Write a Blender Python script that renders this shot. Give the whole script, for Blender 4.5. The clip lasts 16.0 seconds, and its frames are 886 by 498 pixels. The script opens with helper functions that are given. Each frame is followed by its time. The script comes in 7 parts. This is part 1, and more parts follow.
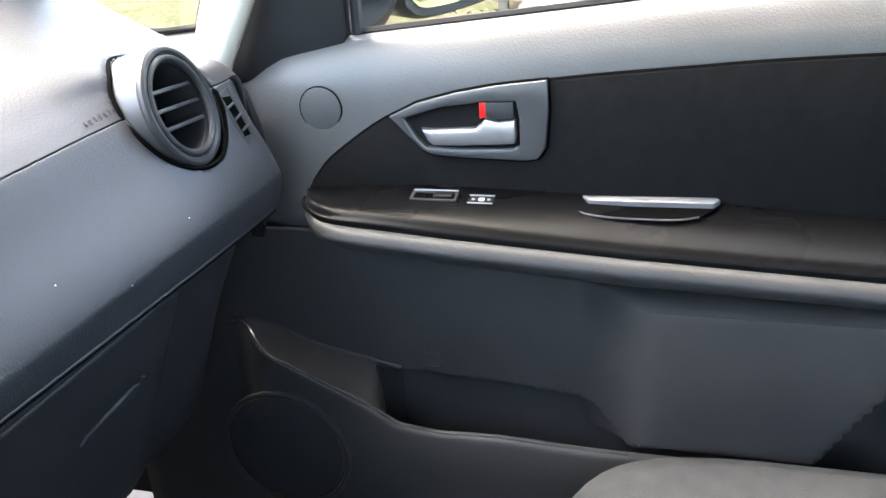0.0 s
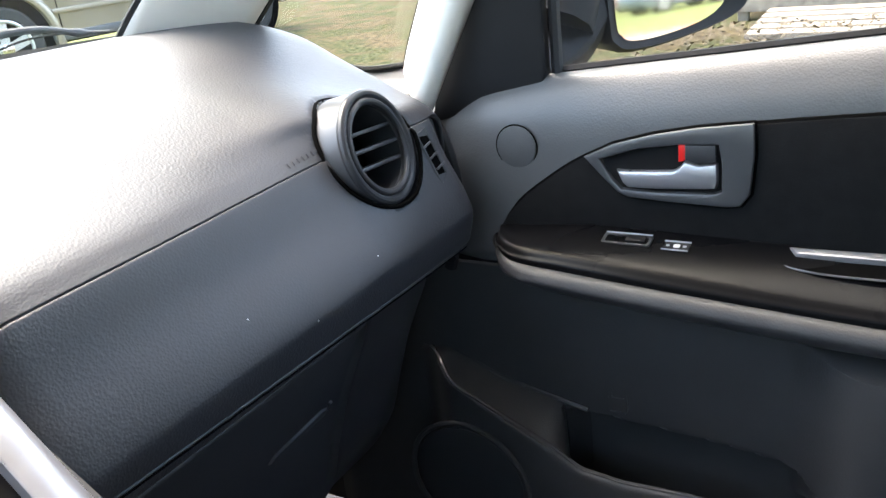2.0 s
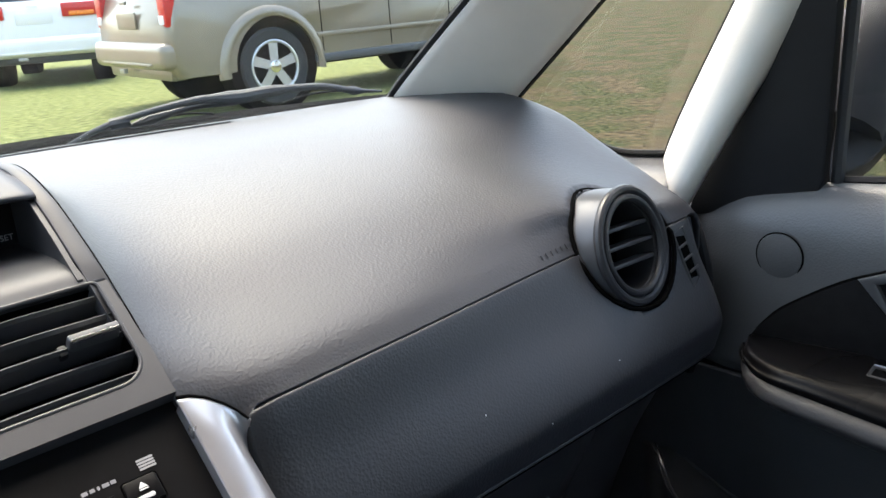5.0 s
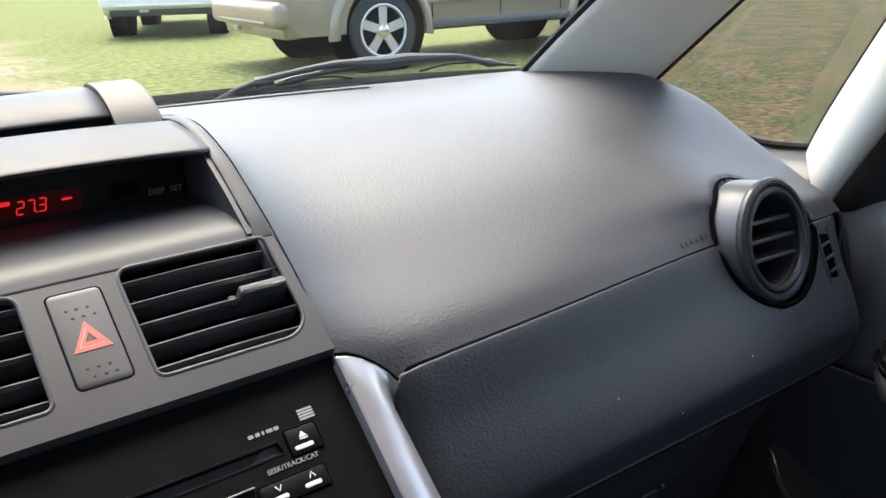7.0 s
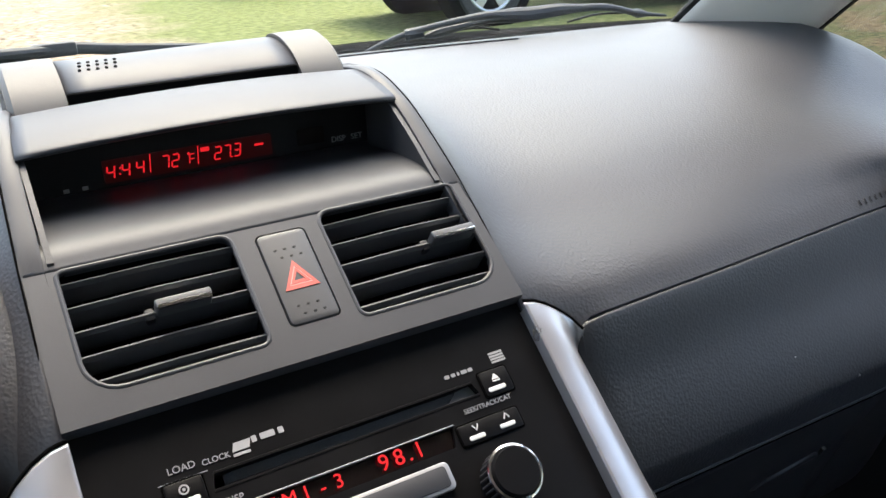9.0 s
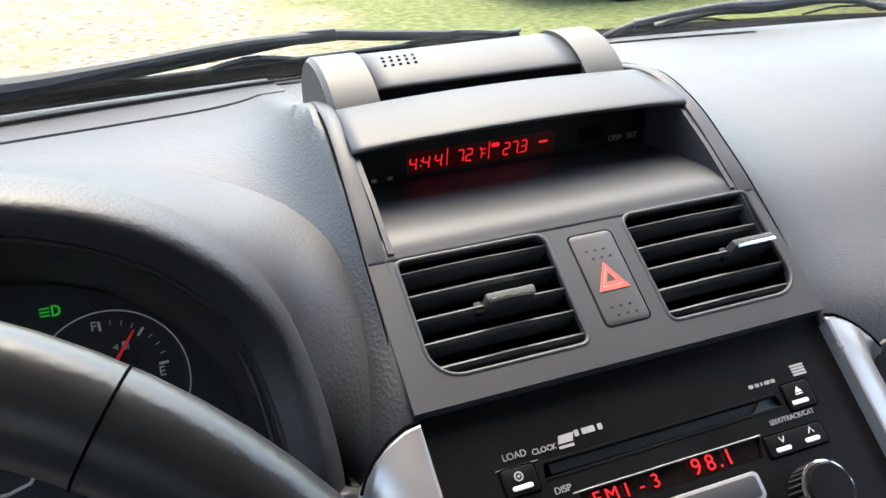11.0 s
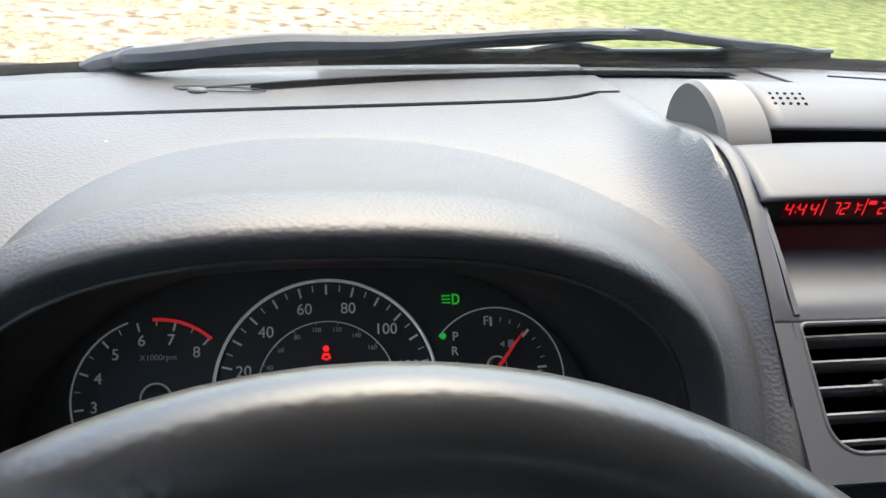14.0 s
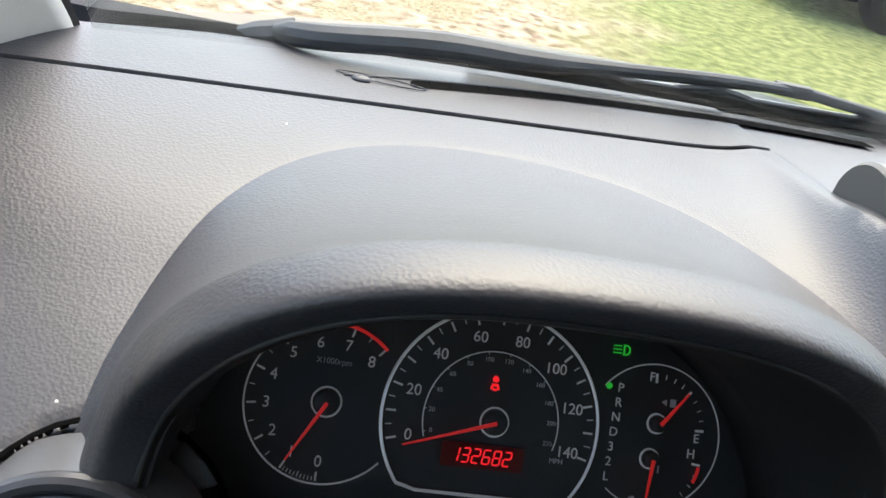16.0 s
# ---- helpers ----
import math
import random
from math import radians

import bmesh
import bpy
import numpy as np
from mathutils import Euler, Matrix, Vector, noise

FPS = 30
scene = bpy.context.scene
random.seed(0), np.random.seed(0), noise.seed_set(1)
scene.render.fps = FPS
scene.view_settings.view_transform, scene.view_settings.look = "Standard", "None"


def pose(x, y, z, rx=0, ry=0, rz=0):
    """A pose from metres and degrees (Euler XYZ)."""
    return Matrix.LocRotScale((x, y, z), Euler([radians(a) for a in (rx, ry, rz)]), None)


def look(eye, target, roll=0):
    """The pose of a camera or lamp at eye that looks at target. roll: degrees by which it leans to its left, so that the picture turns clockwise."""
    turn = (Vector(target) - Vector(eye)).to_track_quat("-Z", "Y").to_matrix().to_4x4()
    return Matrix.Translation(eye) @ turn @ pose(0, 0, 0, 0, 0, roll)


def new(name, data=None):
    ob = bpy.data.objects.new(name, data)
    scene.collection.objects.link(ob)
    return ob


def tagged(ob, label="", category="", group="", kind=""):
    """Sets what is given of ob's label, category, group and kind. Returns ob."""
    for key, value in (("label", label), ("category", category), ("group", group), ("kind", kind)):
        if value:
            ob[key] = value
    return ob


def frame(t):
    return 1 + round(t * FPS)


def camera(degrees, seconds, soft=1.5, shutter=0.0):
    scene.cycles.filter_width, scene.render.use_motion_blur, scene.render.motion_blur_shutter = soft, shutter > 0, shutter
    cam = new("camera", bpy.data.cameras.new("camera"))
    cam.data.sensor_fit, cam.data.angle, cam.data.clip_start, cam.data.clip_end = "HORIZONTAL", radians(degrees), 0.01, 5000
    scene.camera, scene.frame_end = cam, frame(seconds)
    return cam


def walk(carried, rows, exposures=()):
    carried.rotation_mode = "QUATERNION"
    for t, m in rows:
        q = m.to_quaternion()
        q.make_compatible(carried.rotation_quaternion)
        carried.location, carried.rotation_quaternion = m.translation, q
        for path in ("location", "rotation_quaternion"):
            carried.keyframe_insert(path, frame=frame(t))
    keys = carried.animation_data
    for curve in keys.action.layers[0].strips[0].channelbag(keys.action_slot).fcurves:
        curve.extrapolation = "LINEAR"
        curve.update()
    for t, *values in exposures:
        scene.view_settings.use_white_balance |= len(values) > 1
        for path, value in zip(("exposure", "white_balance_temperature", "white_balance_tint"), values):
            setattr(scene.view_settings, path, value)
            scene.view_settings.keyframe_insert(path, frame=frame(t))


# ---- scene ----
cam = camera(55.5, 16.0)
PATH = [
    (0, (-0.078, -0.498, 1.12), (1.681, 0.02, 0.321), -3.7),
    (0.5, (-0.074, -0.5, 1.12), (1.643, 0.146, 0.325), -4.9),
    (1, (-0.066, -0.512, 1.123), (1.603, 0.263, 0.339), -6.5),
    (1.5, (-0.057, -0.521, 1.13), (1.562, 0.367, 0.36), -7.0),
    (2, (-0.051, -0.523, 1.14), (1.52, 0.478, 0.411), -6.9),
    (2.5, (-0.044, -0.521, 1.155), (1.485, 0.563, 0.457), -5.7),
    (3, (-0.04, -0.51, 1.164), (1.457, 0.641, 0.504), -4.6),
    (3.5, (-0.036, -0.501, 1.171), (1.421, 0.708, 0.527), -4.8),
    (4, (-0.041, -0.496, 1.178), (1.36, 0.78, 0.538), -5.2),
    (4.5, (-0.041, -0.491, 1.18), (1.304, 0.851, 0.556), -4.6),
    (5, (-0.046, -0.486, 1.184), (1.248, 0.912, 0.575), -3.9),
    (7.3, (-0.084, -0.462, 1.19), (1.011, 1.071, 0.517), -1.4),
    (7.5, (-0.088, -0.46, 1.188), (0.99, 1.082, 0.509), -1.4),
    (8, (-0.098, -0.454, 1.187), (0.934, 1.107, 0.482), -1.3),
    (8.2, (-0.103, -0.452, 1.186), (0.912, 1.117, 0.472), -1.4),
    (10.3, (-0.175, -0.421, 1.203), (0.528, 1.279, 0.419), -4.0),
    (10.5, (-0.187, -0.418, 1.207), (0.497, 1.291, 0.425), -3.7),
    (11, (-0.214, -0.406, 1.212), (0.414, 1.317, 0.415), -2.9),
    (11.5, (-0.237, -0.397, 1.217), (0.321, 1.341, 0.4), -2.5),
    (12, (-0.256, -0.391, 1.223), (0.234, 1.357, 0.384), -2.3),
    (12.5, (-0.278, -0.381, 1.233), (0.163, 1.367, 0.367), -1.3),
    (13, (-0.307, -0.372, 1.241), (0.086, 1.377, 0.355), 0.2),
    (13.5, (-0.331, -0.367, 1.248), (0.024, 1.381, 0.344), 2.1),
    (14, (-0.354, -0.358, 1.255), (-0.014, 1.384, 0.333), 4.3),
    (14.5, (-0.378, -0.346, 1.262), (-0.042, 1.386, 0.319), 6.6),
    (15, (-0.401, -0.34, 1.269), (-0.068, 1.383, 0.309), 8.8),
    (15.5, (-0.425, -0.334, 1.27), (-0.097, 1.385, 0.302), 11.1),
    (16, (-0.453, -0.328, 1.266), (-0.112, 1.387, 0.295), 14.4),
]
EXPOSURES = [(0, 4.65, 7000, 10), (0.5, 4.75, 6975, 10), (1, 4.5, 6950, 10), (2, 3.8, 6900, 10), (3, 3.25, 6850, 10), (4, 3.0, 6850, 10), (5, 2.78, 6850, 10), (8, 2.72, 6850, 10), (12, 2.95, 6850, 10), (14, 2.98, 6900, 10), (16, 2.84, 6900, 10)]
walk(cam, [(t, look(eye, aim, roll)) for t, eye, aim, roll in PATH], EXPOSURES)

import functools

# ---- world, sun, exposure ----
world = bpy.data.worlds.new("sky")
scene.world = world
world.use_nodes = True
_n = world.node_tree.nodes
_sky = _n.new("ShaderNodeTexSky")
_sky.sky_type = "NISHITA"
_sky.sun_disc = False
SUN_EL, SUN_AZ = 66.0, 20.0
_sky.sun_elevation = radians(SUN_EL)
_sky.sun_rotation = radians(SUN_AZ)
_sky.dust_density = 4.0
_bg = _n["Background"]
_bg.inputs["Strength"].default_value = 0.15
world.node_tree.links.new(_sky.outputs[0], _bg.inputs["Color"])
sun = new("sun", bpy.data.lights.new("sun", "SUN"))
sun.data.energy = 0.27
sun.data.angle = radians(80.0)
sun.data.color = (1.0, 0.95, 0.87)
_d = Vector((math.sin(radians(SUN_AZ)) * math.cos(radians(SUN_EL)), math.cos(radians(SUN_AZ)) * math.cos(radians(SUN_EL)), math.sin(radians(SUN_EL))))
sun.matrix_world = look(_d * 60, (0, 0, 0))


# ---- materials ----
def material(name, base, rough=0.5, metal=0.0, vary=0.1, scale=30.0, bump=0.0, bump_scale=400.0, spec=0.5, grain="noise", emit=None, coat=0.0, second=None):
    m = bpy.data.materials.new(name)
    m.use_nodes = True
    nt = m.node_tree
    b = nt.nodes["Principled BSDF"]
    b.inputs["Roughness"].default_value = rough
    b.inputs["Metallic"].default_value = metal
    b.inputs["Specular IOR Level"].default_value = spec
    b.inputs["Coat Weight"].default_value = coat
    b.inputs["Coat Roughness"].default_value = 0.08
    co = nt.nodes.new("ShaderNodeTexCoord")
    if emit:
        b.inputs["Emission Color"].default_value = (*emit[0], 1)
        b.inputs["Emission Strength"].default_value = emit[1]
        b.inputs["Base Color"].default_value = (*base, 1)
        return m
    ns = nt.nodes.new("ShaderNodeTexNoise")
    ns.inputs["Scale"].default_value = scale
    ns.inputs["Detail"].default_value = 6
    nt.links.new(co.outputs["Object"], ns.inputs["Vector"])
    ramp = nt.nodes.new("ShaderNodeValToRGB")
    second = second or base
    ramp.color_ramp.elements[0].position, ramp.color_ramp.elements[1].position = 0.3, 0.7
    ramp.color_ramp.elements[0].color = (*[c * (1 - vary) for c in base], 1)
    ramp.color_ramp.elements[1].color = (*[c * (1 + vary) for c in second], 1)
    nt.links.new(ns.outputs["Fac"], ramp.inputs["Fac"])
    nt.links.new(ramp.outputs["Color"], b.inputs["Base Color"])
    rr = nt.nodes.new("ShaderNodeMapRange")
    rr.inputs["To Min"].default_value, rr.inputs["To Max"].default_value = max(rough - 0.06, 0.02), min(rough + 0.06, 1)
    nt.links.new(ns.outputs["Fac"], rr.inputs["Value"])
    nt.links.new(rr.outputs[0], b.inputs["Roughness"])
    if bump:
        if grain == "leather":
            t = nt.nodes.new("ShaderNodeTexVoronoi")
            t.feature = "SMOOTH_F1"
            t.inputs["Scale"].default_value = bump_scale
            t.inputs["Smoothness"].default_value = 0.6
            out = t.outputs["Distance"]
            wob = nt.nodes.new("ShaderNodeTexNoise")
            wob.inputs["Scale"].default_value = bump_scale * 0.6
            mix = nt.nodes.new("ShaderNodeMix")
            mix.data_type = "VECTOR"
            mix.inputs["Factor"].default_value = 0.0016
            nt.links.new(co.outputs["Object"], wob.inputs["Vector"])
            nt.links.new(co.outputs["Object"], mix.inputs[4])
            nt.links.new(wob.outputs["Color"], mix.inputs[5])
            nt.links.new(mix.outputs[1], t.inputs["Vector"])
        else:
            t = nt.nodes.new("ShaderNodeTexNoise")
            t.inputs["Scale"].default_value = bump_scale
            t.inputs["Detail"].default_value = 3
            out = t.outputs["Fac"]
            nt.links.new(co.outputs["Object"], t.inputs["Vector"])
        bp = nt.nodes.new("ShaderNodeBump")
        bp.inputs["Strength"].default_value = bump
        bp.inputs["Distance"].default_value = 0.6 / bump_scale
        nt.links.new(out, bp.inputs["Height"])
        nt.links.new(bp.outputs["Normal"], b.inputs["Normal"])
    return m


def glass_material(name, tint, haze=0.0):
    m = bpy.data.materials.new(name)
    m.use_nodes = True
    nt = m.node_tree
    nt.nodes.clear()
    out = nt.nodes.new("ShaderNodeOutputMaterial")
    tr = nt.nodes.new("ShaderNodeBsdfTransparent")
    tr.inputs["Color"].default_value = (*tint, 1)
    gl = nt.nodes.new("ShaderNodeBsdfGlossy")
    gl.inputs["Roughness"].default_value = 0.02
    lw = nt.nodes.new("ShaderNodeLayerWeight")
    pw = nt.nodes.new("ShaderNodeMath")
    pw.operation = "POWER"
    pw.inputs[1].default_value = 5.0
    nt.links.new(lw.outputs["Facing"], pw.inputs[0])
    fr = nt.nodes.new("ShaderNodeMath")
    fr.operation = "MULTIPLY_ADD"
    fr.inputs[1].default_value, fr.inputs[2].default_value = 0.5, 0.02
    nt.links.new(pw.outputs[0], fr.inputs[0])
    mx = nt.nodes.new("ShaderNodeMixShader")
    nt.links.new(fr.outputs[0], mx.inputs[0])
    nt.links.new(tr.outputs[0], mx.inputs[1])
    nt.links.new(gl.outputs[0], mx.inputs[2])
    nt.links.new(mx.outputs[0], out.inputs["Surface"])
    return m


GREY = (0.026, 0.027, 0.031)
M_PAD = material("dash_leather_grain", GREY, 0.48, vary=0.06, scale=14, bump=0.21, bump_scale=520, spec=0.62, grain="leather")
M_SMOOTH = material("dash_smooth_plastic", (0.040, 0.042, 0.047), 0.46, spec=0.40, vary=0.05, scale=20, bump=0.06, bump_scale=1100)
M_DARK = material("dark_trim_plastic", (0.032, 0.033, 0.036), 0.48, vary=0.1, scale=30, bump=0.2, bump_scale=700)
M_BLACK = material("black_plastic", (0.008, 0.008, 0.009), 0.5, spec=0.3, vary=0.15, scale=40, bump=0.1, bump_scale=600)
M_CLUSTER = material("cluster_black", (0.022, 0.022, 0.022), 0.5, vary=0.1, spec=0.4)
# near-black without gloss: the dark of ducts, gaps and hollows as colour
M_VOID = material("unlit_void_black", (0.003, 0.003, 0.003), 0.9, vary=0.2, spec=0.02)
M_GLOSS = material("satin_black_armrest", (0.005, 0.005, 0.0055), 0.28, vary=0.04, scale=7, bump=0.03, bump_scale=900, spec=0.09)
M_SILVER = material("silver_painted_plastic", (0.50, 0.50, 0.515), 0.30, metal=0.75, vary=0.04, scale=50)
M_SATIN = material("satin_silver_plastic", (0.37, 0.37, 0.38), 0.36, metal=0.6, vary=0.04, scale=60)
M_CHROME = material("chrome", (0.75, 0.75, 0.76), 0.12, metal=1.0, vary=0.02)
M_FABRIC = material("black_woven_insert", (0.010, 0.010, 0.0105), 0.9, vary=0.2, scale=60, bump=0.3, bump_scale=900, spec=0.12)
M_SEAT = material("grey_seat_cloth", (0.038, 0.040, 0.043), 0.95, vary=0.18, scale=70, bump=0.6, bump_scale=700)
M_DOOR = material("door_grey_grain", (0.088, 0.090, 0.093), 0.40, vary=0.06, scale=14, bump=0.2, bump_scale=520, grain="leather")
# paler and glossier than the lower trim: the pod ridges' highlight as colour
M_EDGE = material("edge_highlight_plastic", (0.070, 0.070, 0.072), 0.24, vary=0.15, scale=40, spec=0.7)
M_DOORLOW = material("door_lower_plastic", (0.048, 0.048, 0.049), 0.48, spec=0.34, vary=0.08, scale=16, bump=0.12, bump_scale=500, grain="leather")
M_BEIGE = material("light_grey_pillar_trim", (0.72, 0.69, 0.62), 0.55, vary=0.04, scale=18, bump=0.15, bump_scale=500)
M_LINING = material("woven_roof_lining", (0.62, 0.60, 0.56), 0.9, vary=0.06, scale=40, bump=0.3, bump_scale=700, spec=0.1)
M_CAP = material("beige_grey_cap_plastic", (0.078, 0.075, 0.069), 0.46, spec=0.36, vary=0.05, scale=30, bump=0.08, bump_scale=900)
M_LEATHER = material("steering_wheel_leather", (0.024, 0.024, 0.025), 0.30, spec=0.7, vary=0.3, scale=22, bump=0.06, bump_scale=420, grain="leather")
M_RUBBER = material("black_rubber", (0.012, 0.012, 0.013), 0.65, vary=0.2, scale=40, bump=0.1, bump_scale=300, spec=0.2)
M_FRIT = material("black_glass_enamel", (0.004, 0.004, 0.004), 0.9, vary=0.1, spec=0.03)
M_WIPER = material("wiper_black_paint", (0.035, 0.038, 0.042), 0.5, vary=0.2, scale=60, bump=0.1, bump_scale=400, spec=0.35)
M_CARPET = material("footwell_carpet", (0.014, 0.014, 0.015), 0.95, vary=0.3, scale=90, bump=0.8, bump_scale=500)
M_RED = material("red_lock_flag", (0.7, 0.015, 0.012), 0.4, vary=0.03)
M_WHITE = material("white_print", (0.72, 0.72, 0.72), 0.5, vary=0.03)
M_FAINT = material("grey_print", (0.36, 0.36, 0.37), 0.5, vary=0.03)
M_DIAL = material("dial_print", (0.40, 0.40, 0.41), 0.5, emit=((0.8, 0.82, 0.85), 0.010))
M_NEEDLE = material("red_needle", (0.45, 0.02, 0.02), 0.4, emit=((1, 0.03, 0.03), 0.03))
M_REDLED = material("red_led", (0.2, 0.0, 0.0), 0.4, emit=((1.0, 0.02, 0.03), 0.12))
M_REDDIM = material("red_lcd_ground", (0.03, 0.002, 0.002), 0.3, emit=((1.0, 0.02, 0.02), 0.0012))
M_GREENLED = material("green_led", (0.0, 0.2, 0.02), 0.4, emit=((0.02, 0.75, 0.06), 0.05))
M_HAZARD = material("hazard_red", (0.50, 0.10, 0.08), 0.4, vary=0.03)
M_HAZLINE = material("hazard_pale_line", (0.62, 0.30, 0.27), 0.4, vary=0.03)
M_SMOKED = material("smoked_display", (0.006, 0.004, 0.004), 0.12, vary=0.1)
M_MIRROR = material("mirror_glass", (0.86, 0.87, 0.88), 0.0, metal=1.0, vary=0.0)
# tint set by how much daylight the rear panes let in
M_REARTINT = glass_material("dark_tinted_glass", (0.42, 0.44, 0.43))
M_SIDEGLASS = glass_material("green_side_glass", (0.90, 0.92, 0.90))
M_GLASS = glass_material("window_glass", (0.93, 0.96, 0.94))
M_PAINT = material("dark_blue_grey_paint", (0.05, 0.06, 0.075), 0.3, metal=0.3, vary=0.05, coat=0.6)
M_TAN = material("tan_metallic_paint", (0.235, 0.20, 0.15), 0.32, metal=0.35, vary=0.04, scale=3, coat=0.5)
M_WHITEPAINT = material("white_car_paint", (0.72, 0.72, 0.70), 0.3, vary=0.03, scale=3, coat=0.5)
M_BLUEPAINT = material("grey_blue_car_paint", (0.11, 0.135, 0.15), 0.3, metal=0.3, vary=0.05, coat=0.5)
M_MAROON = material("maroon_car_paint", (0.10, 0.02, 0.025), 0.35, vary=0.05, coat=0.4)
M_CARGLASS = material("parked_car_glass", (0.02, 0.025, 0.028), 0.08, vary=0.1)
M_TYRE = material("tyre_rubber", (0.02, 0.02, 0.02), 0.8, vary=0.3, scale=30, bump=0.5, bump_scale=120)
M_TAIL = material("red_tail_lamp", (0.5, 0.02, 0.015), 0.2, vary=0.15, scale=40)
M_AMBER = material("amber_lamp", (0.8, 0.22, 0.03), 0.2, vary=0.1)
M_PLANK = material("weathered_deck_board", (0.24, 0.20, 0.155), 0.8, vary=0.3, scale=14, bump=0.4, bump_scale=60)
M_SIDING = material("white_house_siding", (0.75, 0.75, 0.73), 0.6, vary=0.06, scale=4)
M_ROOF = material("dark_shingle_roof", (0.10, 0.09, 0.085), 0.85, vary=0.3, scale=20, bump=0.4, bump_scale=40)
M_BRUSH = material("dead_leaf_litter", (0.10, 0.062, 0.035), 0.9, vary=0.6, scale=30, second=(0.07, 0.055, 0.03))
M_LEAF = material("foliage", (0.05, 0.09, 0.03), 0.7, vary=0.5, scale=6, second=(0.10, 0.12, 0.05))
M_BARK = material("bark", (0.12, 0.09, 0.07), 0.9, vary=0.3, scale=12, bump=0.6, bump_scale=30)
M_SATIN2 = material("satin_grey_housing", (0.09, 0.092, 0.096), 0.34, metal=0.3, vary=0.05, scale=40)
M_RIM = material("vent_ring_plastic", (0.030, 0.031, 0.034), 0.36, vary=0.08, scale=40, bump=0.06, bump_scale=900)
M_SLAT = material("vent_slat_plastic", (0.045, 0.045, 0.048), 0.34, vary=0.08, scale=60)
M_HAZ = material("hazard_button_plastic", (0.050, 0.051, 0.054), 0.42, vary=0.05, scale=60)
M_RING = material("dial_rim_silver", (0.62, 0.63, 0.65), 0.35, metal=0.3, emit=((0.8, 0.82, 0.85), 0.01))
M_PIANO = material("radio_black", (0.0045, 0.0045, 0.005), 0.4, vary=0.2, scale=50, bump=0.05, bump_scale=900, spec=0.14)
M_PRINT = material("dim_white_print", (0.30, 0.30, 0.31), 0.5, vary=0.04)
M_HOSE = material("red_edging", (0.42, 0.12, 0.09), 0.6, vary=0.2)


# ---- mesh helpers ----
def finish(bm, mat, name, angle=35.0):
    bmesh.ops.recalc_face_normals(bm, faces=bm.faces)
    me = bpy.data.meshes.new(name)
    bm.to_mesh(me)
    bm.free()
    me.polygons.foreach_set("use_smooth", [True] * len(me.polygons))
    me.set_sharp_from_angle(angle=radians(angle))
    me.materials.append(mat)
    return me


def part(name, bm, mat, parent=None, label="", m=None, thick=0.0, angle=35.0, flip=False):
    ob = new(name, finish(bm, mat, name, angle))
    if m is not None:
        ob.matrix_basis = m
    if thick:
        s = ob.modifiers.new("thickness", "SOLIDIFY")
        s.thickness, s.offset = thick, 1.0 if flip else -1.0
    if parent is not None:
        ob.parent = parent
        ob.matrix_parent_inverse = parent.matrix_basis.inverted()
    if label:
        ob["label"] = label
    return ob


def thing(name, label, category, group="", kind="", at=(0, 0, 0)):
    ob = new(name)
    ob.location = at
    ob.empty_display_size = 0.02
    return tagged(ob, label, category, group, kind)


def lerp(a, b, t):
    return a + (b - a) * t


def smooth(a, b, x):
    t = min(1.0, max(0.0, (x - a) / (b - a)))
    return t * t * (3 - 2 * t)


def table(x, pairs):
    """Linear look-up in (x, value) pairs sorted by x."""
    if x <= pairs[0][0]:
        return pairs[0][1]
    for (a, va), (b, vb) in zip(pairs, pairs[1:]):
        if x <= b:
            return lerp(va, vb, (x - a) / (b - a))
    return pairs[-1][1]


@functools.lru_cache(maxsize=4000)
def spline_cached(points, n):
    """n + 1 points along a smooth curve through the given points (Catmull-Rom)."""
    P = [Vector(p) for p in points]
    P = [P[0] * 2 - P[1]] + P + [P[-1] * 2 - P[-2]]
    segs, out = len(P) - 3, []
    for k in range(n + 1):
        s = k / n * segs
        i = min(int(s), segs - 1)
        t = s - i
        a, b, c, d = P[i:i + 4]
        out.append(0.5 * ((2 * b) + (c - a) * t + (2 * a - 5 * b + 4 * c - d) * t * t + (3 * b - a - 3 * c + d) * t ** 3))
    return out


def spline(points, n):
    return list(spline_cached(tuple(tuple(p) for p in points), n))


def grid(fn, us, vs, wrap=False, skip=None, bm=None):
    bm = bm or bmesh.new()
    rows = [[bm.verts.new(fn(u, v)) for v in vs] for u in us]
    cols = len(vs)
    for i in range(len(us) - 1):
        for j in range(cols if wrap else cols - 1):
            k = (j + 1) % cols
            if skip and skip(us[i], vs[j], us[i + 1], vs[k]):
                continue
            bm.faces.new((rows[i][j], rows[i + 1][j], rows[i + 1][k], rows[i][k]))
    if skip:
        loose = [v for v in bm.verts if not v.link_faces]
        bmesh.ops.delete(bm, geom=loose, context="VERTS")
    return bm


def span(a, b, n):
    return [a + (b - a) * i / n for i in range(n + 1)]


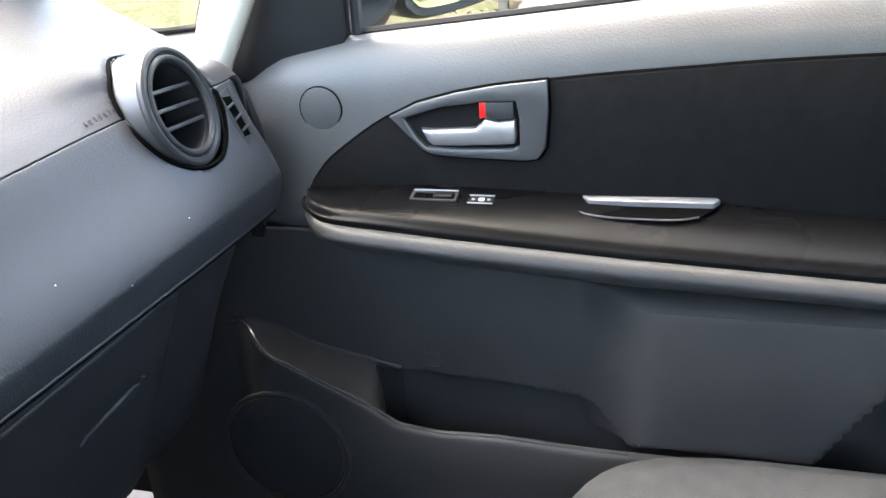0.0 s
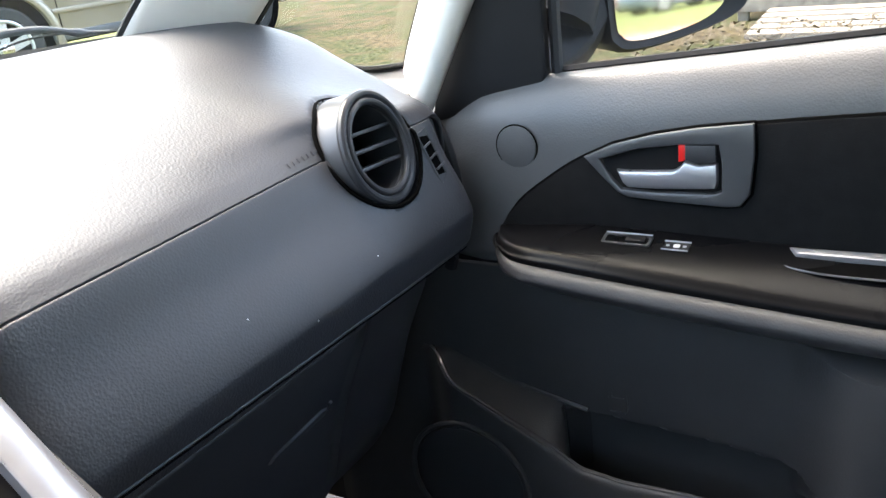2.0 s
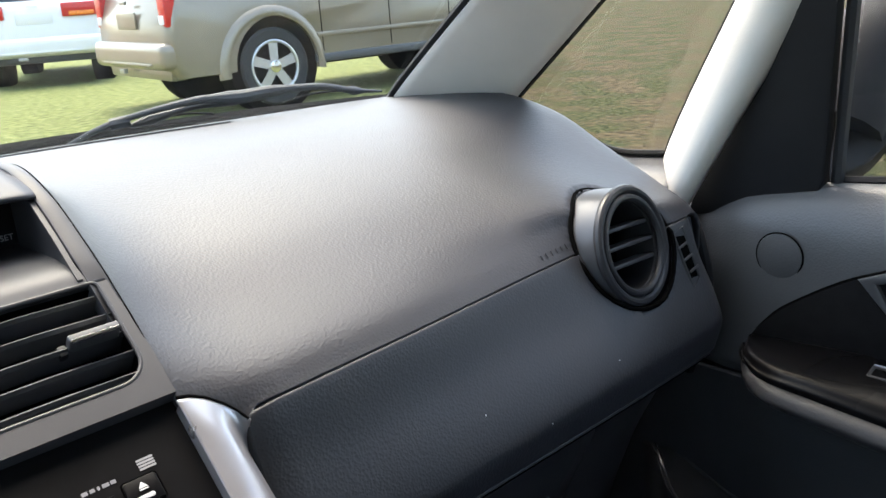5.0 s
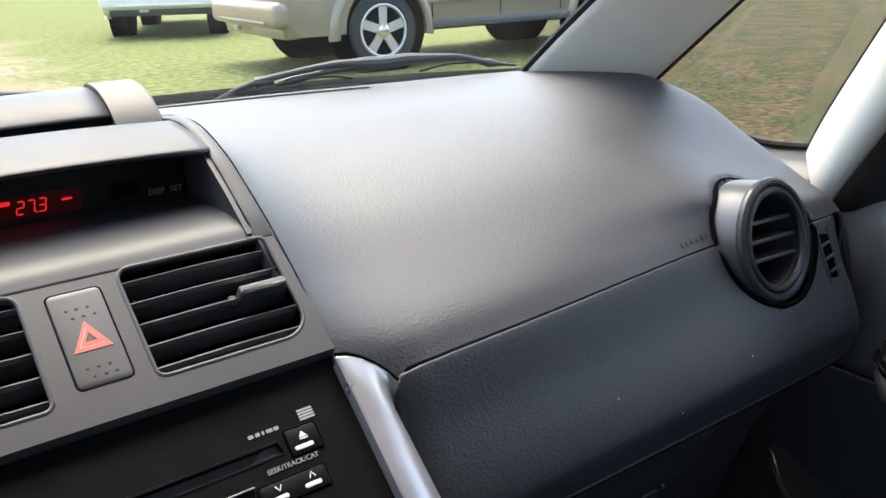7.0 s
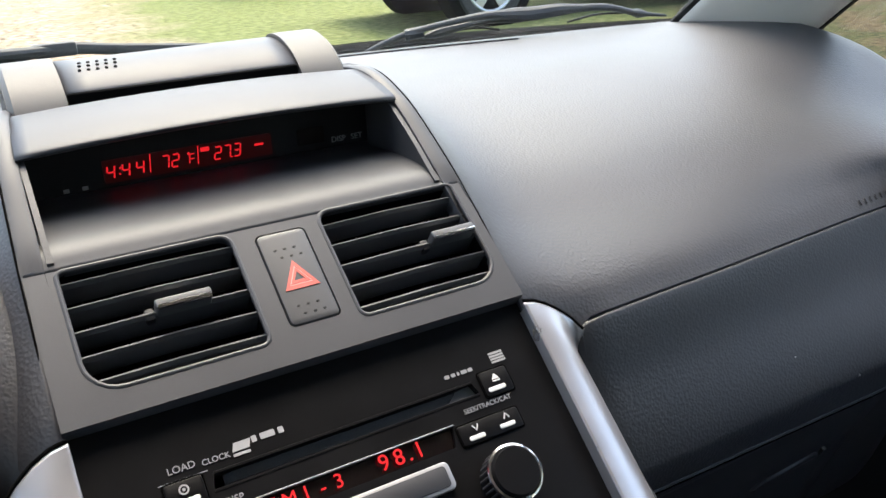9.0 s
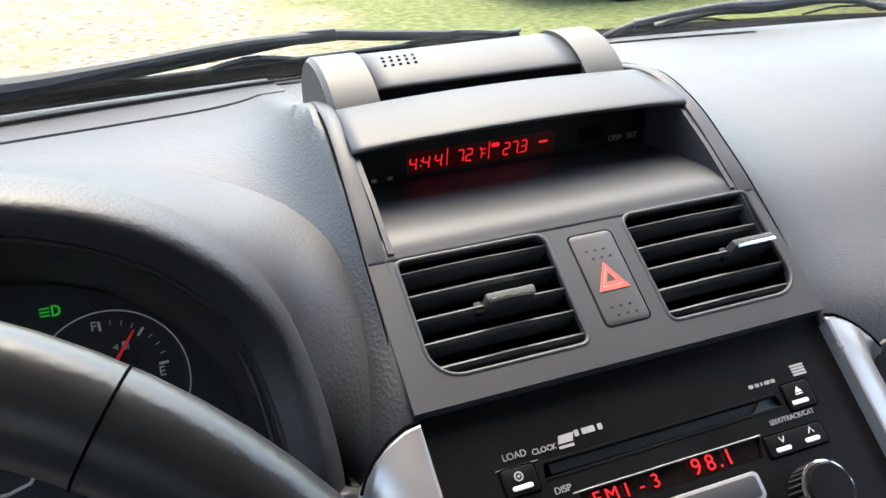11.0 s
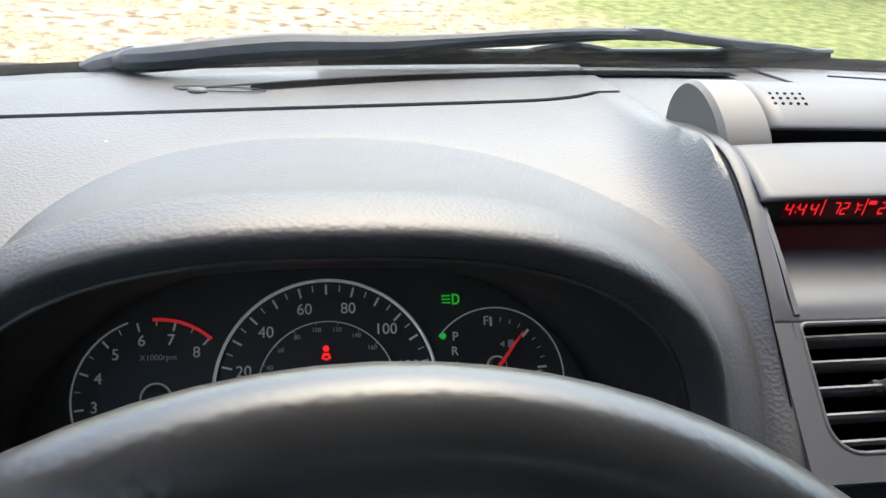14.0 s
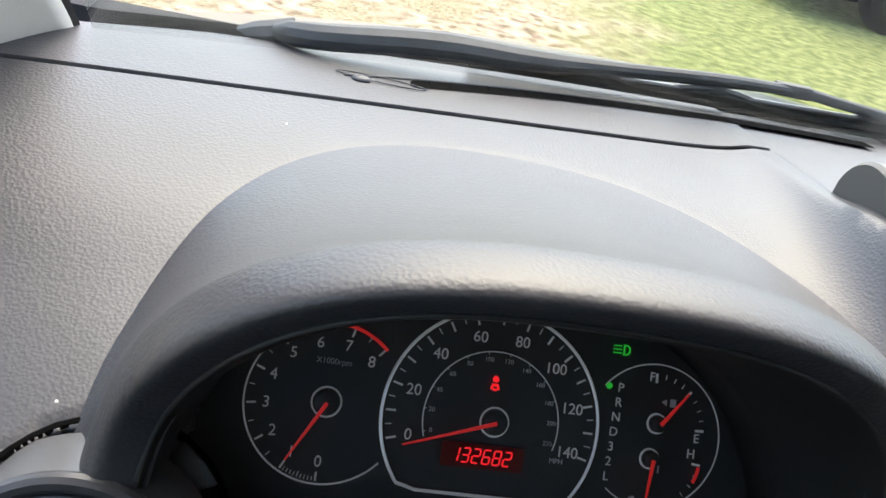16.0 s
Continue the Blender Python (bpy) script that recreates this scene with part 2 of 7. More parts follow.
def tube(points, radius, sides=10, bm=None, caps=True, flat=1.0, closed=False):
    """A round or flattened bar along points; radius is a number or a function of 0..1."""
    bm = bm or bmesh.new()
    P = [Vector(p) for p in points]
    n, rings = len(P), []
    axis = Vector((0, 0, 0))
    if closed:
        mid = sum(P, Vector((0, 0, 0))) / n
        for i in range(n):
            axis += (P[i] - mid).cross(P[(i + 1) % n] - mid)
        axis.normalize()
    for i, p in enumerate(P):
        if closed:
            d = (P[(i + 1) % n] - P[i - 1]).normalized()
        else:
            d = (P[min(i + 1, n - 1)] - P[max(i - 1, 0)]).normalized()
        if closed:
            up = axis
        else:
            up = Vector((0, 0, 1)) if abs((P[-1] - P[0]).normalized().z) < 0.8 else Vector((0, 1, 0))
        a = d.cross(up).normalized()
        b = a.cross(d).normalized()
        r = radius(i / (n - 1)) if callable(radius) else radius
        rings.append([bm.verts.new(p + a * r * math.cos(2 * math.pi * k / sides) + b * r * flat * math.sin(2 * math.pi * k / sides)) for k in range(sides)])
    for i in range(n if closed else n - 1):
        r0, r1 = rings[i], rings[(i + 1) % n]
        for k in range(sides):
            bm.faces.new((r0[k], r0[(k + 1) % sides], r1[(k + 1) % sides], r1[k]))
    if caps and not closed:
        bm.faces.new(rings[0][::-1])
        bm.faces.new(rings[-1])
    return bm


def box(sx, sy, sz, bevel=0.0, at=(0, 0, 0), segs=2, bm=None):
    b = bmesh.new()
    bmesh.ops.create_cube(b, size=1)
    bmesh.ops.scale(b, vec=(sx, sy, sz), verts=b.verts)
    if bevel:
        bmesh.ops.bevel(b, geom=b.edges, offset=bevel, segments=segs, profile=0.6, affect="EDGES")
    bmesh.ops.translate(b, vec=at, verts=b.verts)
    if bm is None:
        return b
    join(bm, b)
    return bm


def join(bm, other, m=None):
    if m is not None:
        other.transform(m)
    me = bpy.data.meshes.new("join")
    other.to_mesh(me)
    other.free()
    bm.from_mesh(me)
    bpy.data.meshes.remove(me)
    return bm


def prism(outline, depth, bevel=0.0, holes=(), segs=2):
    """A plate: the outline in x, y (with holes), from z = 0 up to z = depth, its upper rim bevelled."""
    bm = bmesh.new()
    edges = []
    for loop in (outline, *holes):
        vs = [bm.verts.new((x, y, 0)) for x, y in loop]
        edges += [bm.edges.new((vs[i], vs[(i + 1) % len(vs)])) for i in range(len(vs))]
    bmesh.ops.triangle_fill(bm, use_beauty=True, edges=edges)
    faces = list(bm.faces)
    for f in faces:
        f.normal_update()
        if f.normal.z < 0:
            f.normal_flip()
    got = bmesh.ops.extrude_face_region(bm, geom=faces)
    top = [g for g in got["geom"] if isinstance(g, bmesh.types.BMVert)]
    bmesh.ops.translate(bm, vec=(0, 0, depth), verts=top)
    if bevel:
        tops = set(top)
        rim = [e for e in bm.edges if e.verts[0] in tops and e.verts[1] in tops and any(abs(f.normal.z) < 0.5 for f in e.link_faces)]
        bm.normal_update()
        rim = [e for e in bm.edges if e.verts[0] in tops and e.verts[1] in tops and len(e.link_faces) == 2 and any(not all(v in tops for v in f.verts) for f in e.link_faces)]
        bmesh.ops.bevel(bm, geom=rim, offset=bevel, segments=segs, profile=0.5, affect="EDGES")
    return bm


def rounded(w, h, r, n=5, cx=0.0, cy=0.0, shear=0.0):
    """A rectangle with rounded corners; r is one radius or four (from the upper right, against the clock)."""
    rs = r if isinstance(r, (tuple, list)) else (r,) * 4
    out = []
    for k, (sx, sy) in enumerate(((1, 1), (-1, 1), (-1, -1), (1, -1))):
        q = rs[k]
        for i in range(n + 1):
            a = math.pi / 2 * (k + i / n)
            x, y = sx * (w / 2 - q) + q * math.cos(a), sy * (h / 2 - q) + q * math.sin(a)
            out.append((cx + x + shear * y, cy + y))
    return out


def disc(r, n=32, cx=0.0, cy=0.0):
    return [(cx + r * math.cos(2 * math.pi * i / n), cy + r * math.sin(2 * math.pi * i / n)) for i in range(n)]


def arc(r, a0, a1, width, n=40, cx=0.0, cy=0.0):
    """The outline of an arc-shaped stroke, angles in degrees."""
    pts = []
    for rr, order in ((r + width / 2, range(n + 1)), (r - width / 2, range(n, -1, -1))):
        pts += [(cx + rr * math.cos(radians(lerp(a0, a1, i / n))), cy + rr * math.sin(radians(lerp(a0, a1, i / n)))) for i in order]
    return pts


def stroke(points, width):
    """The outline of a polyline stroke in the plane."""
    P = [Vector((x, y)) for x, y in points]
    left, right = [], []
    for i, p in enumerate(P):
        d = (P[min(i + 1, len(P) - 1)] - P[max(i - 1, 0)]).normalized()
        nrm = Vector((-d.y, d.x)) * width / 2
        left.append(tuple(p + nrm))
        right.append(tuple(p - nrm))
    return left + right[::-1]


def face_frame(origin, right, up):
    """A matrix whose x is right, y is up along the surface, z leaves the surface."""
    x = Vector(right).normalized()
    z = x.cross(Vector(up)).normalized()
    y = z.cross(x)
    m = Matrix((x, y, z)).transposed().to_4x4()
    m.translation = origin
    return m


def text_mesh(body, size, depth=0.0002, shear=0.0, spacing=1.0, bold=0.0):
    cu = bpy.data.curves.new("text", "FONT")
    cu.body, cu.size, cu.extrude, cu.shear, cu.space_character, cu.offset = body, size, depth, shear, spacing, bold
    cu.align_x, cu.align_y = "CENTER", "CENTER"
    ob = bpy.data.objects.new("text", cu)
    me = bpy.data.meshes.new_from_object(ob)
    bpy.data.objects.remove(ob)
    bpy.data.curves.remove(cu)
    bm = bmesh.new()
    bm.from_mesh(me)
    bpy.data.meshes.remove(me)
    return bm


def put_text(body, size, m, x, y, mat, parent, name="lettering", turn=0.0, **kw):
    bm = text_mesh(body, size, **kw)
    bm.transform(m @ Matrix.Translation((x, y, 0.0004)) @ Matrix.Rotation(radians(turn), 4, "Z"))
    return part(name, bm, mat, parent)


def put_plate(outline, depth, m, mat, parent, name, lift=0.0, bevel=0.0, label="", holes=()):
    bm = prism(outline, depth, bevel, holes)
    bm.transform(m @ Matrix.Translation((0, 0, lift)))
    return part(name, bm, mat, parent, label)


# ---- dashboard ----
dashboard = thing("dashboard", "dark grey grained soft-touch dashboard under the windscreen", "dashboard")


def screen_y(x):
    """The foot of the windscreen."""
    return 0.405 - 0.25 * x * x if x < 0 else 0.405 + 0.1 * x - 0.36 * x * x - 0.25 * x ** 4


def seam_y(ax):
    return table(ax, ((0.145, -0.1075), (0.20, -0.1045), (0.288, -0.1002), (0.414, -0.0912), (0.462, -0.0895), (0.49, -0.095), (0.53, -0.104), (0.60, -0.106), (0.66, -0.094)))


def seam_z(ax):
    """Height of the long seam, turned down round the corner beside the silver cheek."""
    return 0.9683 - 0.014 * smooth(0.162, 0.140, ax) ** 2


def side_lift(ax):
    return math.exp(-max(0.0, ax - 0.118) / 0.020)


def pad_profile(ax):
    """(y, z) control points of the upper pad from the glass to the seam."""
    L = side_lift(ax)
    ys, yw = seam_y(ax), min(screen_y(ax), screen_y(-ax))
    swell = smooth(0.39, 0.51, ax)
    drop = 0.034 * smooth(0.50, 0.64, ax)
    wide = 0.034 * smooth(0.41, 0.66, ax)
    sz = seam_z(ax)
    return [(yw + 0.025, 1.047), (lerp(0.27, yw, 0.35), 1.057 + 0.002 * L), (0.17, 1.060 + 0.017 * L), (0.08, 1.050 + 0.043 * L - wide * 0.15),
            (0.01, 1.030 + 0.038 * L - wide * 0.40), (-0.045 - 0.018 * swell, 1.003 + 0.025 * L - lerp(drop, wide, 0.5) * 0.62 + 0.004 * swell), (ys + 0.018 - 0.004 * swell, 0.983 + 0.008 * L - drop * 0.30 + 0.006 * swell), (ys, sz + 0.002 * L)]


def pad_point(x, v):
    ax = abs(x)
    c = spline([(y, z, 0) for y, z in pad_profile(ax)], 48)
    k = v * 48
    i = min(int(k), 47)
    p = c[i].lerp(c[i + 1], k - i)
    return Vector((x, p.x, p.y))


def pad_height(x, y):
    c = spline([(yy, z, 0) for yy, z in pad_profile(abs(x))], 60)
    for a, b in zip(c, c[1:]):
        if b.x <= y <= a.x:
            return lerp(a.y, b.y, (a.x - y) / (a.x - b.x))
    return c[0].y


VS = [i / 40 for i in range(27)] + [0.66 + 0.34 * i / 56 for i in range(57)]
PAD_IN = 0.1185


def half_width(y):
    return table(y, ((-0.10, 0.1192), (-0.06, 0.1192), (-0.03, 0.1186), (0.01, 0.1168), (0.06, 0.1135), (0.12, 0.1075), (0.22, 0.0985), (0.4, 0.090)))


# the round vents sit in wells sunk into pad and facing panel
VENT_C, VENT_N = Vector((0.5195, -0.1055, 0.9640)), Vector((0.05, -0.95, 0.30)).normalized()


WELL_OFF = Vector((0.0, 0.0, 0.0))
RIM = {1: [], -1: []}


def well(bm):
    """Cut the round opening: snap the nearest vertices to its rim, drop the faces inside."""
    def offset(p):
        d = Vector((abs(p.x), p.y, p.z)) - VENT_C
        along = d.dot(VENT_N)
        return along, d - VENT_N * along + WELL_OFF
    gone = []
    for f in bm.faces:
        along, side = offset(f.calc_center_median())
        if side.length < 0.0536 and along > -0.05:
            gone.append(f)
    bmesh.ops.delete(bm, geom=gone, context="FACES")
    for v in bm.verts:
        along, side = offset(v.co)
        if v.link_faces and side.length < 0.0578 and along > -0.05:
            q = VENT_C + VENT_N * along + side * (0.0536 / side.length) - WELL_OFF
            RIM[1 if v.co.x > 0 else -1].append((math.atan2(side.z, side.x), Vector((math.copysign(q.x, v.co.x), q.y, q.z))))
            v.co = (math.copysign(q.x, v.co.x), q.y, q.z)
    bmesh.ops.delete(bm, geom=[v for v in bm.verts if not v.link_faces], context="VERTS")
    return bm


def pad_x(u, v, sign):
    """Across the pad: 0 at the centre fascia, 1 at the outer end, whose edge runs outwards to the front."""
    y = lerp(0.42, -0.11, v)
    inner = half_width(pad_point(0.11, v).y) - 0.0004
    outer = 0.628 + 0.13 * max(0.0, y + 0.03) * smooth(0.0, 0.2, 1 - v) - 0.01
    return sign * lerp(inner, outer, u)


def pad_right(u, v):
    x = pad_x(min(u, 1.0), v, 1)
    p = pad_point(x, v)
    if u > 1:
        a = (u - 1) * math.pi / 2 / 0.1
        r = 0.016
        p.x += r * math.sin(min(a, math.pi / 2))
        p.z -= r * (1 - math.cos(min(a, math.pi / 2)))
        if u > 1.1001:
            p.z -= 0.14
            p.x += 0.004
    return p


US_R = [0, 0.004, 0.02, 0.05, 0.08, 0.12, 0.16, 0.2, 0.25, 0.3, 0.4, 0.5, 0.6] + span(0.61, 0.87, 52) + [0.9, 0.93, 0.97, 1.0, 1.033, 1.066, 1.1, 1.2]
part("upper_pad", well(grid(pad_right, US_R, VS)), M_PAD, dashboard, "grey leather-grained passenger airbag pad", thick=0.004)

# the driver's half is split by a long joint ahead of the instrument hood
CX = -0.338


def joint_y(x):
    return 0.277 + 0.160 * (x + 0.06) if x < -0.06 else 0.277


def pad_left(u, v):
    q = pad_right(u, v)
    return Vector((-q.x, q.y, q.z))


def split_left(front):
    @functools.lru_cache(maxsize=None)
    def joint_at(u):
        # walk the profile so that a grid line follows the joint
        c = joint_y(pad_left(u, 0.5).x)
        lo, hi = 0.0, 1.0
        for _ in range(22):
            mid = (lo + hi) / 2
            if pad_left(u, mid).y > c:
                lo = mid
            else:
                hi = mid
        return lo

    def fn(u, v):
        lo = joint_at(u)
        w = lo * v if front else lo + (1 - lo) * v
        q = pad_left(u, w)
        edge = v if front else 1 - v
        if edge > 0.9999:
            q.z -= 0.006
            q.y += 0.0005 if front else -0.0005
        elif edge > 0.97:
            q.y += 0.0003 if front else -0.0003
        return q
    return fn


V_F = [0, 0.1, 0.2, 0.3, 0.4, 0.5, 0.6, 0.7, 0.8, 0.9, 0.96, 0.985, 1.0]
V_B = [0, 0.006, 0.02] + [0.05 + 0.3 * i / 14 for i in range(14)] + [0.35 + 0.65 * i / 100 for i in range(101)]
US_L = [0, 0.004] + [0.01 + 0.59 * i / 70 for i in range(70)] + [0.6 + 0.3 * i / 60 for i in range(60)] + [0.90, 0.92, 0.94, 0.97, 1.0] + [1.033, 1.066, 1.1, 1.2]
part("defroster_tray", grid(split_left(True), US_L, V_F), M_PAD, dashboard, "grey tray along the foot of the windscreen", thick=0.004)
_bare = split_left(False)
# how far the instrument hood spreads to its left and right
REACH = (0.198, 0.2135)


def under_hood(p):
    # 1 along the hood's rim, less beneath it
    d = p.x + 0.334
    X, Y = abs(d) / REACH[d > 0], max(0.0, p.y + 0.104) / 0.272
    return X ** 2.26 + Y ** 2.26


def _left(u, v):
    # the pad dips under the hood that lies on it
    p = _bare(u, v)
    k = smooth(0.985, 0.50, under_hood(p))
    return p + Vector((0, 0.03 * k, -0.03 * k))


def left_skip(u0, v0, u1, v1):
    return under_hood(_bare(min((u0 + u1) / 2, 1.0), (v0 + v1) / 2)) < 0.58


part("driver_pad", well(grid(_left, US_L, V_B, skip=left_skip)), M_PAD, dashboard, "grey leather-grained pad beside the instrument hood", thick=0.004)


# the tray runs on behind the storage lid
part("center_tray", grid(lambda x, v: Vector((x, lerp(screen_y(x) + 0.02, 0.155, v), pad_height(0.30, lerp(screen_y(x) + 0.02, 0.155, v)) - 0.0006)), span(-0.125, 0.125, 16), span(0, 1, 20)), M_PAD, dashboard, thick=0.003)


# lower facing panel below the seam, passenger and driver side
def front_panel(x, v):
    ax = abs(x)
    ys = seam_y(ax)
    end = max(0.0, ax - 0.598)
    back = 22.0 * end * end
    inn = 0.035 * smooth(0.153, 0.128, ax)
    sz = seam_z(ax)
    c = spline([(ys + 0.007, sz - 0.0035, 0), (ys + 0.0002, sz - 0.0012, 0), (ys - 0.0040, sz - 0.0050, 0), (lerp(ys, -0.1415, 0.42), lerp(sz, 0.888, 0.45), 0), (lerp(ys, -0.1415, 0.80), lerp(sz, 0.888, 0.80), 0), (-0.1425, 0.884, 0), (-0.1442, 0.874, 0), (-0.1405, 0.858, 0), (-0.1345, 0.845, 0), (-0.112, 0.838, 0)], 40)
    k = v * 40
    i = min(int(k), 39)
    p = c[i].lerp(c[i + 1], k - i)
    return Vector((x, p.x + back + inn, p.y))


XS = span(0.124, 0.150, 4) + span(0.155, 0.44, 18) + span(0.4425, 0.5625, 48) + span(0.566, 0.632, 12)
part("airbag_panel", well(grid(front_panel, XS, span(0, 1, 60))), M_PAD, dashboard, "smooth grey facing panel below the long seam", thick=0.004)
part("knee_panel", well(grid(lambda x, v: front_panel(-x, v), XS, span(0, 1, 60))), M_PAD, dashboard, thick=0.004)


# pale bead drawing the highlight where the facing panel meets the glove box
for sgn in (1, -1):
    bead = []
    for x in span(0.16, 0.60, 44):
        z = 0.8570 - 0.032 * (x - 0.235)
        k = min(span(0.55, 1.0, 90), key=lambda q: abs(front_panel(x, q).z - z))
        q = front_panel(x, k)
        bead.append((sgn * x, q.y - 0.0004, q.z))
    part("highlight_bead", tube(spline(bead, 60), 0.0011, 6), M_SMOOTH, dashboard, "thin pale bead in place of the facing panel's edge highlight")
    part("lower_joint", tube([(x, y + 0.0010, z - 0.0022) for x, y, z in spline(bead, 60)], 0.0014, 6), M_VOID, dashboard)

# dark gap round each vent opening
for sgn in (1, -1):
    loop = []
    for k in range(40):
        lo, hi = -math.pi + 2 * math.pi * k / 40, -math.pi + 2 * math.pi * (k + 1) / 40
        near = [p for a, p in RIM[sgn] if lo <= a < hi]
        if near:
            loop.append(sum(near, Vector((0, 0, 0))) / len(near))
    part("vent_gap", tube(loop, 0.0020, 8, closed=True), M_VOID, dashboard)


def glove_face(x, v):
    c = spline([(-0.113, 0.834, 0), (-0.104, 0.81, 0), (-0.079, 0.757, 0), (-0.058, 0.70, 0), (-0.035, 0.64, 0), (0.02, 0.585, 0), (0.12, 0.57, 0)], 30)
    k = v * 30
    i = min(int(k), 29)
    p = c[i].lerp(c[i + 1], k - i)
    return Vector((x, p.x + 9.0 * max(0.0, abs(x) - 0.55) ** 2, p.y))


V30 = [i / 30 for i in range(31)]
glove = part("glove_box_door", grid(glove_face, span(0.165, 0.452, 16), V30), M_DARK, dashboard, "black glove box door", thick=0.006)
part("side_panel", grid(glove_face, span(0.4545, 0.625, 10), V30), M_DARK, dashboard, thick=0.006)
part("side_panel", grid(lambda x, v: glove_face(-x, v), span(0.165, 0.625, 20), V30), M_DARK, dashboard, thick=0.006)

# ---- centre fascia ----
fascia = thing("center_fascia", "smooth grey centre fascia with vents and a clock display", "fascia")


VENT_M = face_frame((0, -0.0592, 1.0172), (1, 0, 0), (0, 0.0545, 0.0415))
# plate with two vent openings and the button opening
plate_out = [(-0.1190, -0.0465), (0.1190, -0.0465), (0.1190, 0.0), (0.1182, 0.034), (-0.1182, 0.034), (-0.1190, 0.0)]
VENT_L = rounded(0.084, 0.066, (0.007, 0.004, 0.016, 0.005), 6, -0.0625, 0.0)
VENT_R = rounded(0.0850, 0.067, (0.004, 0.007, 0.005, 0.016), 6, 0.0700, 0.001)
HAZ = rounded(0.0278, 0.0562, 0.0035, 4, 0.0045, -0.0002)
bm = prism(plate_out, 0.006, 0.0, (VENT_L, VENT_R, HAZ))
bm.transform(VENT_M @ Matrix.Translation((0, 0, -0.006)))
part("vent_plate", bm, M_SMOOTH, fascia)


def tilt_lip(outline, out, depth, m, mat, parent, name):
    """A rounded lip around an opening."""
    cx = sum(p[0] for p in outline) / len(outline)
    cy = sum(p[1] for p in outline) / len(outline)
    pts = [m @ Vector((x, y, out)) for x, y in outline]
    return part(name, tube(pts, depth, 8, closed=True), mat, parent)


def plate_lip(x, v):
    a, b = VENT_M @ Vector((x, -0.0465, -0.0004)), VENT_M @ Vector((x, -0.0462, -0.016))
    return a.lerp(b, v)


part("plate_lip", grid(plate_lip, span(-0.1184, 0.1184, 12), [0, 0.1, 0.5, 1]), M_SMOOTH, fascia)

for o in (VENT_L, VENT_R):
    tilt_lip(o, -0.0006, 0.0013, VENT_M, M_SMOOTH, fascia, "vent_rim")


# ledge, display recess, hood
def upper_fascia(x, v):
    arch = 0.004 * (1 - (x / 0.107) ** 2)
    c = [(-0.0325, 1.0376), (-0.022, 1.0445), (-0.004, 1.0473), (0.030, 1.0462), (0.0695, 1.0440)]
    cc = spline([(y, z, 0) for y, z in c], 24)
    k = v * 24
    i = min(int(k), 23)
    p = cc[i].lerp(cc[i + 1], k - i)
    return Vector((x, p.x, p.y))


part("display_ledge", grid(lambda s, v: upper_fascia(s * (half_width(upper_fascia(0, v).y) - 0.001), v), span(-1, 1, 24), [i / 24 for i in range(25)]), M_SMOOTH, fascia, thick=0.003)


def hood_top(s, v):
    c = [(0.070, 1.0725), (0.034, 1.0765), (0.0235, 1.0785), (0.0222, 1.0805), (0.026, 1.0832), (0.042, 1.0880), (0.064, 1.0918), (0.076, 1.0915), (0.081, 1.084), (0.083, 1.06)]
    cc = spline([(y, z, 0) for y, z in c], 40)
    k = v * 40
    i = min(int(k), 39)
    p = cc[i].lerp(cc[i + 1], k - i)
    x = s * (half_width(p.x) - 0.0085)
    return Vector((x, p.x - 0.004 * (1 - s * s) * smooth(0.2, 0.4, v) * smooth(1.0, 0.5, v), p.y + 0.0035 * (1 - s * s)))


part("display_hood", grid(hood_top, span(-1, 1, 28), [i / 40 for i in range(41)]), M_SMOOTH, fascia, "arched grey hood over the clock display", thick=0.002)

# raised side strips from the radio up to the glass
for sgn in (-1, 1):
    def strip(v, w, sgn=sgn):
        c = spline([(-0.0935, 0.9835, 0), (-0.0595, 1.0165, 0), (-0.0335, 1.0375, 0), (-0.004, 1.0595, 0), (0.028, 1.0800, 0), (0.066, 1.0915, 0), (0.12, 1.0850, 0), (0.165, 1.0735, 0), (0.205, 1.060, 0), (0.24, 1.045, 0)], 48)
        k = v * 48
        i = min(int(k), 47)
        p = c[i].lerp(c[i + 1], k - i)
        t = (c[min(i + 1, 48)] - c[i]).normalized()
        n = Vector((-t.y, t.x, 0))
        wid = table(v, ((0.0, 0.010), (0.3, 0.0105), (0.5, 0.009), (1, 0.010)))
        hw = half_width(p.x)
        # w: 0 outer foot, then over the rounded top, to 1 the inner foot
        a = w * math.pi
        off = table(v, ((0, -0.004), (0.17, -0.004), (0.26, 0.0009), (0.6, 0.0028), (1, 0.0035))) * math.sin(a) ** 0.6 - (0.012 if w in (0.0, 1.0) else 0)
        xx = hw - wid / 2 + wid / 2 * math.cos(a)
        q = p + n * off
        return Vector((sgn * xx, q.x, q.y))
    seam = []
    for v in span(0, 0.84, 40):
        q = strip(v, 0.02)
        seam.append((q.x + sgn * 0.0006, q.y, q.z + 0.0004))
    part("strip_gap", tube(seam, 0.0005, 6), M_VOID, fascia)
    part("side_strip", grid(strip, [i / 48 for i in range(6, 49)], [0.0, 0.02, 0.1, 0.25, 0.5, 0.75, 0.9, 0.98, 1.0]), M_SMOOTH, fascia)

# cheek walls of the display recess
for sgn in (-1, 1):
    ys = span(-0.03, 0.06, 8)
    top = [table(y, ((-0.03, 1.041), (-0.004, 1.0600), (0.028, 1.0800), (0.06, 1.083))) for y in ys]
    pts = [(y, 1.036) for y in ys] + [(y, z) for y, z in zip(ys[::-1], top[::-1])]
    bm = prism(pts, 0.003)
    bm.transform(Matrix(((0, 0, sgn, sgn * 0.1035), (1, 0, 0, 0), (0, 1, 0, 0), (0, 0, 0, 1))))
    part("cheek", bm, M_DARK, fascia)


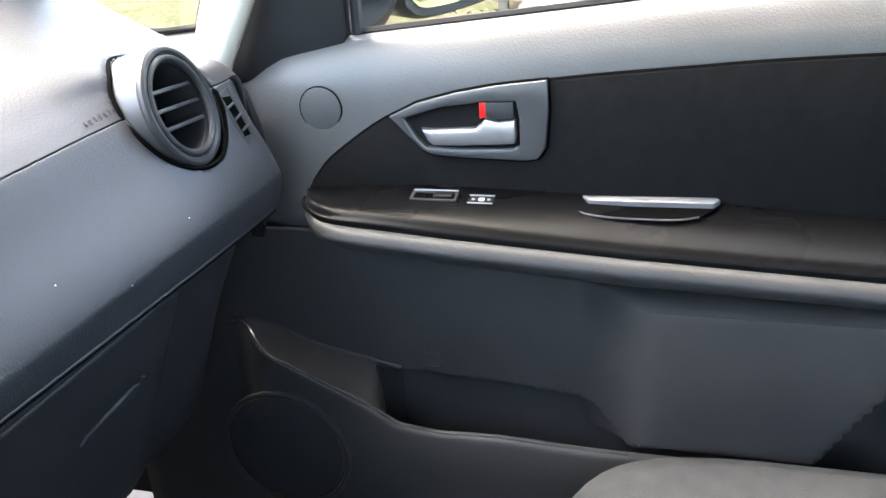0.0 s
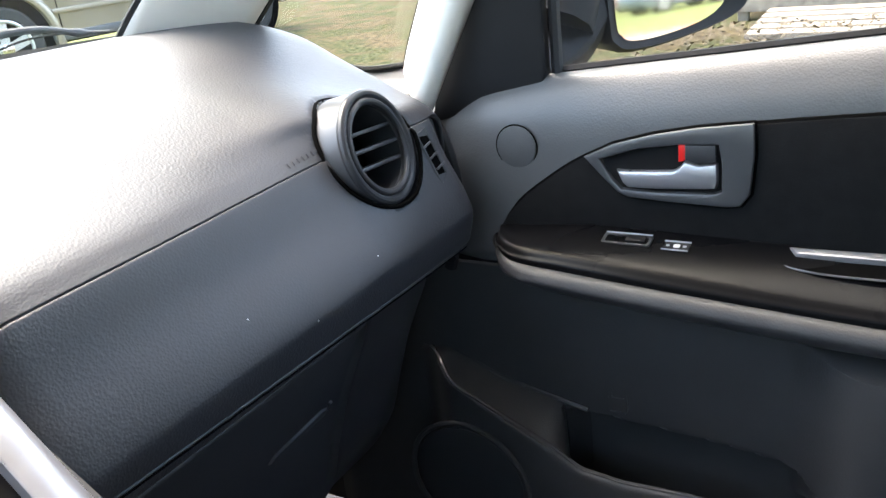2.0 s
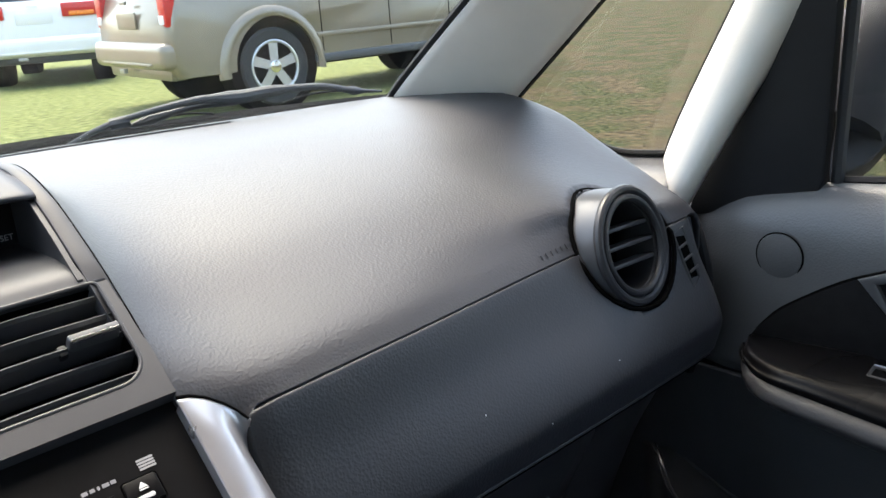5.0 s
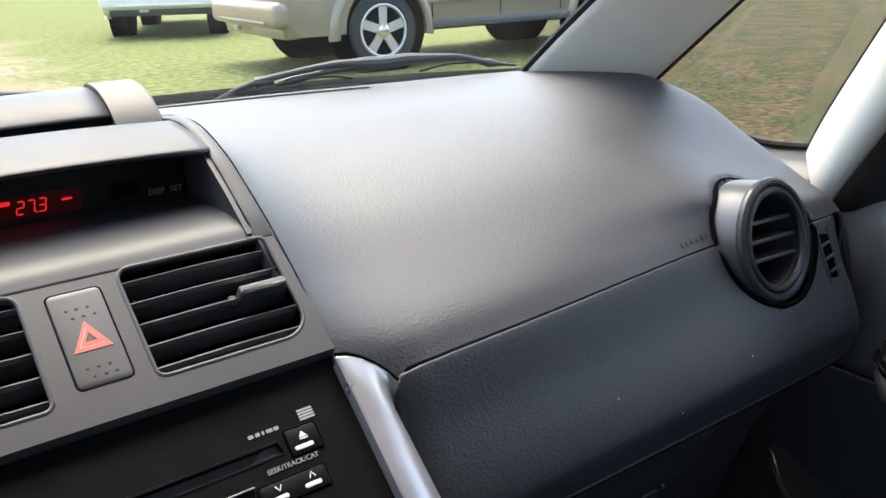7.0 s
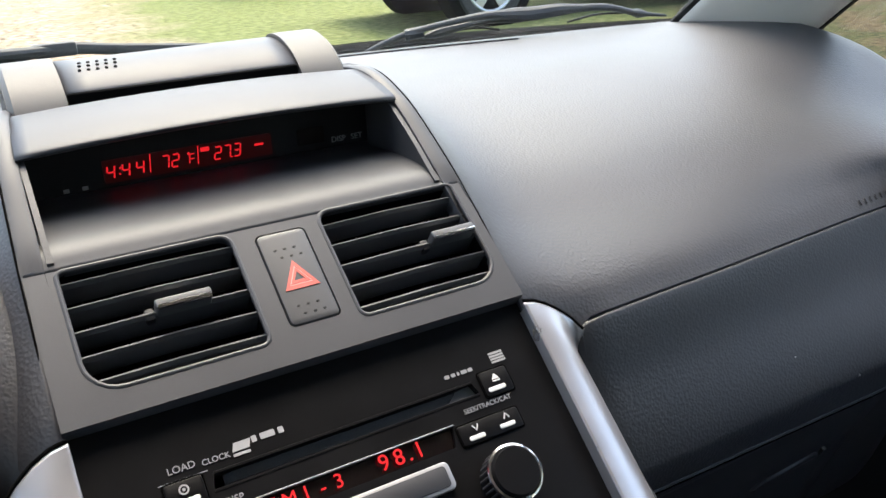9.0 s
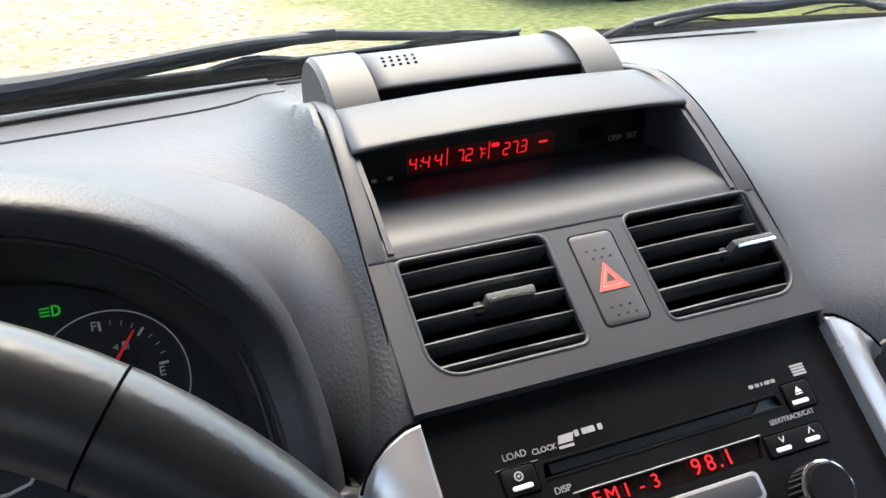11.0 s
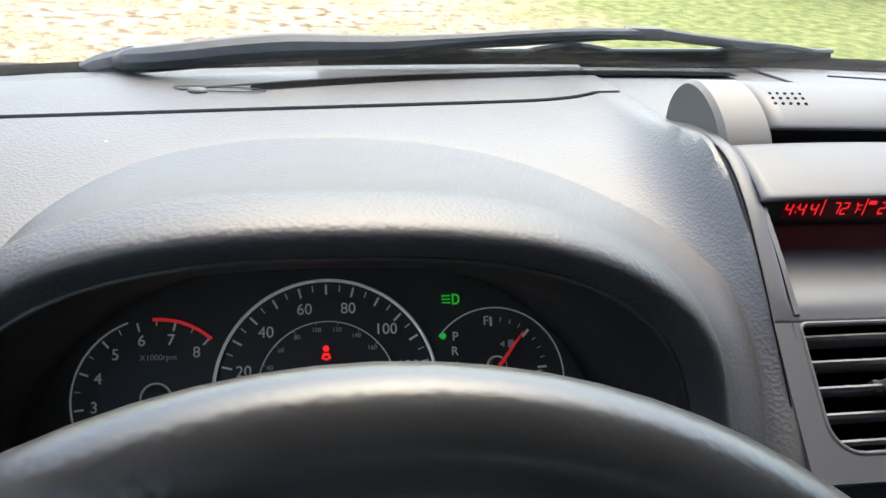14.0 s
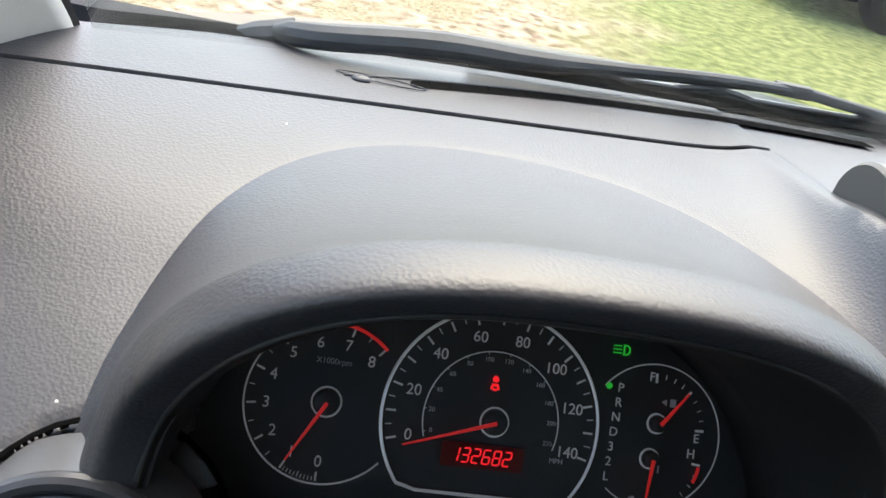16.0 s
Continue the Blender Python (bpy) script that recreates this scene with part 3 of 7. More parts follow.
# dark backing under the long joint on the driver's side
part("joint_backing", tube([Vector((x, joint_y(x), pad_height(x, joint_y(x)) - 0.0045)) for x in span(-0.66, -0.1, 30)], 0.0036, 6), M_VOID, dashboard)


# ---- instrument hood and cluster ----
cluster = thing("instrument_cluster", "black instrument cluster with white-ringed dials and red digits", "gauge cluster")


def brow(phi, off=0.0):
    """The opening of the instrument hood as an arch, widened by off."""
    a, b, n = 0.163 + off, 0.153 + off, 2.66
    c, s = math.cos(phi), math.sin(phi)
    x = -0.340 + a * math.copysign(abs(c) ** (2 / n), c)
    z = 0.9606 + b * math.copysign(abs(s) ** (2 / n), s)
    return Vector((x, -0.071 - 0.1585 * (min(z, 1.12) - 0.9606) - 0.034 * smooth(1.045, 0.955, z), z))


PHI = span(radians(-32), radians(212), 96)


def hood(phi, v):
    s = max(0.0, math.sin(phi))
    # a leather roll: thin over the top of the arch, broad down its flanks
    out = lerp(0.024, 0.0160, s ** 0.7)
    if v < 0.30:
        a = v / 0.30 * math.pi / 2
        p = brow(phi, out * math.sin(a) ** 0.75)
        p.y += 0.022 * (1 - max(0.0, math.cos(a)) ** 0.75) - 0.0075 * math.sin(2 * a)
        return p
    t = (v - 0.30) / 0.70
    p = brow(phi, out)
    p.y += 0.022
    # glide forwards and down into the pad
    c = math.cos(phi)
    rise = s ** 0.885
    reach = REACH[c > 0]
    side = math.copysign(abs(c) ** 0.885 if math.sin(phi) > 0 else 1.0, c)
    end = Vector((-0.334 + reach * side, -0.104 + 0.272 * rise, 0.0))
    top = pad_height(end.x, max(end.y, -0.104)) + 0.0003
    end.z = lerp(p.z, top, smooth(0.0, 0.35, s))
    q = p.lerp(end, t)
    q.z = lerp(end.z, p.z, (1 - t) ** 1.95) + 0.003 * math.sin(math.pi * t) * s
    return q


part("instrument_hood", grid(hood, PHI, [i / 40 for i in range(41)]), M_PAD, dashboard, "padded grey hood arching over the instruments")

FACE_M = face_frame((CX, 0.002, 0.981), (1, 0, 0), (0, 0.574, 0.819))


def liner(phi, v):
    p = brow(phi, 0.0 if v < 0.1 else -0.003)
    q = brow(phi, -0.006)
    d = FACE_M.inverted() @ q
    f = FACE_M @ Vector((d.x * 1.0, d.y * (1.45 if d.y > 0 else 1.0), -0.001))
    return p.lerp(f, v)


part("cluster_liner", grid(liner, PHI, [0, 0.03, 0.1, 0.4, 0.7, 1.0]), M_CLUSTER, cluster, thick=0.002)
out = [brow(p, 0.004) for p in PHI]
loc = [FACE_M.inverted() @ q for q in out]
put_plate([(p.x * 1.01, p.y * (1.5 if p.y > 0 else 1.0)) for p in loc], 0.004, FACE_M, M_CLUSTER, cluster, "dial_face", lift=-0.006)


# ---- body shell: windscreen, pillars, roof, floor ----
def screen(s, v):
    """The inside of the windscreen; v runs from its foot up to the roof."""
    y0 = screen_y(0.62 * s)
    x = s * lerp(0.62, 0.53, v)
    y = lerp(screen_y(x) + 0.002, -0.28 - 0.10 * s * s, v)
    z = lerp(1.036, 1.50 - 0.03 * s * s, v) + 0.03 * math.sin(math.pi * v)
    return Vector((x, y - 0.004, z))


windscreen = tagged(part("window_1", grid(screen, span(-1, 1, 24), span(0, 1, 16)), M_GLASS, thick=0.004), "clear laminated car windscreen", "windscreen", kind="structure")
windscreen.visible_shadow = False


def band_along(path_in, path_out, name, mat, parent=None, label="", thick=0.004, n=24):
    A, B = spline(path_in, n), spline(path_out, n)
    return part(name, grid(lambda i, w: A[i].lerp(B[i], w), list(range(n + 1)), [0, 0.25, 0.5, 0.75, 1.0]), mat, parent, label, thick=thick)


# black glass border at the foot of the windscreen
def frit(s, v):
    x = s * 0.625
    return Vector((x, screen_y(x) + lerp(-0.004, 0.015, v), lerp(1.0505, 1.0560, v)))


tagged(part("glass_border", grid(frit, span(-1, 1, 40), [0, 0.5, 1]), M_FRIT, thick=0.003), "black border along the foot of the windscreen", "trim", kind="structure")

for sgn, tag in ((1, "right"), (-1, "left")):
    def M(x, y, z, sgn=sgn):
        return (sgn * x, y, z)
    pil = thing("a_pillar", "light grey windscreen pillar trim with a small quarter window", "pillar trim", "pillars beside the windscreen")
    # pillar between windscreen and quarter window
    e = 0.0 if sgn > 0 else 0.036
    front = [M(0.600 + e, 0.295, 1.035), M(0.592 + e, 0.262, 1.066), M(0.583 + e, 0.13, 1.162), M(0.565 + e, -0.05, 1.28), M(0.53, -0.36, 1.47)]
    mid = [M(0.632 + e, 0.235, 1.030), M(0.622 + e, 0.20, 1.066), M(0.610 + e, 0.075, 1.16), M(0.592, -0.10, 1.28), M(0.55, -0.37, 1.47)]
    rear = [M(0.682, 0.190, 1.02), M(0.674, 0.161, 1.046), M(0.660, 0.032, 1.152), M(0.642, -0.122, 1.28), M(0.597, -0.355, 1.47)]
    A, B, C = spline(front, 24), spline(mid, 24), spline(rear, 24)

    def pil_fn(i, w, A=A, B=B, C=C):
        p = A[i] * (1 - w) ** 2 + B[i] * 2 * w * (1 - w) + C[i] * w * w
        return p
    part("pillar_cover", grid(pil_fn, list(range(25)), span(0, 1, 10)), M_BEIGE, pil, thick=0.004)
    # black edges of the two glasses
    part("seal", tube([p + Vector((0, 0.004, 0)) for p in A], 0.005, 6), M_RUBBER, pil)
    part("seal", tube([p + Vector((sgn * 0.002, 0.001, 0)) for p in C], 0.0058, 6), M_RUBBER, pil)
    # divider bar behind the quarter window
    bf = [M(0.690, -0.045, 0.958), M(0.703, -0.025, 0.995), M(0.694, -0.102, 1.149), M(0.663, -0.214, 1.33), M(0.60, -0.36, 1.47)]
    bi = [M(0.640, -0.068, 0.945), M(0.645, -0.072, 0.978), M(0.655, -0.135, 1.12), M(0.638, -0.24, 1.32), M(0.585, -0.39, 1.47)]
    br = [M(0.676, -0.056, 0.935), M(0.682, -0.066, 0.968), M(0.688, -0.168, 1.147), M(0.667, -0.293, 1.33), M(0.60, -0.42, 1.47)]
    A2, B2, C2 = spline(bf, 24), spline(bi, 24), spline(br, 24)

    def bar_fn(i, w, A=A2, B=B2, C=C2):
        return A[i] * (1 - w) ** 2 + B[i] * 2 * w * (1 - w) + C[i] * w * w
    part("divider_cover", grid(bar_fn, list(range(25)), span(0, 1, 10)), M_BEIGE, pil, thick=0.004)
    part("seal", tube([p + Vector((sgn * 0.004, 0.004, 0)) for p in A2], 0.004, 6), M_RUBBER, pil)
    # quarter window and its sill
    qa = spline([Vector(p) + Vector((sgn * 0.004, 0, 0)) for p in rear], 12)
    qb = spline([Vector(p) + Vector((sgn * 0.004, 0, 0)) for p in bf], 12)
    q = grid(lambda i, w: qa[i].lerp(qb[i], w), list(range(13)), [0, 0.5, 1])
    g = part("quarter_glass", q, M_SIDEGLASS, pil, thick=0.003)
    g.visible_shadow = False
    sill_a = [M(0.60, 0.20, 1.035), M(0.60, 0.08, 1.00), M(0.60, -0.04, 0.955), M(0.60, -0.07, 0.93)]
    sill_b = [M(0.688, 0.175, 1.034), M(0.703, 0.09, 1.006), M(0.706, 0.035, 0.9925), M(0.706, -0.035, 0.9975)]
    band_along(sill_a, sill_b, "quarter_sill", M_DOOR, pil)
    part("seal", tube(spline([Vector(p) + Vector((0, 0, 0.003)) for p in sill_b], 16), 0.0035, 6), M_RUBBER, pil)

# roof lining, rear cabin and floor close the place around the camera
def roof(s, v):
    x = s * lerp(0.55, 0.60, min(1, v * 3))
    y = lerp(-0.07, -2.6, v)
    # unseen front edge reaches forward and dips, added to shade the dash
    return Vector((x, y - 0.10 * s * s * (1 - v), 1.50 + 0.055 * math.sin(math.pi * min(1, 0.25 + v * 0.75)) - 0.05 * s * s - 0.135 * smooth(-0.36, -0.07, y) ** 1.3))


tagged(part("ceiling", grid(roof, span(-1, 1, 12), span(0, 0.15, 8) + span(0.2, 1, 9)), M_LINING, thick=0.02, flip=True), "light grey woven roof lining with an added shading lip", "ceiling", kind="structure")
tagged(part("floor", grid(lambda x, y: Vector((x, y, 0.32 + 0.02 * math.cos(x * 5))), span(-0.78, 0.78, 10), span(0.5, -2.6, 10)), M_CARPET, thick=0.02), "black car carpet", "floor", kind="structure")
# firewall under the dashboard, tailgate behind
tagged(part("wall_front", box(1.5, 0.03, 0.72, 0.0, (0, 0.42, 0.67)), M_CARPET), "dark bulkhead of the footwell", "wall", kind="structure")
tagged(part("wall_rear", box(1.44, 0.05, 0.62, 0.0, (0, -2.62, 0.62)), M_DOORLOW), "grey tailgate trim", "wall", kind="structure")
for sgn in (-1, 1):
    tagged(part("wall_side", box(0.04, 1.5, 0.72, 0.0, (sgn * 0.74, -1.86, 0.64)), M_DOORLOW), "grey rear door trim", "wall", kind="structure")
    tagged(part("wall_cowl_side", box(0.03, 0.5, 0.62, 0.0, (sgn * 0.745, 0.20, 0.66)), M_CARPET), "dark footwell side", "wall", kind="structure")
    # roof rail and rear pillars
    tagged(part("roof_rail", tube(spline([(sgn * 0.60, -0.36, 1.47), (sgn * 0.61, -0.9, 1.50), (sgn * 0.60, -1.7, 1.49), (sgn * 0.58, -2.6, 1.42)], 20), 0.035, 8), M_BEIGE), "light grey roof rail trim", "trim", kind="structure")
    for y0 in (-1.08, -1.98, -2.58):
        tagged(part("pillar", tube([(sgn * 0.70, y0, 0.95), (sgn * 0.665, y0 - 0.03, 1.25), (sgn * 0.60, y0 - 0.06, 1.50)], 0.05, 10), M_BEIGE), "light grey door pillar trim", "pillar", kind="structure")


# unseen panes round the rear seats and tailgate, added to dim light from behind
for sgn in (-1, 1):
    for ya, yb in ((-1.10, -1.99), (-2.0, -2.58)):
        q = bmesh.new()
        vs = [q.verts.new(p) for p in ((sgn * 0.735, ya, 0.99), (sgn * 0.735, yb, 0.99), (sgn * 0.615, yb, 1.48), (sgn * 0.615, ya, 1.50))]
        q.faces.new(vs)
        tagged(part("window_rear", q, M_REARTINT, thick=0.004), "unseen rear side window, tinted to cut light", "window", kind="structure")
q = bmesh.new()
q.faces.new([q.verts.new(p) for p in ((-0.72, -2.63, 0.92), (0.72, -2.63, 0.92), (0.60, -2.60, 1.46), (-0.60, -2.60, 1.46))])
tagged(part("window_tailgate", q, M_REARTINT, thick=0.004), "unseen tailgate window, tinted to cut light", "window", kind="structure")


# ---- front passenger door ----
door = thing("front_door", "closed grey front passenger door with a black fabric insert and armrest", "car door")

SILL = ((-1.08, 1.040), (-0.6, 1.024), (-0.466, 1.014), (-0.34, 1.002), (-0.182, 0.987), (-0.12, 0.975), (-0.06, 0.955))


def door_upper(y, v):
    """Inner skin from the window sill down to the armrest."""
    zs = table(y, SILL)
    c = spline([(0.725, zs - 0.004, 0), (0.712, zs - 0.001, 0), (0.697, zs - 0.008, 0), (0.684, zs - 0.026, 0), (0.676, zs - 0.05, 0), (0.672, 0.90, 0), (0.670, 0.86, 0), (0.667, 0.80, 0)], 36)
    k = v * 36
    i = min(int(k), 35)
    p = c[i].lerp(c[i + 1], k - i)
    x = p.x + 0.012 * smooth(-0.12, -0.06, y)
    return Vector((x, y, p.y))


part("upper_trim", grid(door_upper, span(-0.045, -1.08, 60), [i / 36 for i in range(37)]), M_DOOR, door, "grey grained upper door trim", thick=0.004)

INS_TOP = [(-0.137, 0.838), (-0.150, 0.855), (-0.176, 0.880), (-0.233, 0.917), (-0.296, 0.938), (-0.386, 0.951), (-0.498, 0.961), (-0.655, 0.971), (-1.06, 0.985)]
top_curve = spline([(y, z, 0) for y, z in INS_TOP], 60)
ins_out = [(p.x, p.y) for p in top_curve] + [(-1.06, 0.80), (-0.5, 0.80), (-0.2, 0.80), (-0.137, 0.81)]
# the plate's x runs along y, its y along z, its depth towards the cabin
DOOR_M = Matrix(((0, 0, -1, 0.676), (1, 0, 0, 0), (0, 1, 0, 0), (0, 0, 0, 1)))
put_plate(ins_out, 0.0075, DOOR_M, M_FABRIC, door, "fabric_insert", bevel=0.002, label="black woven fabric insert")
gap = [DOOR_M @ Vector((p.x, p.y, 0.0045)) for p in top_curve]
part("insert_joint", tube(gap, 0.0022, 6), M_VOID, door)

ARM_TOP = ((-1.08, 0.815), (-0.671, 0.834), (-0.538, 0.841), (-0.402, 0.847), (-0.237, 0.850), (-0.15, 0.842))
ARM_EDGE = ((-1.08, 0.800), (-0.666, 0.813), (-0.458, 0.822), (-0.305, 0.833), (-0.218, 0.840), (-0.15, 0.842))
GLOSS_LOW = ((-1.08, 0.781), (-0.667, 0.797), (-0.459, 0.807), (-0.306, 0.817), (-0.173, 0.828), (-0.15, 0.836))
RIDGE_LOW = ((-1.08, 0.766), (-0.669, 0.780), (-0.459, 0.788), (-0.305, 0.799), (-0.172, 0.813), (-0.15, 0.826))


def arm_in(y):
    """How far the armrest stands proud of the door, with a rounded front end."""
    t = min(1.0, max(0.0, (-0.143 - y) / 0.055))
    return math.sqrt(1 - (1 - t) ** 2)


def arm(y, v):
    w = arm_in(y)
    xe = lerp(0.664, 0.612, w)
    zt, ze, zl = table(y, ARM_TOP), table(y, ARM_EDGE), table(y, GLOSS_LOW)
    c = spline([(0.672, zt, 0), (lerp(0.672, xe, 0.5), lerp(zt, ze, 0.4), 0), (xe + 0.004, ze + 0.001, 0), (xe - 0.004, ze - 0.005, 0), (xe - 0.007, lerp(ze, zl, 0.55), 0), (xe - 0.006, zl, 0), (xe + 0.003, zl - 0.002, 0)], 30)
    k = v * 30
    i = min(int(k), 29)
    p = c[i].lerp(c[i + 1], k - i)
    return Vector((p.x, y, p.y))


AY = [-0.1432, -0.144, -0.1455, -0.148, -0.152, -0.158, -0.166, -0.176, -0.188, -0.2] + span(-0.22, -1.08, 40)
armrest = part("armrest", grid(arm, AY, [i / 30 for i in range(31)]), M_GLOSS, door, "satin black armrest top", thick=0.003)


def ridge(y, v):
    w = arm_in(y + 0.004)
    xe = lerp(0.668, 0.604, w)
    zl, zr = table(y, GLOSS_LOW), table(y, RIDGE_LOW)
    c = spline([(xe + 0.012, zl - 0.001, 0), (xe - 0.003, zl - 0.001, 0), (xe - 0.008, zl - 0.007, 0), (xe - 0.007, lerp(zl, zr, 0.6), 0), (xe + 0.0, zr, 0), (xe + 0.02, zr - 0.010, 0), (0.666, zr - 0.022, 0)], 30)
    k = v * 30
    i = min(int(k), 29)
    p = c[i].lerp(c[i + 1], k - i)
    return Vector((p.x, y, p.y))


part("armrest_base", grid(ridge, [y + 0.004 for y in AY], [i / 30 for i in range(31)]), M_DOORLOW, door, "grey ridge under the armrest", thick=0.003)


# lower door: back panel, bulge, map pocket and speaker pod
POCKET = ((-0.62, 0.560), (-0.50, 0.585), (-0.47, 0.600), (-0.431, 0.621), (-0.343, 0.631), (-0.225, 0.6375), (-0.19, 0.6375))


def lower_back(y, z):
    x = 0.662 + 0.010 * smooth(0.72, 0.60, z)
    right = -0.640 - 0.57 * (z - 0.60)
    b = smooth(-0.415, -0.495, y) * smooth(right - 0.012, right + 0.012, y) * smooth(0.592, 0.612, z + 0.03 * smooth(-0.50, -0.43, y)) * smooth(0.768, 0.757, z)
    # the map pocket is hollowed out below its edge
    edge = table(y, POCKET)
    hollow = smooth(edge + 0.001, edge - 0.004, z) * smooth(-0.198, -0.210, y) * (1 - b)
    return Vector((x - 0.058 * b + 0.030 * hollow, y, z))


part("lower_trim", grid(lower_back, span(0.14, -0.18, 12) + span(-0.19, -0.40, 30) + span(-0.41, -0.70, 44) + span(-0.72, -1.08, 8), span(0.36, 0.49, 4) + span(0.50, 0.58, 12) + span(0.585, 0.80, 80)), M_DOORLOW, door, "dark grey lower door trim with a raised bulge", thick=0.004)

LIP = ((-1.08, 0.600), (-0.425, 0.599), (-0.34, 0.603), (-0.28, 0.600), (-0.235, 0.605), (-0.206, 0.624), (-0.124, 0.662), (-0.064, 0.690), (-0.03, 0.686))
RUP = ((-1.08, 0.640), (-0.225, 0.640), (-0.128, 0.660), (-0.062, 0.690), (-0.03, 0.686))


def pod(y, v):
    zl = table(y, LIP)
    xe = lerp(0.662, 0.606, smooth(-0.025, -0.10, y))
    back = smooth(-0.195, -0.225, y)
    if v < 0.0001:
        # inner rim: slopes up to the ridge, or plunges into the pocket
        return Vector((lerp(0.664, xe + 0.016, back), y, lerp(table(y, RUP) + 0.001, zl - 0.16, back)))
    c = spline([(lerp(0.655, xe + 0.012, back), lerp(table(y, RUP) - 0.001, zl - 0.03, back), 0), (xe + 0.007, zl - 0.001, 0), (xe + 0.001, zl - 0.0005, 0), (xe - 0.003, zl - 0.010, 0), (xe - 0.002, 0.55, 0), (xe + 0.01, 0.45, 0), (xe + 0.03, 0.34, 0)], 36)
    k = (v - 0.0001) / 0.9999 * 36
    i = min(int(k), 35)
    p = c[i].lerp(c[i + 1], k - i)
    return Vector((p.x, y, p.y))


part("pocket_pod", grid(pod, span(-0.028, -0.30, 40) + span(-0.31, -1.08, 24), [0.0] + [0.0001 + 0.9999 * i / 36 for i in range(37)]), M_DOORLOW, door, "dark grey map pocket with a raised lip", thick=0.0)
SPK = Matrix(((0, 0, -1, 0.6045), (1, 0, 0, -0.105), (0, 1, 0, 0.560), (0, 0, 0, 1)))
put_plate(disc(0.066, 40), 0.003, SPK, M_DARK, door, "speaker_grille", bevel=0.001, label="round dark speaker grille")
part("speaker_ring", tube([SPK @ Vector((0.072 * math.cos(a), 0.072 * math.sin(a), 0.002)) for a in span(0, 2 * math.pi, 48)[:-1]], 0.0032, 8, closed=True), M_DOORLOW, door)

# black mirror triangle, window channel, glass
tri = [(-0.050, 0.938), (-0.120, 0.953), (-0.165, 0.966), (-0.179, 0.974), (-0.185, 0.990), (-0.196, 1.146), (-0.215, 1.40), (-0.36, 1.47), (-0.222, 1.29), (-0.135, 1.13), (-0.080, 1.03)]
bm = prism(tri, 0.012, 0.002)
bm.transform(Matrix(((0, 0, -1, 0.712), (1, 0, 0, 0), (0, 1, 0, 0), (0, 0, 0, 1))))
for v in bm.verts:
    v.co.x -= 0.16 * max(0.0, v.co.z - 1.0)
part("mirror_triangle", bm, M_BLACK, door, "black plastic triangle behind the outside mirror")
part("window_channel", tube([(0.716, -0.191, 0.988), (0.690, -0.203, 1.146), (0.64, -0.235, 1.42)], 0.006, 8), M_DARK, door)
part("sill_seal", tube(spline([(0.719, y, table(y, SILL) + 0.0005) for y in (-0.185, -0.34, -0.466, -0.6, -1.08)], 20), 0.0045, 6), M_RUBBER, door)
bm = bmesh.new()
vs = [bm.verts.new(p) for p in ((0.724, -0.19, 0.97), (0.724, -1.08, 1.02), (0.62, -1.08, 1.49), (0.625, -0.36, 1.47), (0.65, -0.24, 1.40))]
bm.faces.new(vs)
g = part("side_glass", bm, M_SIDEGLASS, door, thick=0.003)
g.visible_shadow = False


# ---- dashboard details ----
# defroster slots that follow the foot of the glass
def slot_y(x):
    return 0.361 - 0.42 * (x - 0.05) ** 2 if x < 0.1 else 0.385 - 0.30 * x * x - 0.10 * x


def pad_on(x, y, up=0.0):
    return Vector((x, y, pad_height(x, y) + up))


def slot(x0, x1, half, name, parent, n=40):
    def wide(x):
        return half * math.sqrt(max(0.0, 1 - max(0.0, 1 - (x - x0) / 0.006) ** 2))

    def fn(x, w):
        return pad_on(x, slot_y(x) + w * wide(x), 0.0006)
    xs = [x0 + 0.0002, x0 + 0.001, x0 + 0.003, x0 + 0.006] + span(x0 + 0.01, x1, n)
    # flat near-black strip draws the dark inside the slot
    part(name, grid(fn, xs, [-1, -0.5, 0, 0.5, 1]), M_VOID, parent, "defroster slot drawn as a flat dark strip")
    part("slot_rim", tube([pad_on(x, slot_y(x) + half * 1.05, 0.0006) for x in span(x0 - 0.05, x1, n)], 0.0009, 6), M_DARK, parent)
    for k in range(1, int((x1 - x0) / 0.016)):
        x = x0 + k * 0.016
        y = slot_y(x)
        part("slot_fin", tube([pad_on(x, y - half * 0.9, 0.0006), pad_on(x, y + half * 0.9, 0.0006)], 0.0005, 4), M_VOID, parent)


slot(-0.388, 0.05, 0.0095, "defroster_slot", dashboard)
slot(0.20, 0.395, 0.0030, "defroster_slot", dashboard, 20)
# sunload sensor in a shallow oval tray
tr = [pad_on(-0.41 + 0.034 * math.cos(a), slot_y(-0.41) + 0.001 - 0.004 * math.cos(a) + 0.0065 * math.sin(a), 0.001) for a in span(0, 2 * math.pi, 24)[:-1]]
part("sensor_tray", tube(tr, 0.0005, 6, closed=True), M_PAD, dashboard)
bm = bmesh.new()
bmesh.ops.create_uvsphere(bm, u_segments=16, v_segments=8, radius=0.0075)
bmesh.ops.scale(bm, vec=(1, 0.7, 0.35), verts=bm.verts)
bm.transform(Matrix.Translation(pad_on(-0.425, slot_y(-0.425) + 0.001, 0.001)))
part("light_sensor", bm, M_SMOOTH, dashboard, "small domed light sensor")

# pressed airbag lettering, too worn to read
for k in range(6):
    x = 0.428 + k * 0.0062
    a, b = pad_point(x, 0.963), pad_point(x, 0.937)
    n = Vector((0, -0.7, 0.7)) * 0.0006
    part("pressed_mark", tube([a + n, a.lerp(b, 0.5) + n, b + n], 0.0007, 4), M_PAD, dashboard)


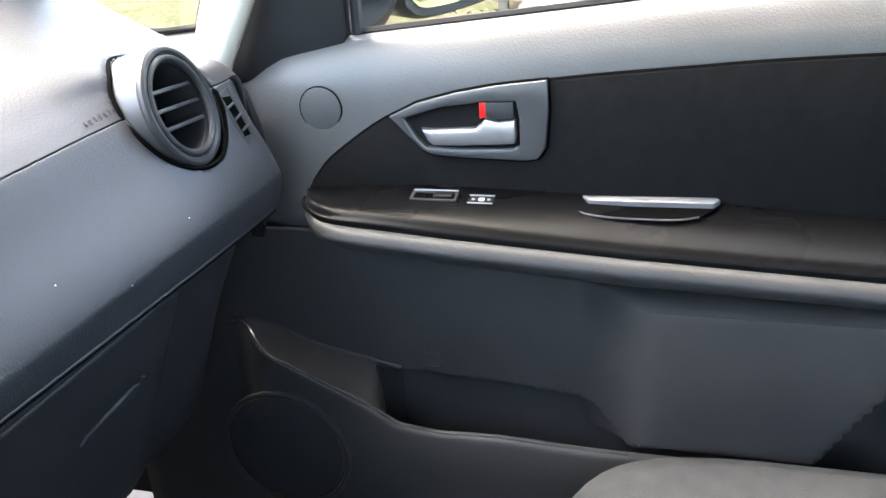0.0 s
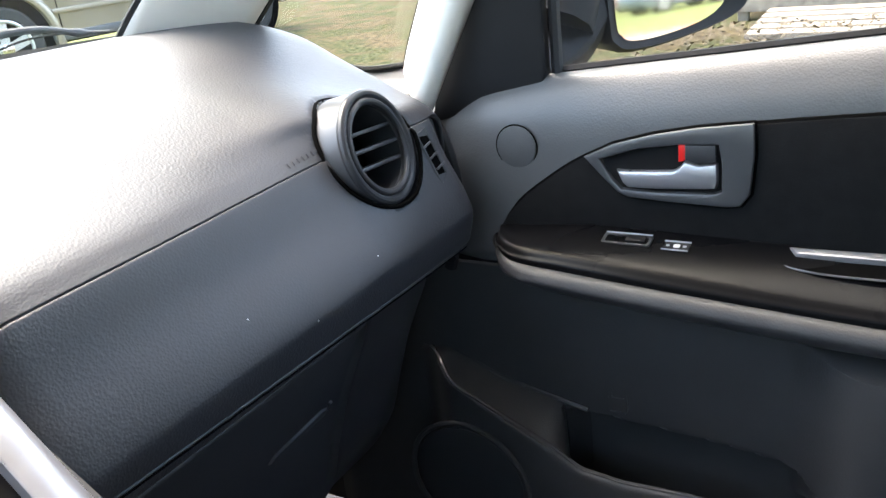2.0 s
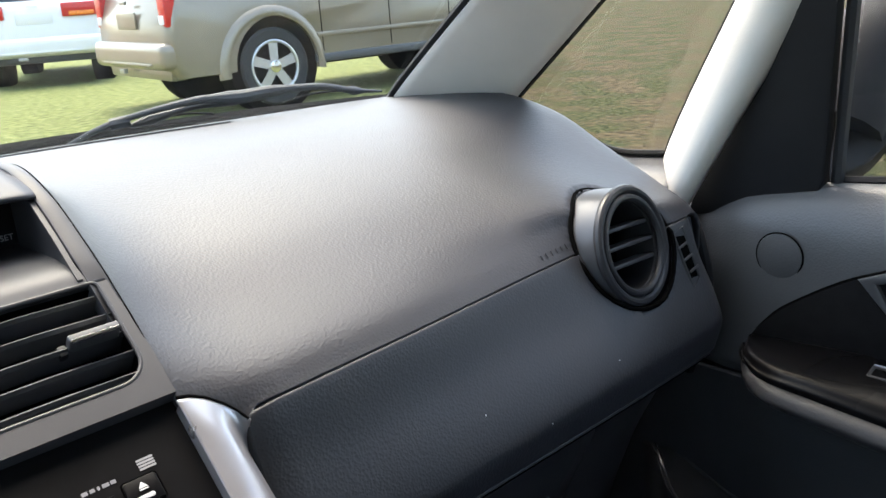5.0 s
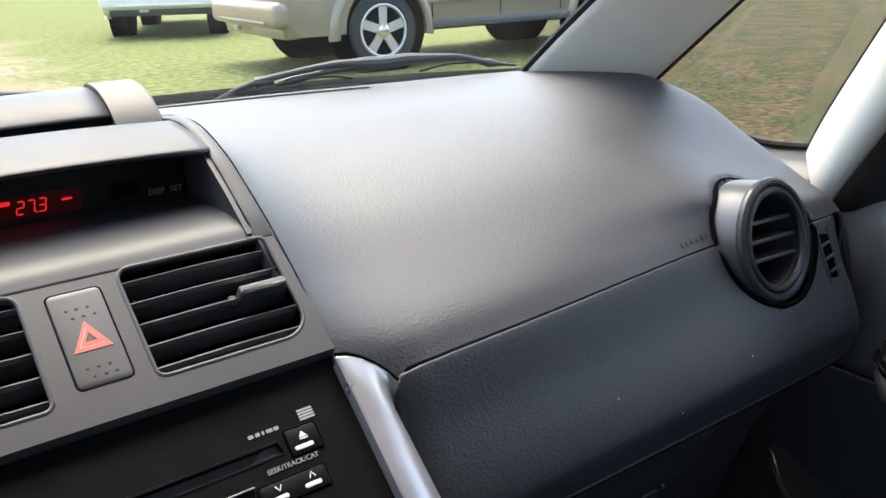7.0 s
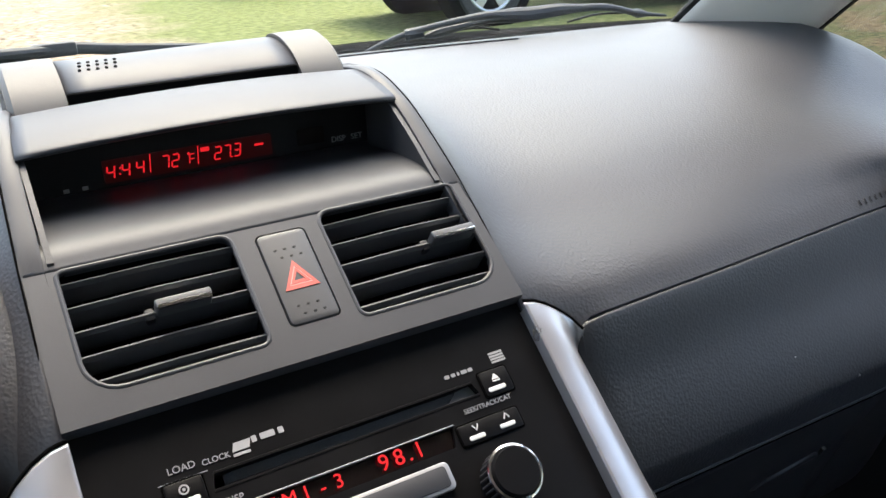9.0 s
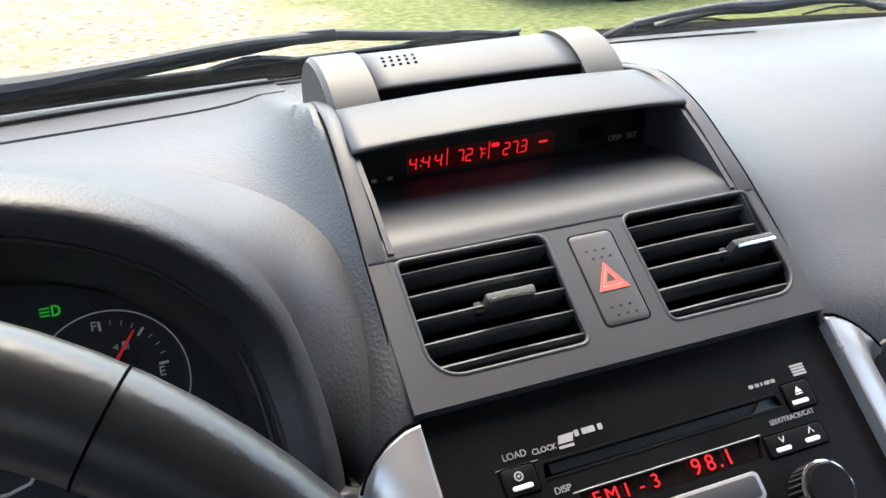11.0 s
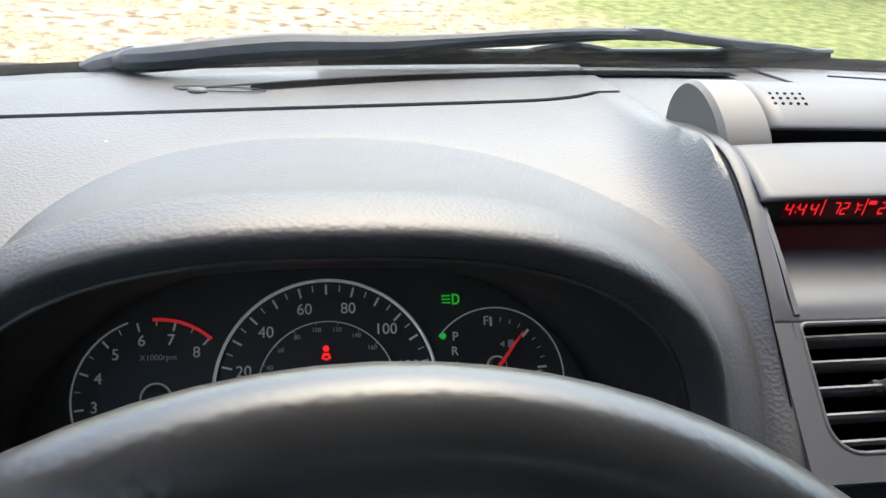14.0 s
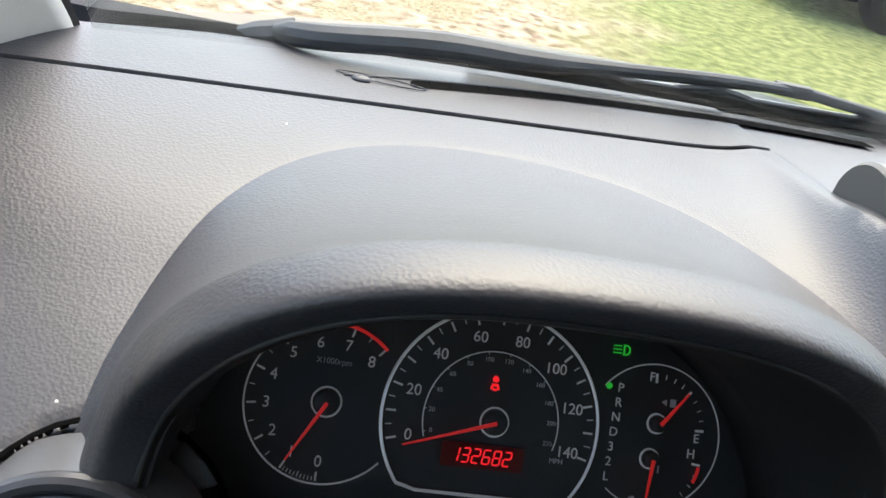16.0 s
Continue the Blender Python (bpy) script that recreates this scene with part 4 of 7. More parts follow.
# round end vents
def round_vent(sgn):
    v = thing("round_air_vent", "round black swivel air vent with three slats", "air vent", "round air vents")
    c = Vector((sgn * VENT_C.x, VENT_C.y, VENT_C.z))
    nrm = Vector((sgn * VENT_N.x, VENT_N.y, VENT_N.z))
    m = face_frame(c, Vector((1, 0, 0)) - nrm * nrm.x, Vector((0, 0.3, 1)))
    inv = m
    # housing that swells out of the pad
    def housing(a, w):
        t = smooth(0, 1, w)
        r = lerp(0.0518, 0.0490, t ** 1.2)
        ox, oy, oz = 0.0, 0.0, lerp(-0.030, 0.0, w)
        return inv @ Vector((ox + r * math.cos(a), oy + r * math.sin(a), oz))
    part("vent_housing", grid(lambda w, a: housing(a, w), [0, 0.15, 0.3, 0.45, 0.6, 0.75, 0.9, 1.0], span(0, 2 * math.pi, 48)[:-1], wrap=True), M_SATIN2, v, "satin grey vent housing")
    for r, d, z, mat, nm in ((0.0470, 0.0042, 0.001, M_RIM, "outer_ring"), (0.0400, 0.0034, 0.002, M_RIM, "swivel_ring")):
        part(nm, tube([inv @ Vector((r * math.cos(a), r * math.sin(a), z)) for a in span(0, 2 * math.pi, 56)[:-1]], d, 10, closed=True), mat, v)
    def bowl(w, a):
        r = table(w, ((0, 0.048), (0.25, 0.044), (0.5, 0.0375), (1, 0.034)))
        return inv @ Vector((r * math.cos(a), r * math.sin(a), table(w, ((0, 0.0), (0.25, 0.001), (0.5, -0.003), (1, -0.045)))))
    part("vent_barrel", grid(bowl, [0, 0.25, 0.4, 0.5, 0.75, 1.0], span(0, 2 * math.pi, 48)[:-1], wrap=True), M_DARK, v)
    # near-black plate paints the shade at the end of the barrel
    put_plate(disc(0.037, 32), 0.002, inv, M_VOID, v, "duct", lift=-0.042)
    for k in (-1, 0, 1):
        y = k * 0.0152 + 0.001
        w = math.sqrt(max(0.0, 0.0365 ** 2 - y * y))
        bm = box(2 * w, 0.0034, 0.020, 0.0012, (0, y, -0.012))
        bm.transform(inv @ Matrix.Rotation(radians(-3), 4, "Z"))
        part("slat", bm, M_SLAT, v)
    return v


round_vent(1)
round_vent(-1)


def side_vent(sgn):
    v = thing("side_demister_vent", "narrow black side window demister vent", "air vent", "side demister vents")
    # seated flush in the end of the facing panel
    k = min(span(0, 0.5, 100), key=lambda q: abs(front_panel(0.583, q).z - 0.937))
    p = front_panel(0.583, k)
    du = front_panel(0.587, k) - front_panel(0.579, k)
    dv = front_panel(0.583, k - 0.06) - front_panel(0.583, k + 0.06)
    du, dv, p = (Vector((q.x * sgn, q.y, q.z)) for q in (du, dv, p))
    m = face_frame(p, du * sgn, dv)
    hole = [(-0.0085, 0.0235), (0.0075, 0.0270), (0.0100, -0.0195), (-0.0030, -0.0265)]
    hole = [(x * sgn, y) for x, y in hole]
    # flat near-black plate in place of a shaded opening
    put_plate(hole if sgn > 0 else hole[::-1], 0.0012, m, M_VOID, v, "duct", lift=-0.0004)
    part("vent_frame", tube([m @ Vector((x, y, 0.0004)) for x, y in hole], 0.0016, 6, closed=True), M_DARK, v)
    for i in range(3):
        y = 0.0115 - i * 0.0118
        x = 0.0006 + i * 0.0014
        bm = box(0.0145, 0.0020, 0.0022, 0.0006, (x * sgn, y, 0.0014))
        bm.transform(m @ Matrix.Rotation(radians(10 * sgn), 4, "Z"))
        part("slat", bm, M_SLAT, v)


side_vent(1)
side_vent(-1)
# closing panel at each end of the dashboard, towards the door
for sgn in (-1, 1):
    pts = [(0.12, 1.02), (0.02, 0.99), (-0.06, 0.975), (-0.098, 0.962), (-0.112, 0.90), (-0.10, 0.85), (-0.06, 0.80), (0.0, 0.70), (0.12, 0.62)]
    bm = prism(pts, 0.008, 0.002)
    bm.transform(Matrix(((0, 0, sgn, sgn * 0.618), (1, 0, 0, 0), (0, 1, 0, 0), (0, 0, 0, 1))))
    part("end_panel", bm, M_DARK, dashboard)

# black weather strip between the dashboard's end and the door
for sgn in (-1, 1):
    part("door_seal", tube(spline([(sgn * 0.646, -0.088, 0.950), (sgn * 0.641, -0.098, 0.935), (sgn * 0.638, -0.108, 0.90), (sgn * 0.638, -0.108, 0.86), (sgn * 0.640, -0.09, 0.80)], 24), 0.0070, 8), M_RUBBER, dashboard)

# a few pale dust specks
specks = bmesh.new()
for x, z in ((0.365, 0.879), (0.455, 0.893), (0.31, 0.905)):
    k = min(span(0.1, 0.9, 120), key=lambda q: abs(front_panel(x, q).z - z))
    bmesh.ops.create_icosphere(specks, subdivisions=1, radius=0.0007, matrix=Matrix.Translation(front_panel(x, k)))
for x, y in ((-0.541, -0.046), (-0.47, 0.16)):
    bmesh.ops.create_icosphere(specks, subdivisions=1, radius=0.0008, matrix=Matrix.Translation(pad_on(x, y)))
tagged(part("dust_specks", specks, M_WHITE), "tiny pale dust specks on the dashboard", "dust", kind="stuff")

# glove box latch
LM = face_frame((0.383, -0.0835, 0.7655), (1, 0, 0), (0, -0.42, 0.9))
# the recess's shade is a near-black plate
put_plate([(-0.042, -0.014), (0.038, -0.010), (0.040, 0.004), (0.020, 0.013), (-0.020, 0.012), (-0.040, -0.002)], 0.003, LM, M_VOID, dashboard, "latch_recess", lift=-0.001)
put_plate([(-0.040, -0.012), (0.030, -0.008), (0.034, -0.002), (0.026, 0.002), (-0.034, -0.006)], 0.007, LM, M_SMOOTH, dashboard, "latch_handle", lift=0.001, bevel=0.002, label="grey glove box latch")
put_plate(rounded(0.004, 0.010, 0.001), 0.008, LM @ Matrix.Translation((0.037, -0.001, 0)), M_SMOOTH, dashboard, "latch_stop", bevel=0.001)

# ---- centre vents, hazard switch, clock display, lid ----
def centre_vent(cx, name, tab_x):
    v = thing("center_air_vent", "black rectangular air vent with five slats and a silver tab", "air vent", "centre air vents")
    # back, walls and vanes coloured near-black for the shade deep in the vent
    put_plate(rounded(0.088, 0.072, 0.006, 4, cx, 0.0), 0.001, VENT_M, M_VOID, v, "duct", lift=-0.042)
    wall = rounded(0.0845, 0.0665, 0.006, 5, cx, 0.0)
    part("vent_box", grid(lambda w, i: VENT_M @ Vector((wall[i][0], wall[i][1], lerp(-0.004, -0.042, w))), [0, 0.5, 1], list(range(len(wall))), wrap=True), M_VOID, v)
    for k in range(5):
        y = 0.0262 - k * 0.0133
        bm = bmesh.new()
        prof = [(0.0, 0.0), (0.0012, -0.0008), (0.0010, -0.014), (-0.0012, -0.017), (-0.0016, -0.002)]
        rings = []
        for x in (cx - 0.0418, cx, cx + 0.0418):
            bow = 0.0012 if x == cx else 0.0
            rings.append([bm.verts.new((x, y + a, b - 0.002 + bow)) for a, b in prof])
        for r0, r1 in zip(rings, rings[1:]):
            for i in range(5):
                bm.faces.new((r0[i], r0[(i + 1) % 5], r1[(i + 1) % 5], r1[i]))
        bm.faces.new(rings[0])
        bm.faces.new(rings[-1][::-1])
        bm.transform(VENT_M)
        part("slat", bm, M_SLAT, v)
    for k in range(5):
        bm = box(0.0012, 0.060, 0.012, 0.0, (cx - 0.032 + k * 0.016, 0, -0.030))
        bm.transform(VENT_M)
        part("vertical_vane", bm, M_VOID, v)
    bm = box(0.027, 0.0050, 0.011, 0.0015, (tab_x, 0.0005, 0.0005), 3)
    bm.transform(VENT_M)
    tab = part("slider_tab", bm, M_SATIN2, v, "grey slider tab with a bright edge")
    part("tab_edge", tube([VENT_M @ Vector((tab_x + a, -0.0018, 0.0062)) for a in (-0.0125, 0.0125)], 0.0011, 6), M_CHROME, tab)
    bm = box(0.005, 0.007, 0.006, 0.002, (tab_x - 0.016, 0.0, -0.005))
    bm.transform(VENT_M)
    part("tab_stem", bm, M_BLACK, v)
    return v


centre_vent(-0.0625, "l", -0.0535)
centre_vent(0.0700, "r", 0.0960)

hazard = thing("hazard_switch", "grey hazard light button with a red triangle", "switch")
HM = VENT_M @ Matrix.Translation((0.0045, -0.0002, 0))
put_plate(rounded(0.0262, 0.0548, 0.003, 4), 0.012, HM, M_HAZ, hazard, "button", lift=-0.0112, bevel=0.0012)


def triangle(s, cy=0.0):
    return [(0, s * 1.0 + cy), (-s * 0.95, -s * 0.72 + cy), (s * 0.95, -s * 0.72 + cy)]


TC = -0.001
put_plate(triangle(0.0098, TC), 0.0005, HM, M_HAZARD, hazard, "red_triangle", lift=0.0007, holes=(triangle(0.0066, TC),), label="red warning triangle")
put_plate(triangle(0.0056, TC), 0.0005, HM, M_HAZARD, hazard, "red_triangle", lift=0.0007, holes=(triangle(0.0030, TC),))
put_plate(triangle(0.0068, TC), 0.0004, HM, M_HAZLINE, hazard, "triangle_line", lift=0.0006, holes=(triangle(0.0056, TC),))
for rows, y0 in (((0, 1), 0.0165), ((0, 1), -0.0175)):
    for r in rows:
        for k in range(3):
            put_plate(rounded(0.0016, 0.0009, 0.0003, 2, (k - 1) * 0.0052 + (0.001 if r else -0.001), y0 - r * 0.0048), 0.0003, HM, M_BLACK, hazard, "dot", lift=0.0008)

# clock display
clock = thing("clock_display", "smoked clock display with glowing red digits", "display")
DISP_M = face_frame((0.0055, 0.0690, 1.0542), (1, 0, 0), (0, 0, 1)) @ Matrix.Diagonal((1.025, 1.025, 1, 1))
put_plate(rounded(0.208, 0.040, 0.003, cx=-0.0055), 0.003, DISP_M, M_BLACK, clock, "display_panel", lift=-0.003)
put_plate(rounded(0.100, 0.0135, 0.001, 2, -0.016, -0.0005), 0.0004, DISP_M, M_REDDIM, clock, "lit_window", lift=0.0003)
put_plate(rounded(0.018, 0.0105, 0.001, 2, 0.060, 0.0), 0.0005, DISP_M, M_SMOKED, clock, "sensor_window", lift=0.0003)

SEGS = {"0": "abcdef", "1": "bc", "2": "abged", "3": "abgcd", "4": "fgbc", "5": "afgcd", "6": "afgedc", "7": "abc", "8": "abcdefg", "9": "abcdfg", "F": "afge"}


def digits(txt, x, y, h, m, mat, parent, pitch=None, lean=0.16, lift=0.0008):
    """Seven-segment digits, centred on y, from x on."""
    w, t = h * 0.52, h * 0.115
    pitch = pitch or h * 0.78
    cells = {"a": ((0, h / 2), (w, h / 2)), "g": ((0, 0), (w, 0)), "d": ((0, -h / 2), (w, -h / 2)), "f": ((0, 0), (0, h / 2)), "e": ((0, -h / 2), (0, 0)), "b": ((w, 0), (w, h / 2)), "c": ((w, -h / 2), (w, 0))}
    for ch in txt:
        if ch in ".:":
            bm = bmesh.new()
            for yy in ((-h / 2,) if ch == "." else (-h * 0.22, h * 0.22)):
                join(bm, prism(rounded(t * 1.1, t * 1.1, t * 0.2, 2, x - h * 0.12 + lean * yy, y + yy), 0.0003))
            bm.transform(m @ Matrix.Translation((0, 0, lift)))
            part("digit_dot", bm, mat, parent)
            x += h * 0.05
            continue
        bm = bmesh.new()
        for s in SEGS[ch]:
            (ax, ay), (bx, by) = cells[s]
            gx, gy = (bx - ax) * 0.08, (by - ay) * 0.08
            p, q = (x + ax + gx + lean * (ay + gy), y + ay + gy), (x + bx - gx + lean * (by - gy), y + by - gy)
            join(bm, prism(stroke([p, q], t), 0.0003))
        bm.transform(m @ Matrix.Translation((0, 0, lift)))
        part("digit", bm, mat, parent)
        x += pitch
    return x


digits("4:44", -0.0640, -0.001, 0.0076, DISP_M, M_REDLED, clock, pitch=0.0080)
digits("72", -0.0330, -0.0005, 0.0074, DISP_M, M_REDLED, clock)
digits("F", -0.0170, -0.0012, 0.0056, DISP_M, M_REDLED, clock)
digits("27.3", -0.0018, -0.0005, 0.0074, DISP_M, M_REDLED, clock)
for x in (-0.0398, -0.0118):
    put_plate(stroke([(x - 0.0006, -0.005), (x + 0.0006, 0.006)], 0.0006), 0.0003, DISP_M, M_REDLED, clock, "divider", lift=0.0008)
put_plate(rounded(0.0052, 0.0026, 0.0004, 2, -0.0074, 0.0032), 0.0003, DISP_M, M_REDLED, clock, "unit_block", lift=0.0008)
put_plate(rounded(0.0058, 0.0014, 0.0003, 2, 0.0258, 0.0005), 0.0003, DISP_M, M_REDLED, clock, "unit_bar", lift=0.0008)
put_plate(disc(0.0008, 10, -0.0172, 0.0022), 0.0003, DISP_M, M_REDLED, clock, "degree_dot", lift=0.0008)
put_text("DISP", 0.0052, DISP_M, 0.0790, -0.0052, M_FAINT, clock)
put_text("SET", 0.0052, DISP_M, 0.0918, -0.0052, M_FAINT, clock)
for x in (-0.0870, -0.0770):
    put_plate(rounded(0.0032, 0.0022, 0.0004, 2, x, -0.0075), 0.0003, DISP_M, M_FAINT, clock, "print_bar", lift=0.0004)

# storage lid between two rounded end caps on top of the fascia
lid = thing("storage_lid", "rounded grey storage lid with a speaker grille", "lid")
AX_Y, AX_Z = 0.113, 1.0815
for sgn in (-1, 1):
    def cap(a, w, sgn=sgn):
        r = 0.0365 if w not in (0.0, 1.0) else 0.0335
        x = sgn * table(w, ((0.0, 0.0715), (0.06, 0.0715), (0.94, 0.1000), (1.0, 0.1028)))
        if w == 1.0:
            r = 0.0335
        y = AX_Y + 0.020 - r * (1.56 if a < math.pi / 2 else 0.95) * math.cos(a)
        return Vector((x, y, AX_Z + r * 0.86 * math.sin(a) - 0.006 * max(0.0, math.cos(a)) ** 2))
    part("end_cap", grid(cap, span(radians(-25), radians(205), 28), [0.0, 0.06, 0.3, 0.6, 0.94, 1.0]), M_CAP, lid, "light beige grey rounded end cap")
    prof = [(AX_Y + 0.020 - 0.0335 * (1.56 if a < math.pi / 2 else 0.95) * math.cos(a), AX_Z + 0.0335 * 0.86 * math.sin(a) - 0.006 * max(0.0, math.cos(a)) ** 2) for a in span(radians(-25), radians(205), 24)]
    for xx in (0.1024, 0.0719):
        bm = prism(prof, 0.0006)
        bm.transform(Matrix(((0, 0, sgn, sgn * xx), (1, 0, 0, 0), (0, 1, 0, 0), (0, 0, 0, 1))))
        part("cap_cheek", bm, M_CAP, lid)


def lid_fn(x, a):
    return Vector((x, AX_Y + 0.020 - 0.0325 * 1.56 * math.cos(a), AX_Z + 0.0335 * 0.86 * math.sin(a)))


part("lid_skin", grid(lid_fn, span(-0.071, 0.071, 10), span(radians(30), radians(205), 24)), M_SMOOTH, lid, thick=0.002)
bm = box(0.142, 0.03, 0.030, 0.002, (0, AX_Y - 0.010, AX_Z + 0.001))
part("lid_gap", bm, M_VOID, lid)
for i in range(5):
    for j in range(3):
        a = radians(62 + j * 7.5)
        p = lid_fn(-0.059 + i * 0.0052 + j * 0.001, a)
        m = face_frame(p, (1, 0, 0), Vector((0, math.sin(a), math.cos(a))))
        put_plate(disc(0.0011, 8), 0.0004, m, M_VOID, lid, "grille_hole", lift=0.0001)

# ---- radio ----
radio = thing("car_radio", "black car radio with a red display and white print", "radio")
RAD = face_frame((0, -0.0945, 0.9785), (1, 0, 0), (0, 0.757, 0.653))
SLOT = [(-0.064, -0.0295), (0.071, -0.0295), (0.073, -0.0365), (-0.066, -0.0375)]
WIN = [(-0.052, -0.0475), (0.0515, -0.0475), (0.0485, -0.0575), (-0.052, -0.0575)]
put_plate([(-0.1185, 0.0050), (0.1185, 0.0050), (0.1160, -0.20), (-0.1160, -0.20)], 0.012, RAD, M_PIANO, radio, "faceplate", lift=-0.012, holes=(SLOT, WIN))
put_plate([(x, y) for x, y in ((-0.07, -0.026), (0.078, -0.026), (0.08, -0.060), (-0.07, -0.060))], 0.001, RAD, M_VOID, radio, "slot_back", lift=-0.0115)
# slot flap with a bevelled lower lip
put_plate([(-0.060, -0.0305), (0.062, -0.0305), (0.062, -0.0352), (-0.060, -0.0352)], 0.002, RAD, M_DARK, radio, "slot_flap", lift=-0.006)
part("slot_lip", tube([RAD @ Vector((x, y, -0.0004)) for x, y in SLOT], 0.0009, 6, closed=True), M_PIANO, radio)
put_plate([(0.063, -0.0302), (0.0705, -0.0302), (0.0725, -0.0362), (0.055, -0.0362)], 0.002, RAD, M_SATIN2, radio, "slot_ramp", lift=-0.005)
put_plate(WIN, 0.001, RAD, M_SMOKED, radio, "display_glass", lift=-0.003)
part("display_line", tube([RAD @ Vector((x, -0.0468, 0.0002)) for x in (-0.055, 0.052)], 0.0004, 6), M_FAINT, radio)
part("print_line", tube([RAD @ Vector((x, -0.0275, 0.0002)) for x in (-0.088, -0.066)], 0.0002, 4), M_FAINT, radio)
for k, ch in enumerate(("F", "M", "1", "-", "3")):
    put_text(ch, 0.0095, RAD, -0.0445 + k * 0.0080, -0.0527, M_REDLED, radio, "display_letter")
for k, ch in enumerate(("9", "8", ".", "1")):
    put_text(ch, 0.0112, RAD, (0.0110, 0.0190, 0.0246, 0.0300)[k], -0.0524, M_REDLED, radio, "display_letter")
put_text("LOAD", 0.0046, RAD, -0.0765, -0.0228, M_PRINT, radio)
put_text("DISP", 0.0045, RAD, -0.0592, -0.0438, M_PRINT, radio)
put_text("SEEK/TRACK/CAT", 0.0036, RAD, 0.0745, -0.0428, M_PRINT, radio)
put_text("CLOCK", 0.0038, RAD, -0.0612, -0.0238, M_FAINT, radio)
put_plate([(-0.0535, -0.0235), (-0.0455, -0.0235), (-0.0440, -0.0195), (-0.0520, -0.0195)], 0.0003, RAD, M_FAINT, radio, "disc_mark", lift=0.0001)
put_plate(rounded(0.008, 0.0014, 0.0003, 2, -0.0495, -0.0252), 0.0003, RAD, M_FAINT, radio, "print_bar", lift=0.0001)
for x, w in ((-0.0425, 0.0024), (-0.0360, 0.0070), (-0.0295, 0.0026)):
    put_plate(rounded(w, 0.0030, 0.0004, 2, x, -0.0205), 0.0003, RAD, M_FAINT, radio, "print_bar", lift=0.0001)
for x, w in ((0.0598, 0.0028), (0.0635, 0.0024), (0.0665, 0.0012), (0.0700, 0.0034), (0.0737, 0.0026)):
    put_plate(rounded(w, 0.0019, 0.0003, 2, x, -0.0226), 0.0003, RAD, M_PRINT, radio, "print_bar", lift=0.0001)
for k in range(4):
    put_plate(rounded(0.0085, 0.0011, 0.0002, 2, 0.0915, -0.0180 - k * 0.0016), 0.0003, RAD, M_FAINT, radio, "print_bar", lift=0.0001)


def key(x, y, w=0.0105, h=0.0024):
    put_plate(rounded(w, h, 0.0010, 3, x, y), 0.0016, RAD, M_WHITE, radio, "key_bar", bevel=0.0004, label="white key bar")


def key_cap(cx, cy, w, h):
    put_plate(rounded(w, h, 0.0015, 3, cx, cy), 0.0012, RAD, M_PIANO, radio, "key", bevel=0.0005)
    part("key_gap", tube([RAD @ Vector((x, y, 0.0003)) for x, y in rounded(w + 0.001, h + 0.001, 0.0015, 3, cx, cy)], 0.0004, 4, closed=True), M_VOID, radio)


for cx, cy, w, h in ((-0.0778, -0.0345, 0.017, 0.0125), (0.0845, -0.0330, 0.017, 0.0135), (0.0705, -0.0540, 0.036, 0.0105)):
    key_cap(cx, cy, w, h)
key(-0.0776, -0.0376)
key(0.0833, -0.0366)
key(0.0612, -0.0566, 0.0092)
key(0.0795, -0.0562, 0.0092)
put_plate([(0.0823, -0.0318), (0.0867, -0.0318), (0.0845, -0.0288)], 0.0003, RAD, M_WHITE, radio, "eject_mark", lift=0.0014)
put_plate(rounded(0.0044, 0.0007, 0.0001, 2, 0.0845, -0.0327), 0.0003, RAD, M_WHITE, radio, "eject_mark", lift=0.0014)
put_plate(stroke([(0.0606, -0.0505), (0.0622, -0.0533), (0.0638, -0.0505)], 0.0006), 0.0003, RAD, M_WHITE, radio, "arrow_mark", lift=0.0014)
put_plate(stroke([(0.0788, -0.0530), (0.0804, -0.0502), (0.0820, -0.0530)], 0.0006), 0.0003, RAD, M_WHITE, radio, "arrow_mark", lift=0.0014)
put_plate(disc(0.0023, 16, -0.0782, -0.0325), 0.0003, RAD, M_FAINT, radio, "load_mark", lift=0.0014, holes=(disc(0.0016, 16, -0.0782, -0.0325),))
put_plate(disc(0.0007, 10, -0.0782, -0.0325), 0.0003, RAD, M_FAINT, radio, "load_mark", lift=0.0014)


def knob(cx, cy, r=0.0165):
    k = part("volume_knob", grid(lambda w, a: RAD @ Vector((cx + table(w, ((0, r), (0.6, r * 0.93), (0.8, r * 0.86), (1.0, 0.0))) * math.cos(a), cy + table(w, ((0, r), (0.6, r * 0.93), (0.8, r * 0.86), (1.0, 0.0))) * math.sin(a), table(w, ((0, 0), (0.6, 0.014), (0.8, 0.0165), (1.0, 0.0168))))), [0, 0.3, 0.6, 0.7, 0.8, 0.85, 0.999], span(0, 2 * math.pi, 32)[:-1], wrap=True), M_PIANO, radio, "black rotary knob with a chrome ring")
    part("chrome_ring", tube([RAD @ Vector((cx + r * 0.97 * math.cos(a), cy + r * 0.97 * math.sin(a), 0.0135)) for a in span(0, 2 * math.pi, 40)[:-1]], 0.0014, 8, closed=True), M_CHROME, k)
    for i in range(28):
        a = i / 28 * 2 * math.pi
        part("rib", tube([RAD @ Vector((cx + r * 1.0 * math.cos(a), cy + r * math.sin(a), z)) for z in (0.001, 0.013)], 0.0006, 4), M_DARK, k)


knob(0.0655, -0.0810, 0.0134)
knob(-0.0780, -0.0810, 0.0134)
